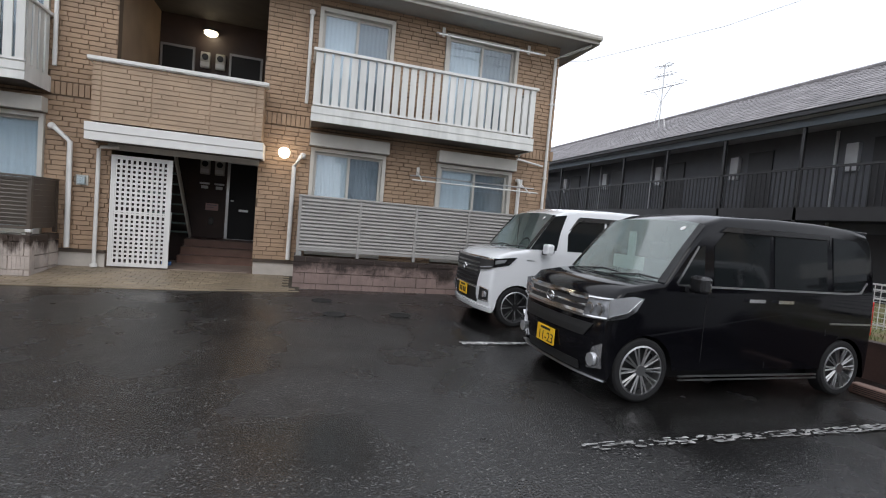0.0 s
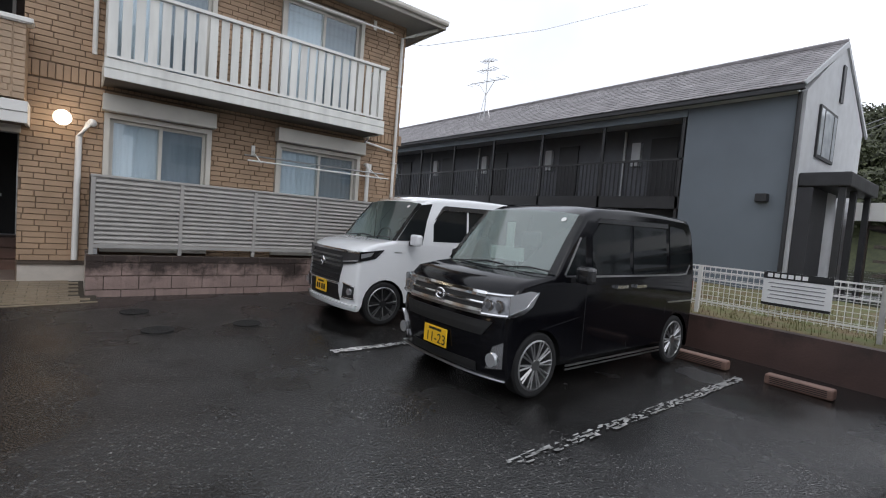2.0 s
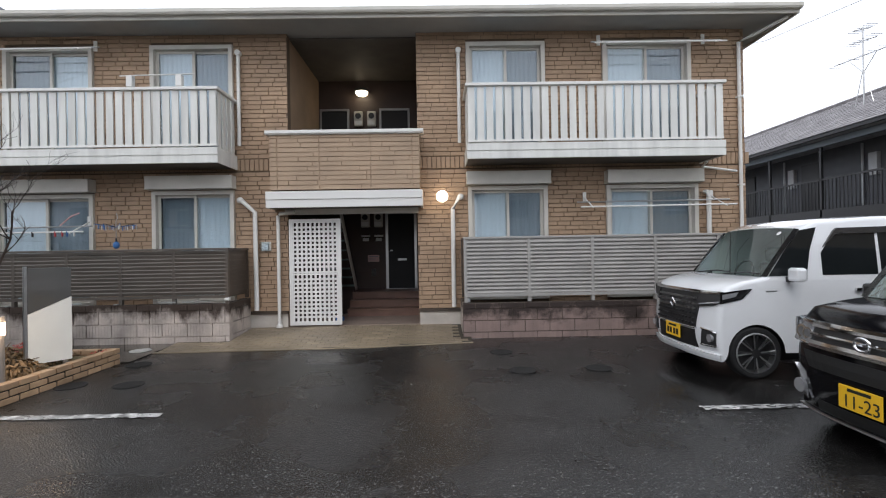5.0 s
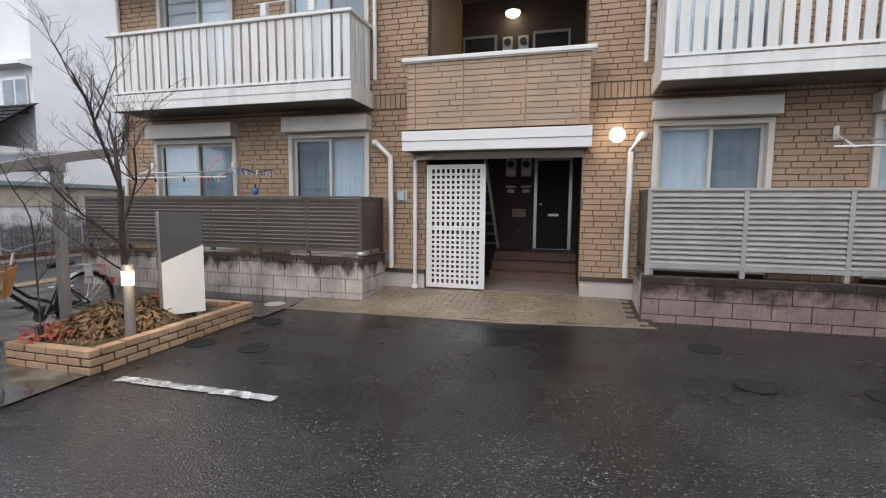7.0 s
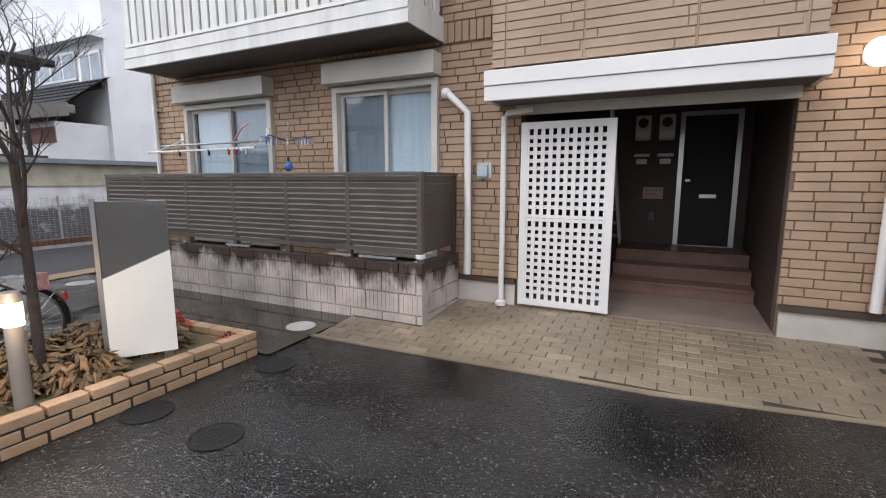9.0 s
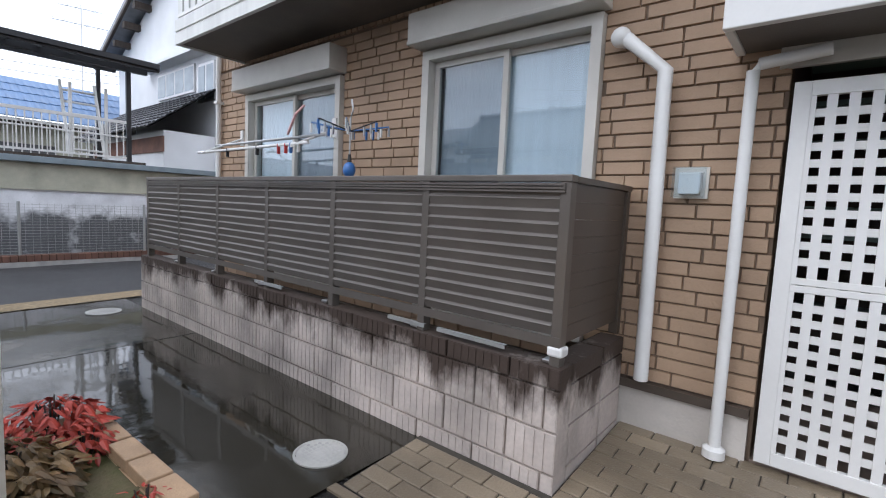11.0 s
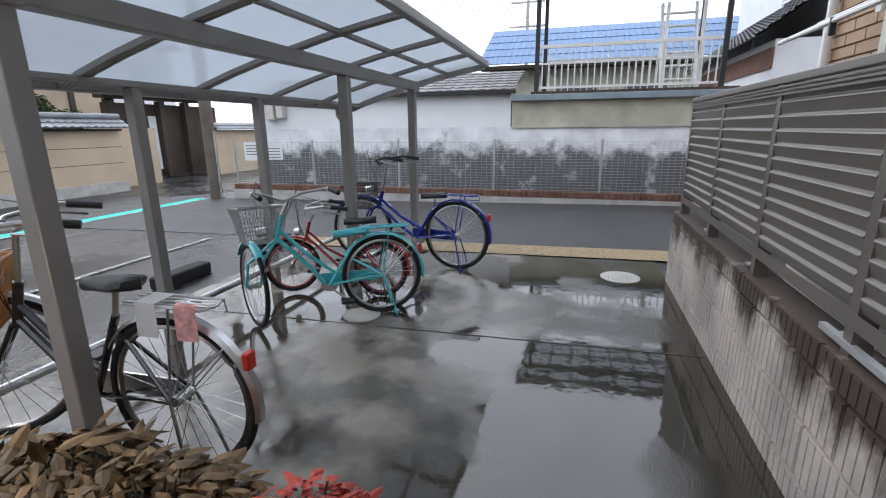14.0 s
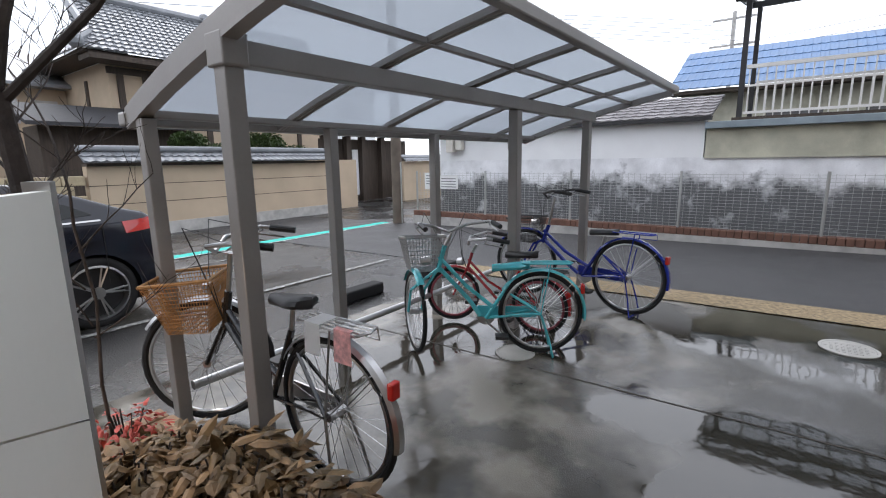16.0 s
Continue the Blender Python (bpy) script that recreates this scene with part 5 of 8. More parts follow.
part("porch_roof", prism(bmesh.new(), [(-9.9, 3.1), (-7.6, 2.45), (-7.6, 2.55), (-9.9, 3.2)], -11.5, -6.6, "x"), DARKREC, hs, "low dark porch roof")
part("porch_wall", B((-11.0, -7.0, -9.8, -8.4, 0, 2.5)), OLDWOOD, hs)
part("eave_board", B((-18.1, -8.5, -9.6, -8.75, 4.45, 4.6)), OLDWOOD, hs, "dark timber eave")
for x in (-9.6, -11.3, -13.2, -14.6, -16.2):
    part("wall_post", B((x - 0.09, x + 0.09, -9.9, -9.82, 0, 4.24)), OLDWOOD, hs)
part("rail_timber", B((-17.5, -9.3, -9.9, -9.825, 3.05, 3.2)), OLDWOOD, hs)
for x in (-12.2, -14.0):
    part("window", B((x, x + 0.8, -9.9, -9.86, 3.3, 4.1)), ROOMDARK, hs, "dark shuttered window")
nh = thing("neighbour_house", (-1, -13, 0), "beige rendered house with a dark tiled roof", "house")
part("wall", B((-9.4, -1.0, -20, -14.0, 0, 4.2)), BEIGEWALL, nh)
part("roof", prism(bmesh.new(), [(-20.6, 4.1), (-13.3, 4.1), (-13.3, 4.2), (-17, 5.8), (-20.6, 4.2)], -10.0, -0.4, "x"), TILE, nh)
for x in (-9.0, -7.9, -6.4, -4.0):
    part("window", B((x, x + 0.75, -14.0, -13.95, 2.9, 3.7)), SATIN, nh)
pole = thing("utility_pole", (-11.66, -0.15, -0.05), "brown utility pole at the street corner", "pole")
part("shaft", T([(-11.66, -0.15, -0.08), (-11.66, -0.15, 9)], 0.13, 12, r1=0.1), POLEC, pole, smooth=True)
part("cable_guard", T([(-11.66, -0.02, -0.05), (-11.66, -0.02, 1.4)], 0.02, 8), GALV, pole)

# ---- cars ----
TINT = mat("dark_tinted_glass", (0.012, 0.014, 0.015), 0.06, var=0.1, bump=0)
TINT.node_tree.nodes["Principled BSDF"].inputs["Specular IOR Level"].default_value = 0.3
SEAM = mat("dark_panel_seam", (0.01, 0.01, 0.01), 0.6, bump=0)


def lathe(prof, n=36):
    """Turns (y, r) pairs about the y axis."""
    bm = bmesh.new()
    rings = [[bm.verts.new((r * math.cos(2 * math.pi * j / n), y, r * math.sin(2 * math.pi * j / n))) for j in range(n)] for y, r in prof]
    for a, b in zip(rings, rings[1:]):
        for j in range(n):
            bm.faces.new((a[j], a[(j + 1) % n], b[(j + 1) % n], b[j]))
    return bm


def wheel(car, x, side, y, r, dark, spokes):
    w = part("wheel", lathe([(-0.07, r * 0.77), (-0.078, r * 0.84), (-0.075, r * 0.94), (-0.058, r), (0.058, r), (0.075, r * 0.94), (0.078, r * 0.84), (0.07, r * 0.77)]), RUBBER, car, "black tyre", True, True)
    w.matrix_basis = Matrix.Translation((x, side * y, r)) @ Matrix.Rotation(0 if side < 0 else math.pi, 4, "Z")
    WM[w] = WM[car] @ w.matrix_basis
    m = BLACKPL if dark else SATIN
    part("rim", lathe([(-0.072, r * 0.78), (-0.078, r * 0.73), (-0.05, r * 0.70), (0.06, r * 0.70)]), SATIN, w, "polished rim", True, True)
    part("brake_disc", disc(bmesh.new(), (0, -0.01, 0), r * 0.69, 0.02, 28, "y"), BLACKPL, w, local=True)
    for i in range(spokes):
        a = 2 * math.pi * i / spokes
        for d in (-0.1, 0.1):
            bm = bmesh.new()
            c, s = math.cos(a + d), math.sin(a + d)
            c0, s0 = math.cos(a + d * 0.6), math.sin(a + d * 0.6)
            tube(bm, [(c0 * r * 0.12, -0.062, s0 * r * 0.12), (c * r * 0.73, -0.07, s * r * 0.73)], 0.0095, 4)
            part("spoke", bm, m if not (dark and d > 0) else SATIN, w, local=True)
    part("hub_cap", disc(bmesh.new(), (0, -0.076, 0), r * 0.17, 0.02, 16, "y"), m, w, local=True)


def car(at, label, paint, prof, cowl, head, L, W, belt, roofw, wx, r, spokes=10, dark=False, screen=None):
    """prof: the outline from the front sill over the roof to the rear sill; cowl and head: where the windscreen starts and ends in it."""
    c = thing("car", at, label, "car", "parked cars")
    hw = W / 2
    cols = [-1, -0.9, -0.6, -0.2, 0.2, 0.6, 0.9, 1]
    zmax = max(z for _, z in prof)

    def wid(z):
        return hw if z <= belt else hw + (roofw - hw) * (z - belt) / (zmax - belt)

    def at_(p, v, off=0.0):
        x, z = p
        fr = max(0.0, 1 - x / (L * 0.42))
        rr = max(0.0, 1 - (L - x) / (L * 0.12))
        return Vector((x + 0.11 * fr * abs(v) ** 3 - 0.05 * rr * abs(v) ** 3, v * wid(z), z - 0.035 * abs(v) ** 3 * (1 if z > 1.4 else 0)))
    bm = bmesh.new()
    grid = [[bm.verts.new(at_(p, v)) for v in cols] for p in prof]
    for i in range(len(prof) - 1):
        for j in range(len(cols) - 1):
            if cowl <= i < head and 0 < j < len(cols) - 2:
                continue
            bm.faces.new((grid[i][j], grid[i][j + 1], grid[i + 1][j + 1], grid[i + 1][j]))
    k = len(prof)
    bi = next(i for i in range(k - 1, 0, -1) if prof[i][1] >= belt)
    side_edges = []
    for s in (0, len(cols) - 1):
        sg = -1 if s == 0 else 1
        col = [g[s] for g in grid]
        up = bm.faces.new(col[cowl:bi + 1])
        bot = []
        for wxx in reversed(wx):
            R = r + 0.03
            for t in range(0, 13):
                a = math.pi * t / 12
                bot.append(bm.verts.new((wxx + R * math.cos(a), sg * hw, max(prof[0][1], r + R * math.sin(a)))))
        low = bm.faces.new(col[:cowl + 1] + col[bi:] + bot)
        side_edges += [e for f in (up, low) for e in f.edges if all(v in col for v in e.verts)]
    side_edges = [e for e in set(side_edges) if len(e.link_faces) == 2]
    bmesh.ops.recalc_face_normals(bm, faces=bm.faces)
    bmesh.ops.bevel(bm, geom=side_edges, offset=0.045, segments=3, affect="EDGES", profile=0.6)
    bmesh.ops.triangulate(bm, faces=[q for q in bm.faces if len(q.verts) > 4], ngon_method="EAR_CLIP")
    part("body", bm, paint, c, smooth=True, local=True)
    # windscreen
    bm = bmesh.new()
    g = [[bm.verts.new(at_(p, v) + Vector((-0.006, 0, 0.004))) for v in cols[1:-1]] for p in prof[cowl:head + 1]]
    for i in range(len(g) - 1):
        for j in range(len(g[0]) - 1):
            bm.faces.new((g[i][j], g[i][j + 1], g[i + 1][j + 1], g[i + 1][j]))
    glaze(part("windscreen", bm, screen or WINDSHIELD, c, smooth=True, local=True))
    for j in (0, len(cols) - 2):
        bm = bmesh.new()
        row = [[bm.verts.new(at_(p, v) + Vector((-0.008, 0, 0.006))) for v in (cols[j], cols[j + 1])] for p in prof[cowl:head + 1]]
        for a, b in zip(row, row[1:]):
            bm.faces.new((a[0], a[1], b[1], b[0]))
        bmesh.ops.solidify(bm, geom=bm.faces, thickness=0.004)
        part("pillar_cover", bm, BLACKP, c, "gloss black pillar cover", local=True)
    part("underbody", B((0.25, L - 0.15, -hw + 0.2, hw - 0.2, 0.16, 0.62)), SEAM, c, local=True)
    cx, cz = prof[cowl]
    part("dashboard", B((cx + 0.05, cx + 0.45, -hw + 0.1, hw - 0.1, cz - 0.3, cz - 0.03), bev=0.03), INTERIOR, c, local=True)
    for y in (-0.32, 0.32):
        part("seat", B((cx + 0.85, cx + 1.0, y - 0.23, y + 0.23, 0.6, 1.22), (cx + 0.86, cx + 0.96, y - 0.13, y + 0.13, 1.23, 1.42), bev=0.04), INTERIOR, c, local=True)
    part("steering_wheel", T([(cx + 0.5 + 0.05 * math.sin(a), 0.32 + 0.18 * math.cos(a), cz - 0.02 + 0.17 * math.sin(a)) for a in [2 * math.pi * i / 20 for i in range(20)]], 0.014, 6, True), BLACKPL, c, local=True)
    for y in (-0.45, 0.1):
        part("wiper", T([(cx - 0.02, y + 0.35, cz + 0.01), (cx + 0.02, y, cz + 0.045), (cx + 0.015, y - 0.25, cz + 0.035)], 0.008, 5), BLACKPL, c, local=True)
    for x in wx:
        for s in (-1, 1):
            wheel(c, x, s, hw - 0.085, r, dark, spokes)

    def side_panel(name, pts, m, off=0.004, both=True, thick=0.004):
        """A flat panel drawn in (x, z) on the car's flank, following its lean."""
        for s in (-1, 1):
            bm = bmesh.new()
            a = [bm.verts.new((x, s * (wid(z) + off), z)) for x, z in pts]
            b = [bm.verts.new((x, s * (wid(z) + off - thick - 0.01), z)) for x, z in pts]
            bm.faces.new(a)
            n = len(pts)
            for i in range(n):
                bm.faces.new((a[i], a[(i + 1) % n], b[(i + 1) % n], b[i]))
            part(name, bm, m, c, local=True)
    c_at = at_
    return c, side_panel, c_at, wid


def strip(x0, z0, x1, z1, w):
    d = Vector((x1 - x0, z1 - z0)).normalized()
    n = Vector((-d.y, d.x)) * w / 2
    return [(x0 + n.x, z0 + n.y), (x1 + n.x, z1 + n.y), (x1 - n.x, z1 - n.y), (x0 - n.x, z0 - n.y)]


def front_panel(c, at_, name, pts, m, off=0.012, label=""):
    """A raised panel on the nose. pts: (v, x, z) on the body's own curve."""
    bm = bmesh.new()
    n = len(pts) // 2
    low, top = pts[:n], list(reversed(pts[n:]))

    def fine(row):
        out = []
        for p, q in zip(row, row[1:]):
            out += [tuple(p[c_] + (q[c_] - p[c_]) * i / 6 for c_ in range(3)) for i in range(6)]
        return out + [row[-1]]
    low, top = fine(low), fine(top)

    def lay(p, d):
        v, x, z = p
        return bm.verts.new(at_((x, z), v) + Vector((-d, (1 if v > 0 else -1) * 0.6 * d * abs(v) ** 4, 0.001)))
    rows = [[lay(p, -0.03) for p in low], [lay(p, off) for p in low], [lay(tuple((p[c_] + q[c_]) / 2 for c_ in range(3)), off + 0.004) for p, q in zip(low, top)], [lay(p, off) for p in top], [lay(p, -0.03) for p in top]]
    for r0, r1 in zip(rows, rows[1:]):
        for i in range(len(r0) - 1):
            bm.faces.new((r0[i], r0[i + 1], r1[i + 1], r1[i]))
    for e in (0, -1):
        bm.faces.new([r_[e] for r_ in rows])
    return part(name, bm, m, c, label, local=True)


def px(prof, z):
    """The nose's x at the height z."""
    for (xa, za), (xb, zb) in zip(prof, prof[1:]):
        if za <= z <= zb:
            return xa + (xb - xa) * (z - za) / (zb - za)
    return prof[0][0]


def plate(c, x, y, z, m, text):
    p = part("number_plate", B((x - 0.012, x, y - 0.165, y + 0.165, z, z + 0.165), bev=0.004), m, c, "yellow number plate", local=True)
    if text:
        cu = bpy.data.curves.new("plate_text", "FONT")
        cu.body, cu.size, cu.align_x, cu.extrude = text, 0.125, "CENTER", 0.001
        tmp = bpy.data.objects.new("plate_text_source", cu)
        scene.collection.objects.link(tmp)
        bpy.context.view_layer.update()
        me = bpy.data.meshes.new_from_object(tmp.evaluated_get(bpy.context.evaluated_depsgraph_get()))
        bpy.data.objects.remove(tmp)
        me.materials.clear()
        me.materials.append(SEAM)
        ob = new("plate_digits", me)
        ob.parent = p
        ob.matrix_basis = Matrix.Translation((x - 0.014, y - 0.015, z + 0.02)) @ Matrix(((0, 0, -1, 0), (-1, 0, 0, 0), (0, 1, 0, 0), (0, 0, 0, 1)))
        part("plate_print", B((x - 0.0145, x - 0.012, y - 0.09, y + 0.09, z + 0.128, z + 0.15)), SEAM, p, local=True)
    else:
        part("plate_print", B((x - 0.0145, x - 0.012, y - 0.09, y + 0.09, z + 0.122, z + 0.145), (x - 0.0145, x - 0.012, y - 0.13, y - 0.085, z + 0.03, z + 0.1), (x - 0.0145, x - 0.012, y - 0.065, y - 0.02, z + 0.03, z + 0.1), (x - 0.0145, x - 0.012, y + 0.02, y + 0.065, z + 0.03, z + 0.1), (x - 0.0145, x - 0.012, y + 0.085, y + 0.13, z + 0.03, z + 0.1)), SEAM, p, local=True)


def mirrors(c, x, z, hw, shell, sides=(-1, 1)):
    for s in sides:
        y0, y1 = sorted((s * (hw + 0.05), s * (hw + 0.21)))
        m = part("door_mirror", B((x - 0.05, x + 0.06, y0, y1, z, z + 0.15), bev=0.03), shell, c, local=True)
        part("mirror_arm", B((x - 0.02, x + 0.04, min(s * (hw - 0.03), s * (hw + 0.06)), max(s * (hw - 0.03), s * (hw + 0.06)), z - 0.01, z + 0.05), bev=0.01), BLACKPL, c, local=True)
        part("mirror_glass", B((x + 0.061, x + 0.065, y0 + 0.02, y1 - 0.02, z + 0.02, z + 0.13)), CHROME, m, local=True)


def sticker(c, at_, prof, cowl, head, v):
    p = Vector(prof[cowl]).lerp(Vector(prof[head]), 0.88)
    o = at_((p.x, p.y), v)
    bm = bmesh.new()
    disc(bm, (0, 0, 0), 0.028, 0.003, 16, "x")
    bmesh.ops.transform(bm, matrix=Matrix.Translation(o + Vector((-0.014, 0, 0.008))) @ Matrix.Rotation(radians(42), 4, "Y"), verts=bm.verts)
    part("inspection_sticker", bm, PAPER, c, "round white sticker", local=True)


# black tall wagon
PB = [(0.05, 0.17), (0.04, 0.25), (0.01, 0.38), (0.0, 0.50), (0.01, 0.66), (0.035, 0.80), (0.07, 0.90), (0.16, 0.985), (0.4, 1.03), (0.60, 1.055), (0.85, 1.36), (1.08, 1.635), (1.3, 1.71), (1.9, 1.745), (2.5, 1.75), (3.0, 1.735), (3.24, 1.70), (3.33, 1.58), (3.365, 1.3), (3.385, 1.04), (3.395, 0.8), (3.39, 0.5), (3.38, 0.25), (3.36, 0.17)]
blk, sp, fa, wd = car(Matrix.Translation((4.1, 3.87, gz(5, 3.9))), "glossy black tall kei wagon with chrome grille and yellow plate", CARBLACK, PB, 9, 11, 3.395, 1.475, 1.0, 0.655, (0.51, 2.955), 0.283, screen=SKYSCREEN)
sp("side_window", [(1.2, 1.06), (1.2, 1.42), (1.32, 1.545), (1.86, 1.56), (1.86, 1.06)], TINT)
sp("side_window", [(1.93, 1.06), (1.93, 1.56), (2.62, 1.56), (2.64, 1.06)], TINT)
sp("window_visor", [(1.26, 1.552), (1.33, 1.60), (2.64, 1.62), (2.64, 1.57)], BLACKP, 0.02, thick=0.012)
sp("side_window", [(2.72, 1.07), (2.71, 1.6), (3.04, 1.58), (3.18, 1.47), (3.2, 1.2), (3.12, 1.09)], TINT)
sp("quarter_window", [(0.80, 1.06), (1.0, 1.36), (1.09, 1.42), (1.09, 1.06)], TINT)
sp("window_trim", strip(1.12, 1.045, 2.9, 1.05, 0.018), SATIN, 0.006)
sp("window_trim", [(2.9, 1.04), (2.9, 1.058), (3.1, 1.07), (3.2, 1.17), (3.215, 1.165), (3.12, 1.055)], SATIN, 0.006)
sp("pillar_trim", strip(0.79, 1.06, 1.02, 1.4, 0.014), SATIN, 0.008)
sp("pillar_trim", strip(0.8, 1.05, 1.09, 1.05, 0.014), SATIN, 0.008)
sp("door_seam", strip(1.13, 0.36, 1.13, 1.04, 0.006), SEAM, 0.003)
sp("door_seam", strip(1.9, 0.3, 1.9, 1.62, 0.006), SEAM, 0.003)
sp("door_seam", strip(2.67, 0.62, 2.67, 1.6, 0.006), SEAM, 0.003)
sp("sill_trim", strip(0.9, 0.235, 2.6, 0.235, 0.016), SATIN, 0.012)
sp("sill_trim", strip(0.9, 0.20, 2.6, 0.20, 0.012), SATIN, 0.012)
sp("sliding_rail", strip(2.72, 0.74, 3.3, 0.74, 0.016), SATIN, 0.006)
for x in (1.7, 2.06):
    sp("door_handle", [(x - 0.1, 0.925), (x - 0.095, 0.955), (x + 0.1, 0.955), (x + 0.095, 0.925)], CHROME, 0.03, thick=0.02)
f = lambda v, z, dx=0.0: (v, px(PB, z) + dx, z)
front_panel(blk, fa, "grille", [f(v, 0.70) for v in [-0.66, -0.3, 0, 0.3, 0.66]] + [f(v, 0.885) for v in [0.66, 0.3, 0, -0.3, -0.66]], BLACKPL)
for z, h in ((0.855, 0.045), (0.79, 0.024), (0.705, 0.05)):
    front_panel(blk, fa, "grille_bar", [f(v, z) for v in [-0.68, -0.3, 0, 0.3, 0.68]] + [f(v, z + h) for v in [0.68, 0.3, 0, -0.3, -0.68]], CHROME, 0.03)
part("badge", T([(px(PB, 0.80) - 0.05, 0.062 * math.cos(a), 0.805 + 0.045 * math.sin(a)) for a in [2 * math.pi * i / 16 for i in range(16)]], 0.011, 6, True), CHROME, blk, "oval chrome badge", local=True)
for s in (-1, 1):
    h = front_panel(blk, fa, "headlamp", [f(s * 0.67, 0.70), f(s * 0.86, 0.71), f(s * 0.985, 0.735, 0.0), f(s * 0.985, 0.885, 0.0), f(s * 0.86, 0.90), f(s * 0.67, 0.895)], HEADGLASS, 0.02, "clear headlamp over grey reflectors")
    for zz in (0.705, 0.868):
        front_panel(blk, fa, "headlamp_trim", [f(s * 0.67, zz), f(s * 0.86, zz + 0.006), f(s * 0.98, zz + 0.014), f(s * 0.98, zz + 0.036), f(s * 0.86, zz + 0.028), f(s * 0.67, zz + 0.022)], CHROME, 0.026)
    for v_, r_ in ((0.87, 0.055), (0.75, 0.048)):
        part("reflector", disc(bmesh.new(), tuple(fa((px(PB, 0.795), 0.795), s * v_) + Vector((-0.026, 0, 0))), r_, 0.006, 20, "x"), CHROME, h, "chrome reflector ring", local=True)
        part("projector", disc(bmesh.new(), tuple(fa((px(PB, 0.795), 0.795), s * v_) + Vector((-0.029, 0, 0))), r_ * 0.66, 0.006, 18, "x"), HEADGLASS, h, local=True)
    front_panel(blk, fa, "fog_lamp_bezel", [f(s * 0.76, 0.27), f(s * 0.96, 0.30), f(s * 0.975, 0.52), f(s * 0.86, 0.47)], CHROME, 0.018)
    part("fog_lamp", disc(bmesh.new(), tuple(fa((px(PB, 0.36), 0.36), s * 0.86) + Vector((-0.04, 0, 0))), 0.056, 0.03, 20, "x"), LENS, blk, local=True)
front_panel(blk, fa, "lower_intake", [f(v, 0.22) for v in [-0.62, 0, 0.62]] + [f(v, 0.30) for v in [0.62, 0, -0.62]], SEAM, 0.006)
front_panel(blk, fa, "bumper_intake", [f(v, 0.54) for v in [-0.7, 0, 0.7]] + [f(v, 0.66) for v in [0.82, 0, -0.82]], SEAM, 0.006)
front_panel(blk, fa, "bumper_trim", [f(v, 0.185) for v in [-0.98, -0.5, 0, 0.5, 0.98]] + [f(v, 0.20) for v in [0.98, 0.5, 0, -0.5, -0.98]], SATIN, 0.018)
plate(blk, -0.012, 0.02, 0.335, PLATE, "11-23")
sp("headlamp_side", [(0.11, 0.74), (0.11, 0.895), (0.34, 0.93), (0.44, 0.915), (0.36, 0.83), (0.27, 0.77)], LENS, 0.008)
sp("headlamp_trim_side", [(0.11, 0.715), (0.11, 0.745), (0.3, 0.79), (0.42, 0.9), (0.455, 0.92), (0.38, 0.80), (0.28, 0.74)], CHROME, 0.011)
mirrors(blk, 0.9, 1.0, 0.7375, BLACKP)
sticker(blk, fa, PB, 9, 11, -0.72)
part("sunshade", B((0.98, 1.0, -0.05, 0.42, 1.1, 1.24), (0.98, 1.0, 0.1, 0.2, 1.24, 1.5), bev=0.004), SHADECARD, blk, "pale folded sunshade behind the windscreen", local=True)
part("roof_spoiler", B((3.2, 3.4, -0.55, 0.55, 1.66, 1.70), bev=0.012), CARBLACK, blk, local=True)
part("tail_lamp", B((3.3, 3.39, -0.71, -0.63, 0.62, 0.98), bev=0.01), REDLENS, blk, local=True)
part("tail_lamp", B((3.3, 3.39, 0.63, 0.71, 0.62, 0.98), bev=0.01), REDLENS, blk, local=True)

# white tall wagons
PW = [(0.05, 0.19), (0.03, 0.26), (0.0, 0.4), (0.0, 0.6), (0.02, 0.78), (0.05, 0.93), (0.12, 1.0), (0.3, 1.06), (0.46, 1.085), (0.58, 1.105), (0.82, 1.4), (1.02, 1.655), (1.22, 1.735), (1.9, 1.78), (2.5, 1.785), (3.0, 1.77), (3.24, 1.74), (3.32, 1.6), (3.37, 1.3), (3.39, 1.07), (3.395, 0.8), (3.39, 0.5), (3.38, 0.27), (3.36, 0.19)]


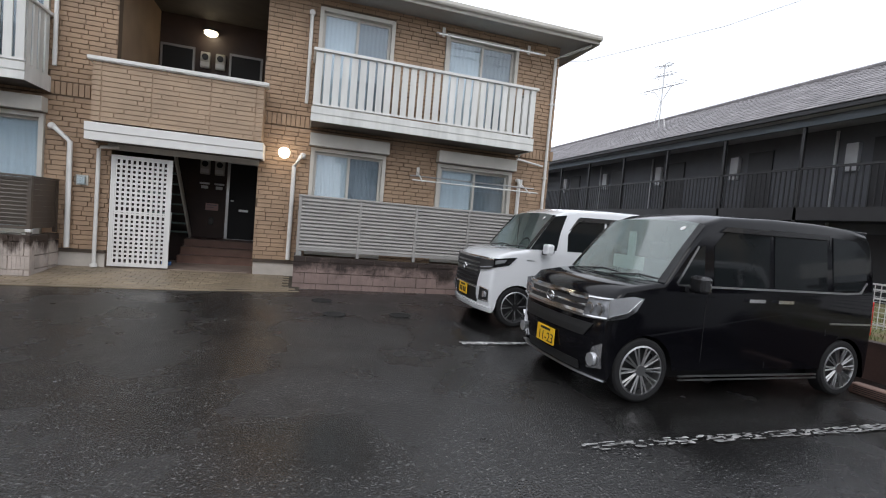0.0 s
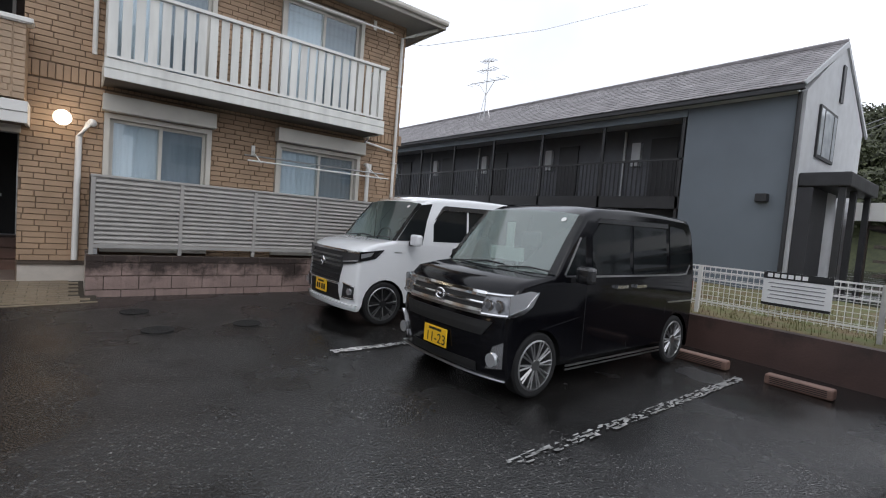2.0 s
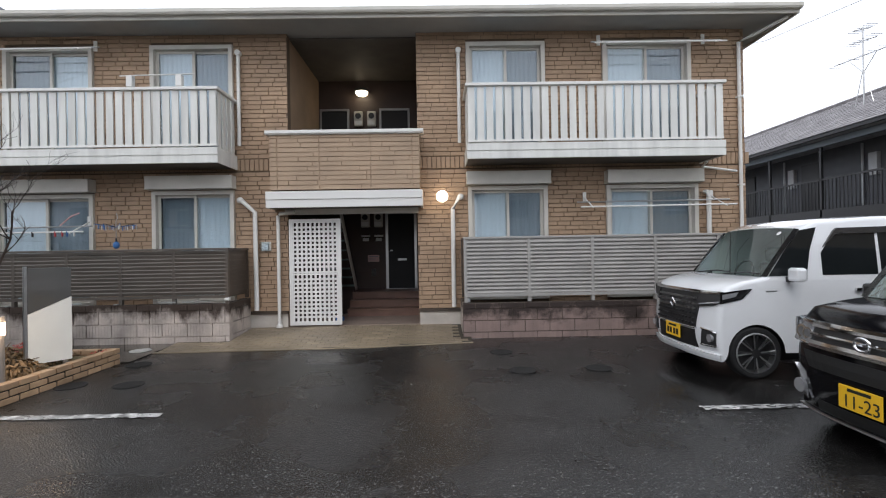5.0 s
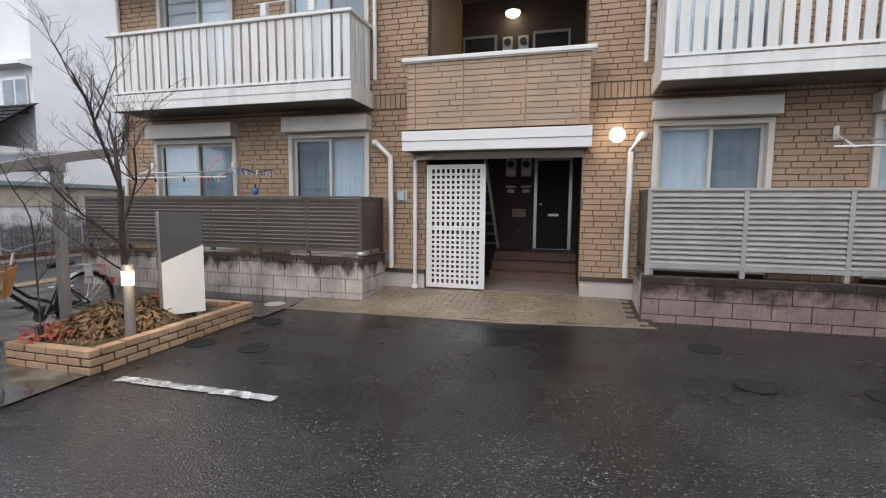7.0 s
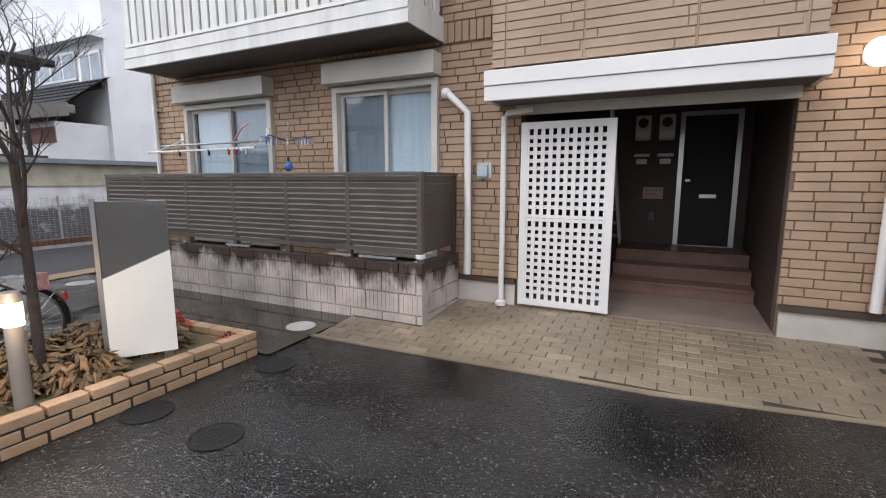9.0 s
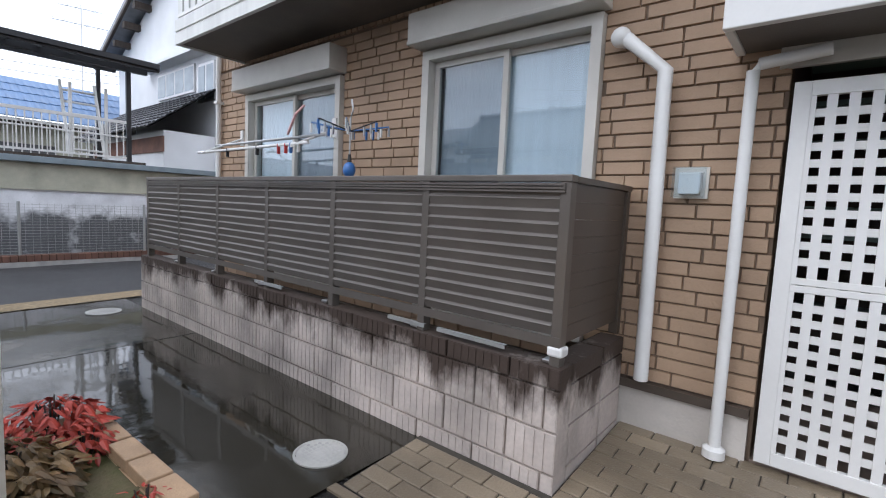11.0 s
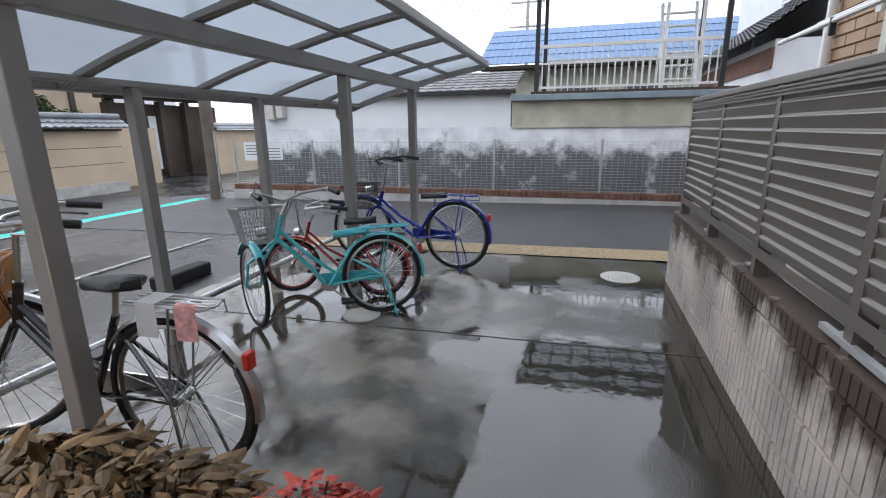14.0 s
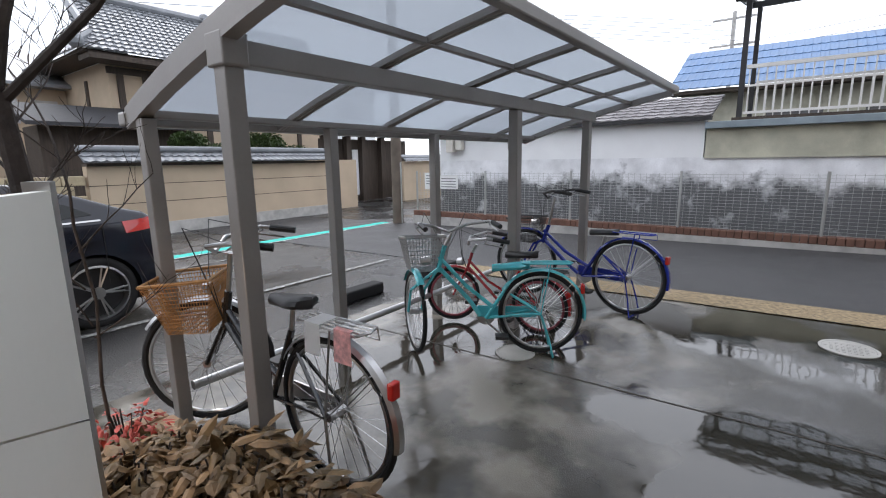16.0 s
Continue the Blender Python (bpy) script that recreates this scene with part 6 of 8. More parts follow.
def white_wagon(at, label, mir=None):
    mir = mir or CARWHITE
    c, sp, fa, wd = car(at, label, CARWHITE, PW, 9, 11, 3.395, 1.475, 1.06, 0.665, (0.51, 2.95), 0.283, 8, True)
    sp("side_window", [(1.25, 1.12), (1.25, 1.36), (1.4, 1.56), (1.86, 1.57), (1.86, 1.12)], TINT)
    sp("window_visor", [(1.27, 1.42), (1.4, 1.6), (1.44, 1.63), (2.64, 1.65), (2.64, 1.58), (1.42, 1.565)], BLACKP, 0.02, thick=0.012)
    sp("side_window", [(1.9, 1.12), (1.9, 1.58), (2.64, 1.58), (2.66, 1.12)], TINT)
    sp("side_window", [(2.74, 1.14), (2.73, 1.63), (3.02, 1.6), (3.16, 1.48), (3.18, 1.2)], TINT)
    sp("quarter_window", [(0.66, 1.115), (0.85, 1.38), (1.03, 1.61), (1.22, 1.64), (1.13, 1.4), (1.07, 1.12)], TINT, 0.007)
    for x in (1.14, 2.69):
        sp("door_seam", strip(x, 0.36, x, 1.62, 0.006), SEAM, 0.003)
    for x in (1.68, 2.08):
        sp("door_handle", [(x - 0.09, 0.945), (x - 0.085, 0.975), (x + 0.09, 0.975), (x + 0.085, 0.945)], CHROME, 0.03, thick=0.02)
    sp("side_emblem", strip(0.62, 0.955, 0.74, 0.955, 0.012), SATIN, 0.004)
    f = lambda v, z, dx=0.0: (v, px(PW, z) + dx, z)
    front_panel(c, fa, "grille", [f(v, 0.53) for v in [-0.58, 0, 0.58]] + [f(v, 0.93) for v in [0.66, 0, -0.66]], BLACKPL)
    for i in range(6):
        z = 0.56 + 0.058 * i
        for k in range(13):
            v = -0.54 + 0.09 * k
            o = fa((px(PW, z), z), v)
            part("grille_stud", B((o.x - 0.03, o.x, o.y - 0.016, o.y + 0.016, z, z + 0.022)), SATIN if i > 2 else DARKMETAL, c, local=True)
    front_panel(c, fa, "grille_frame", [f(v, 0.515) for v in [-0.6, 0, 0.6]] + [f(v, 0.535) for v in [0.6, 0, -0.6]], CHROME, 0.024)
    front_panel(c, fa, "grille_brow", [f(v, 0.925) for v in [-0.98, -0.6, 0, 0.6, 0.98]] + [f(v, 0.955) for v in [0.98, 0.6, 0, -0.6, -0.98]], CHROME, 0.025)
    part("badge", T([(px(PW, 0.76) - 0.04, 0.05 * math.cos(a), 0.77 + 0.05 * math.sin(a)) for a in [2 * math.pi * i / 4 for i in range(4)]], 0.01, 5, True), CHROME, c, "diamond chrome badge", local=True)
    for s in (-1, 1):
        h = front_panel(c, fa, "headlamp", [f(s * 0.62, 0.77), f(s * 0.9, 0.80), f(s * 0.985, 0.83), f(s * 0.985, 0.925), f(s * 0.9, 0.925), f(s * 0.62, 0.92)], BLACKPL, 0.02, "dark headlamp")
        front_panel(c, fa, "light_strip", [f(s * 0.66, 0.795), f(s * 0.975, 0.83), f(s * 0.975, 0.85), f(s * 0.66, 0.812)], LENS, 0.03)
        front_panel(c, fa, "fog_lamp_bezel", [f(s * 0.68, 0.36), f(s * 0.94, 0.36), f(s * 0.95, 0.5), f(s * 0.72, 0.54)], BLACKPL, 0.012)
        for q in ([f(s * 0.68, 0.345), f(s * 0.96, 0.345), f(s * 0.96, 0.362), f(s * 0.68, 0.362)], [f(s * 0.7, 0.53), f(s * 0.96, 0.5), f(s * 0.96, 0.517), f(s * 0.7, 0.547)]):
            front_panel(c, fa, "fog_lamp_trim", q, CHROME, 0.018)
        part("fog_lamp", disc(bmesh.new(), tuple(fa((px(PW, 0.44), 0.44), s * 0.87) + Vector((-0.03, 0, 0))), 0.045, 0.03, 16, "x"), LENS, c, local=True)
        part("tail_lamp", B((3.32, 3.388, s * 0.67 - 0.03, s * 0.67 + 0.03, 0.7, 1.0), bev=0.01), REDLENS, c, local=True)
    front_panel(c, fa, "lower_intake", [f(v, 0.3) for v in [-0.6, 0, 0.6]] + [f(v, 0.5) for v in [0.55, 0, -0.55]], SEAM, 0.008)
    front_panel(c, fa, "front_lip", [f(v, 0.2) for v in [-0.98, -0.5, 0, 0.5, 0.98]] + [f(v, 0.27) for v in [0.99, 0.5, 0, -0.5, -0.99]], CARWHITE, 0.03)
    sp("headlamp_side", [(0.12, 0.835), (0.12, 0.945), (0.46, 0.985), (0.40, 0.92), (0.33, 0.875)], BLACKP, 0.006)
    sp("headlamp_lens_side", [(0.14, 0.87), (0.14, 0.925), (0.32, 0.95), (0.28, 0.9)], LENS, 0.009)
    sp("headlamp_trim_side", [(0.12, 0.825), (0.12, 0.845), (0.33, 0.885), (0.44, 0.975), (0.47, 0.985), (0.35, 0.87)], CHROME, 0.01)
    plate(c, -0.02, 0.0, 0.36, PLATE, "")
    mirrors(c, 0.86, 1.06, 0.7375, mir)
    sticker(c, fa, PW, 9, 11, -0.7)
    return c


white_wagon(Matrix.Translation((4.15, 6.49, gz(5, 6.5))), "white tall kei wagon with black grille and yellow plate")
white_wagon(Matrix.Translation((5.5, 0.27, gz(5, 0.4))), "white tall kei wagon with dark door mirrors, parked apart", BLACKP)

# dark saloon past the cycle shelter
PN = [(0.12, 0.2), (0.03, 0.32), (0.0, 0.5), (0.04, 0.66), (0.3, 0.78), (0.9, 0.9), (1.35, 0.97), (1.75, 1.17), (2.15, 1.33), (2.6, 1.38), (3.1, 1.31), (3.5, 1.19), (3.8, 1.07), (4.0, 1.02), (4.08, 0.95), (4.12, 0.7), (4.1, 0.4), (4.05, 0.2)]
nv, sp, fa, wd = car(pose(-1.15, 1.68, gz(0, 1.7), 0, 0, 180), "dark navy fastback saloon, wet with rain", CARNAVY, PN, 6, 8, 4.12, 1.76, 0.93, 0.58, (0.88, 3.5), 0.325, 5)
sp("side_window", [(1.85, 0.97), (2.2, 1.25), (2.62, 1.30), (2.68, 0.97)], TINT)
sp("side_window", [(2.76, 0.97), (2.72, 1.29), (3.1, 1.23), (3.4, 1.12), (3.55, 1.03)], TINT)
sp("window_trim", strip(1.8, 0.95, 3.6, 0.98, 0.014), SATIN, 0.006)
for x in (1.8, 2.72, 3.6):
    sp("door_seam", strip(x, 0.4, x, 0.93, 0.006), SEAM, 0.003)
for x in (2.5, 3.45):
    sp("door_handle", [(x - 0.1, 0.80), (x - 0.09, 0.83), (x + 0.1, 0.83), (x + 0.09, 0.8)], CARNAVY, 0.03, thick=0.02)
sp("tail_lamp", [(3.78, 0.84), (3.76, 0.95), (4.0, 0.97), (4.05, 0.87)], REDLENS, 0.004)
for s in (-1, 1):
    part("tail_lamp_rear", B((4.04, 4.125, s * 0.6 - 0.2, s * 0.6 + 0.2, 0.83, 0.94), bev=0.01), REDLENS, nv, local=True)
mirrors(nv, 1.85, 0.95, 0.86, CARNAVY)

# ---- grey apartment block past the car park ----
GX, GY0, GY1, GE = 14.4, 4.1, 34.0, 5.1
ab = thing("grey_apartment_block", (17, 15, 0), "long charcoal two-storey apartment block with open galleries", "building")
part("end_wing", B((GX, 20, GY0 + 0.13, 6.7, 0, GE)), CHARCOAL, ab, "charcoal-blue siding")
bm = bmesh.new()
prism(bm, [(GX, 0), (19.9, 0), (19.9, GE), (17.1, 6.85), (GX, GE)], GY0, GY0 + 0.12)
part("gable_wall", bm, GREYWALL, ab, "pale grey gable siding")
for i in range(11):
    z = 0.45 + 0.42 * i
    part("siding_seam", B((GX - 0.003, GX - 0.001, GY0 + 0.15, 6.7, z, z + 0.002)), CHARCOAL, ab)
part("recess_wall", B((GX + 1.5, 20, 6.7, GY1, 0, GE)), mat("grey_gallery_wall", (0.1, 0.104, 0.115), 0.7, var=0.12), ab, "dark gallery wall")
part("gallery_floor", B((GX + 0.05, GX + 1.5, 6.7, GY1, 2.38, 2.62)), DARKMETAL, ab)
part("gallery_edge", B((GX, GX + 0.05, 6.7, GY1, 2.34, 2.68)), DARKMETAL, ab)
part("gallery_rail", B((GX, GX + 0.05, 6.7, GY1, 3.68, 3.74)), DARKMETAL, ab)
part("eaves_soffit", B((GX - 0.3, GX + 1.5, GY0 + 0.121, GY1, GE - 0.06, GE)), GREYWALL, ab)
part("eaves_beam", B((GX - 0.05, GX + 0.06, 6.7, GY1, GE - 0.28, GE - 0.07)), CHARCOAL, ab)
part("gutter", B((GX - 0.42, GX - 0.3, GY0 - 0.05, GY1, GE - 0.06, GE + 0.06)), DARKMETAL, ab)
for i in range(12):
    y = 6.75 + 2.45 * i
    part("gallery_post", B((GX, GX + 0.08, y, y + 0.08, 0, GE - 0.28)), DARKMETAL, ab)
me = mesh_of(B((GX + 0.012, GX + 0.038, 0, 0.028, 2.68, 3.68)), "gallery_baluster", DARKMETAL)
for i in range(180):
    piece("gallery_baluster", me, ab, Matrix.Translation((0, 6.85 + 0.145 * i, 0)))
for i in range(7):
    y = 7.6 + 3.6 * i
    for z in (0.1, 2.64):
        d = part("flat_door", B((GX + 1.45, GX + 1.499, y, y + 0.85, z, z + 2.0)), DARKMETAL, ab, "dark flat door")
        part("meter_box", B((GX + 1.36, GX + 1.499, y + 1.15, y + 1.45, z + 1.15, z + 1.9)), GREYWALL, ab, "pale meter box")
        part("gallery_pipe", T([(GX + 1.44, y + 1.75, z), (GX + 1.44, y + 1.75, z + 2.3)], 0.04, 6), GREYWALL, ab)
part("rain_pipe", T([(GX - 0.08, GY0 + 0.1, GE - 0.05), (GX - 0.08, GY0 + 0.1, 0)], 0.05, 8), DARKMETAL, ab)
part("ridge", T([(17.1, GY0 - 0.03, 6.98), (17.1, GY1, 6.98)], 0.07, 6), SLATE, ab)
part("barge_board", prism(bmesh.new(), [(GX - 0.4, GE - 0.02), (17.1, 6.82), (20.3, GE - 0.1), (20.3, GE + 0.02), (17.1, 6.97), (GX - 0.4, GE + 0.1)], GY0 - 0.05, GY0 - 0.001), GREYWALL, ab)
w_ = part("window", B((15.4, 16.9, GY0 - 0.05, GY0 - 0.002, 3.75, 5.0)), DARKMETAL, ab, "black framed window")
part("pane", B((15.47, 16.83, GY0 - 0.056, GY0 - 0.051, 3.82, 4.93)), mat("bright_pane", (0.5, 0.53, 0.56), 0.08, bump=0), w_)
for x in (15.75, 16.55):
    part("mullion", B((x - 0.03, x + 0.03, GY0 - 0.062, GY0 - 0.0565, 3.82, 4.93)), DARKMETAL, w_)
part("slit_window", B((17.0, 17.25, GY0 - 0.04, GY0 - 0.002, 5.4, 6.35)), DARKMETAL, ab)
part("porch_roof", B((GX + 0.08, 17.3, GY0 - 0.95, GY0 - 0.002, 2.93, 3.25), bev=0.03), DARKMETAL, ab)
for x in (GX + 0.2, 15.6, 17.05):
    part("porch_column", B((x, x + 0.12, GY0 - 0.85, GY0 - 0.73, 0, 2.929)), DARKMETAL, ab)
part("porch_screen", B((GX + 0.1, 15.7, GY0 - 0.3, GY0 - 0.003, 0, 2.92)), DARKREC, ab, "dark porch screen")
part("porch_wall", B((15.72, 16.5, GY0 - 0.3, GY0 - 0.003, 0, 2.92)), GREYWALL, ab)
part("floodlight", B((GX - 0.2, GX - 0.002, GY0 + 0.5, GY0 + 0.75, 2.55, 2.75), bev=0.02), DARKMETAL, ab)
for (a, b, c_, d) in (((GX - 0.45, GY0 - 0.03, GE + 0.06), (GX - 0.45, GY1, GE + 0.06), (17.1, GY1, 6.95), (17.1, GY0 - 0.03, 6.95)), ((20.35, GY0 - 0.03, GE), (20.35, GY1, GE), (17.1, GY1, 6.95), (17.1, GY0 - 0.03, 6.95))):
    r = tiled("roof", a, b, c_, d, 90, 16, SLATE, "grey slate roof", 0.018, "")
    r.parent = ab
    r.matrix_parent_inverse = WM[ab].inverted()
an = thing("tv_antenna", (15.9, 16.4, 6.2), "tall metal television antenna on the roof ridge", "antenna")
part("mast", T([(15.8, 16.4, 6.15), (15.8, 16.4, 8.85)], 0.025, 6), SATIN, an)
for z, w in ((8.75, 0.35), (8.35, 0.5), (7.85, 1.15)):
    part("boom", T([(15.8, 16.4 - w, z - 0.05), (15.8, 16.4 + w, z + 0.12)], 0.018, 5), SATIN, an)
    for i in range(7):
        y = 16.4 - w + 2 * w * i / 6
        part("element", T([(15.6, y, z + 0.05), (16.0, y, z + 0.05)], 0.01, 4), SATIN, an)
for s in (-1, 1):
    part("stay", T([(15.8, 16.4, 7.5), (15.8, 16.4 + 0.35 * s, 6.2)], 0.012, 4), SATIN, an)
    part("brace", T([(15.8, 16.4, 7.3), (15.8, 16.4 + 0.5 * s, 7.85)], 0.012, 4), SATIN, an)

# ---- strip of grass, low wall, mesh fence with its notice ----
lw = structure("low_wall", B((8.25, 8.42, -12, 8.2, -0.2, 0.46)), BROWNWALL, "wet dark brown low wall")
bm = bmesh.new()
rnd = random.Random(4)
xs, ys = [8.42 + 0.42 * i for i in range(15)], [-12 + 0.5 * i for i in range(41)]
g = [[bm.verts.new((x, y, 0.42 + 0.04 * rnd.random() + (0.02 if i else 0))) for i, x in enumerate(xs)] for y in ys]
for j in range(len(ys) - 1):
    for i in range(len(xs) - 1):
        bm.faces.new((g[j][i], g[j][i + 1], g[j + 1][i + 1], g[j + 1][i]))
structure("grass_strip", bm, GRASS, "scrubby grass behind the low wall", True)
bm = bmesh.new()
for i in range(5200):
    x, y = rnd.uniform(8.5, 11.5), rnd.uniform(-2.5, 8.0)
    h, a = rnd.uniform(0.04, 0.14), rnd.uniform(0, 6.3)
    d = Vector((math.cos(a), math.sin(a), 0)) * 0.008
    o = Vector((x, y, 0.44))
    bm.faces.new([bm.verts.new(o - d), bm.verts.new(o + d), bm.verts.new(o + Vector((d.y, d.x, 0)) * 3 + Vector((0, 0, h)))])
tagged(part("grass", bm, GRASS), "short tufts of grass on the strip", "grass", kind="stuff")
fx = 8.72
gf = thing("white_mesh_fence", (fx, 2.4, 0.45), "white welded mesh fence on the grass strip", "fence")
for i in range(8):
    y = 7.6 - 2.0 * i + 0.0
    part("post", B((fx - 0.025, fx + 0.025, y - 0.025, y + 0.025, 0.4, 1.14)), CONCRETE if i == 3 else WHITE, gf)
for z in (0.62, 0.95, 1.06, 1.13):
    part("rail", B((fx - 0.012, fx - 0.004, -6.4, 7.6, z - 0.012, z + 0.012)), WHITE, gf)
bm = bmesh.new()
for i in range(200):
    y = 7.6 - 0.07 * i
    box(bm, fx - 0.003, fx + 0.003, y - 0.004, y + 0.004, 0.56, 1.13)
tagged(part("wire_mesh", bm, WHITE, gf), kind="stuff")
bm = bmesh.new()
for j in range(8):
    box(bm, fx + 0.004, fx + 0.009, -6.4, 7.6, 0.58 + 0.065 * j, 0.586 + 0.065 * j)
tagged(part("cross_wires", bm, WHITE, gf), kind="stuff")
ns = thing("notice_board", (8.68, 2.5, 0.7), "white notice board with black title band on the mesh fence", "sign")
part("board", B((8.66, 8.675, 2.05, 2.78, 0.72, 1.16)), PAPER, ns)
part("title_band", B((8.655, 8.6595, 2.05, 2.78, 1.07, 1.16), (8.655, 8.6595, 2.05, 2.78, 0.72, 0.755)), SEAM, ns, "black title band")
for i in range(6):
    part("title_mark", B((8.651, 8.6545, 2.68 - 0.075 * i, 2.735 - 0.075 * i, 1.09, 1.14)), PAPER, ns)
for i in range(5):
    part("text_line", B((8.656, 8.6595, 2.12, 2.72 - 0.03 * (i % 2), 1.01 - 0.05 * i, 1.022 - 0.05 * i)), TEXTGREY, ns)
for (y, m) in ((2.98, 0), (4.4, 0), (2.0, 0), (0.5, 0)):
    s = thing("wheel_stop", (7.55, y, 0), "brown recycled-rubber wheel stop on the asphalt", "wheel stop", "wheel stops")
    part("block", B((7.44, 7.58, y - 0.3, y + 0.3, gz(7.5, y), gz(7.5, y) + 0.11), bev=0.02), mat("brown_stop", (0.22, 0.13, 0.10), 0.6) if y == 2.98 else bpy.data.materials["brown_stop"], s)
    for j in range(4):
        part("slot", B((7.436, 7.4395, y - 0.25, y + 0.25, gz(7.5, y) + 0.025 + 0.02 * j, gz(7.5, y) + 0.033 + 0.02 * j)), SEAM, s)
for (x, y) in ((-6.55, 3.9), (-7.9, 3.95)):
    s = thing("wheel_stop", (x, y, 0), "black rubber wheel stop on the asphalt", "wheel stop", "wheel stops")
    part("block", B((x - 0.3, x + 0.3, y - 0.08, y + 0.08, gz(x, y), gz(x, y) + 0.12), bev=0.02), RUBBER, s)

# ---- far right: shed and wooded hill ----
sh = thing("lumber_shed", (20, -1.5, 0.4), "open timber shed stacked with boards", "shed")
part("roof", prism(bmesh.new(), [(-5, 2.78), (3.75, 2.78), (3.75, 2.86), (-5, 2.86)], 18, 27, "x"), WHITE, sh, "pale sheet roof")
part("fascia", B((17.95, 17.999, -5, 3.75, 2.4, 2.88)), WHITE, sh, "pale sheet fascia")
part("inner_roof", prism(bmesh.new(), [(-5, 2.1), (3.5, 2.2), (3.5, 2.3), (-5, 2.2)], 18.2, 26, "x"), OLDWOOD, sh)
for y in (-4.6, -1.4, 1.8, 3.4):
    part("post", B((18.2, 18.35, y, y + 0.15, 0.2, 2.5)), OLDWOOD, sh)
for i in range(7):
    part("plank", B((18.5 + 0.12 * (i % 3), 24, -4.4, 3.3 - 0.3 * (i % 2), 0.5 + 0.2 * i, 0.58 + 0.2 * i)), mat("grey_plank", (0.2, 0.17, 0.14), 0.8, var=0.3, stretch=(0.5, 8, 8)) if i == 0 else bpy.data.materials["grey_plank"], sh)
part("back", B((24, 24.2, -5, 3.75, 0, 2.77)), OLDWOOD, sh)


def clump(bm, rnd, c, r, n, leaf):
    for _ in range(n):
        d = Vector((rnd.gauss(0, 1), rnd.gauss(0, 1), rnd.gauss(0, 1))).normalized() * r * rnd.uniform(0.55, 1.05)
        d.z *= 0.8
        o = Vector(c) + d
        u = Vector((rnd.gauss(0, 1), rnd.gauss(0, 1), rnd.gauss(0, 1))).normalized() * leaf
        w = u.orthogonal().normalized() * leaf * 0.6
        bm.faces.new([bm.verts.new(o - u), bm.verts.new(o + w), bm.verts.new(o + u), bm.verts.new(o - w)])


bm = bmesh.new()
rnd = random.Random(9)
for i in range(430):
    y = rnd.uniform(-40, 27)
    x = rnd.uniform(62, 82)
    z = 4.5 + (x - 62) * 0.72 + rnd.uniform(0, 1.6)
    clump(bm, rnd, (x, y, z), rnd.uniform(1.2, 2.6), 260, 0.3)
tagged(part("far_woods", bm, LEAFGREEN), "dull green wooded hillside far behind", "trees", kind="stuff")
bm = bmesh.new()
prism(bm, [(61, -1), (95, -1), (95, 20), (80, 15.5), (66, 6.5)], -65, 28)
structure("hillside", bm, LEAFGREEN, "dark wooded slope")
ca = thing("overhead_cable", (11, 5, 6), "thin black overhead cable", "cable", "overhead cables")
part("wire", T([(6.9, 10.6, 5.6), (9, 11.6, 6.3), (14, 11.8, 8.35), (20, 11.5, 11.2)], 0.006, 4), CABLE, ca)
for k in range(4):
    ca = thing("overhead_cable", (30, -2, 6), "thin black overhead cable", "cable", "overhead cables")
    a, b = ((20.4, 4.3, 5.25), (45, 4.6, 12.4)) if k < 2 else ((40.5, 6.3, 8.1), (45.3, 4.5, 11.1))
    a, b = Vector(a) + Vector((0, 0, 0.16 * (k % 2))), Vector(b) + Vector((0, 0, 0.4 * (k % 2)))
    part("wire", T([a, a.lerp(b, 0.5) - Vector((0, 0, 0.25)), b, b + (b - a) * 0.6], 0.012, 4), CABLE, ca)

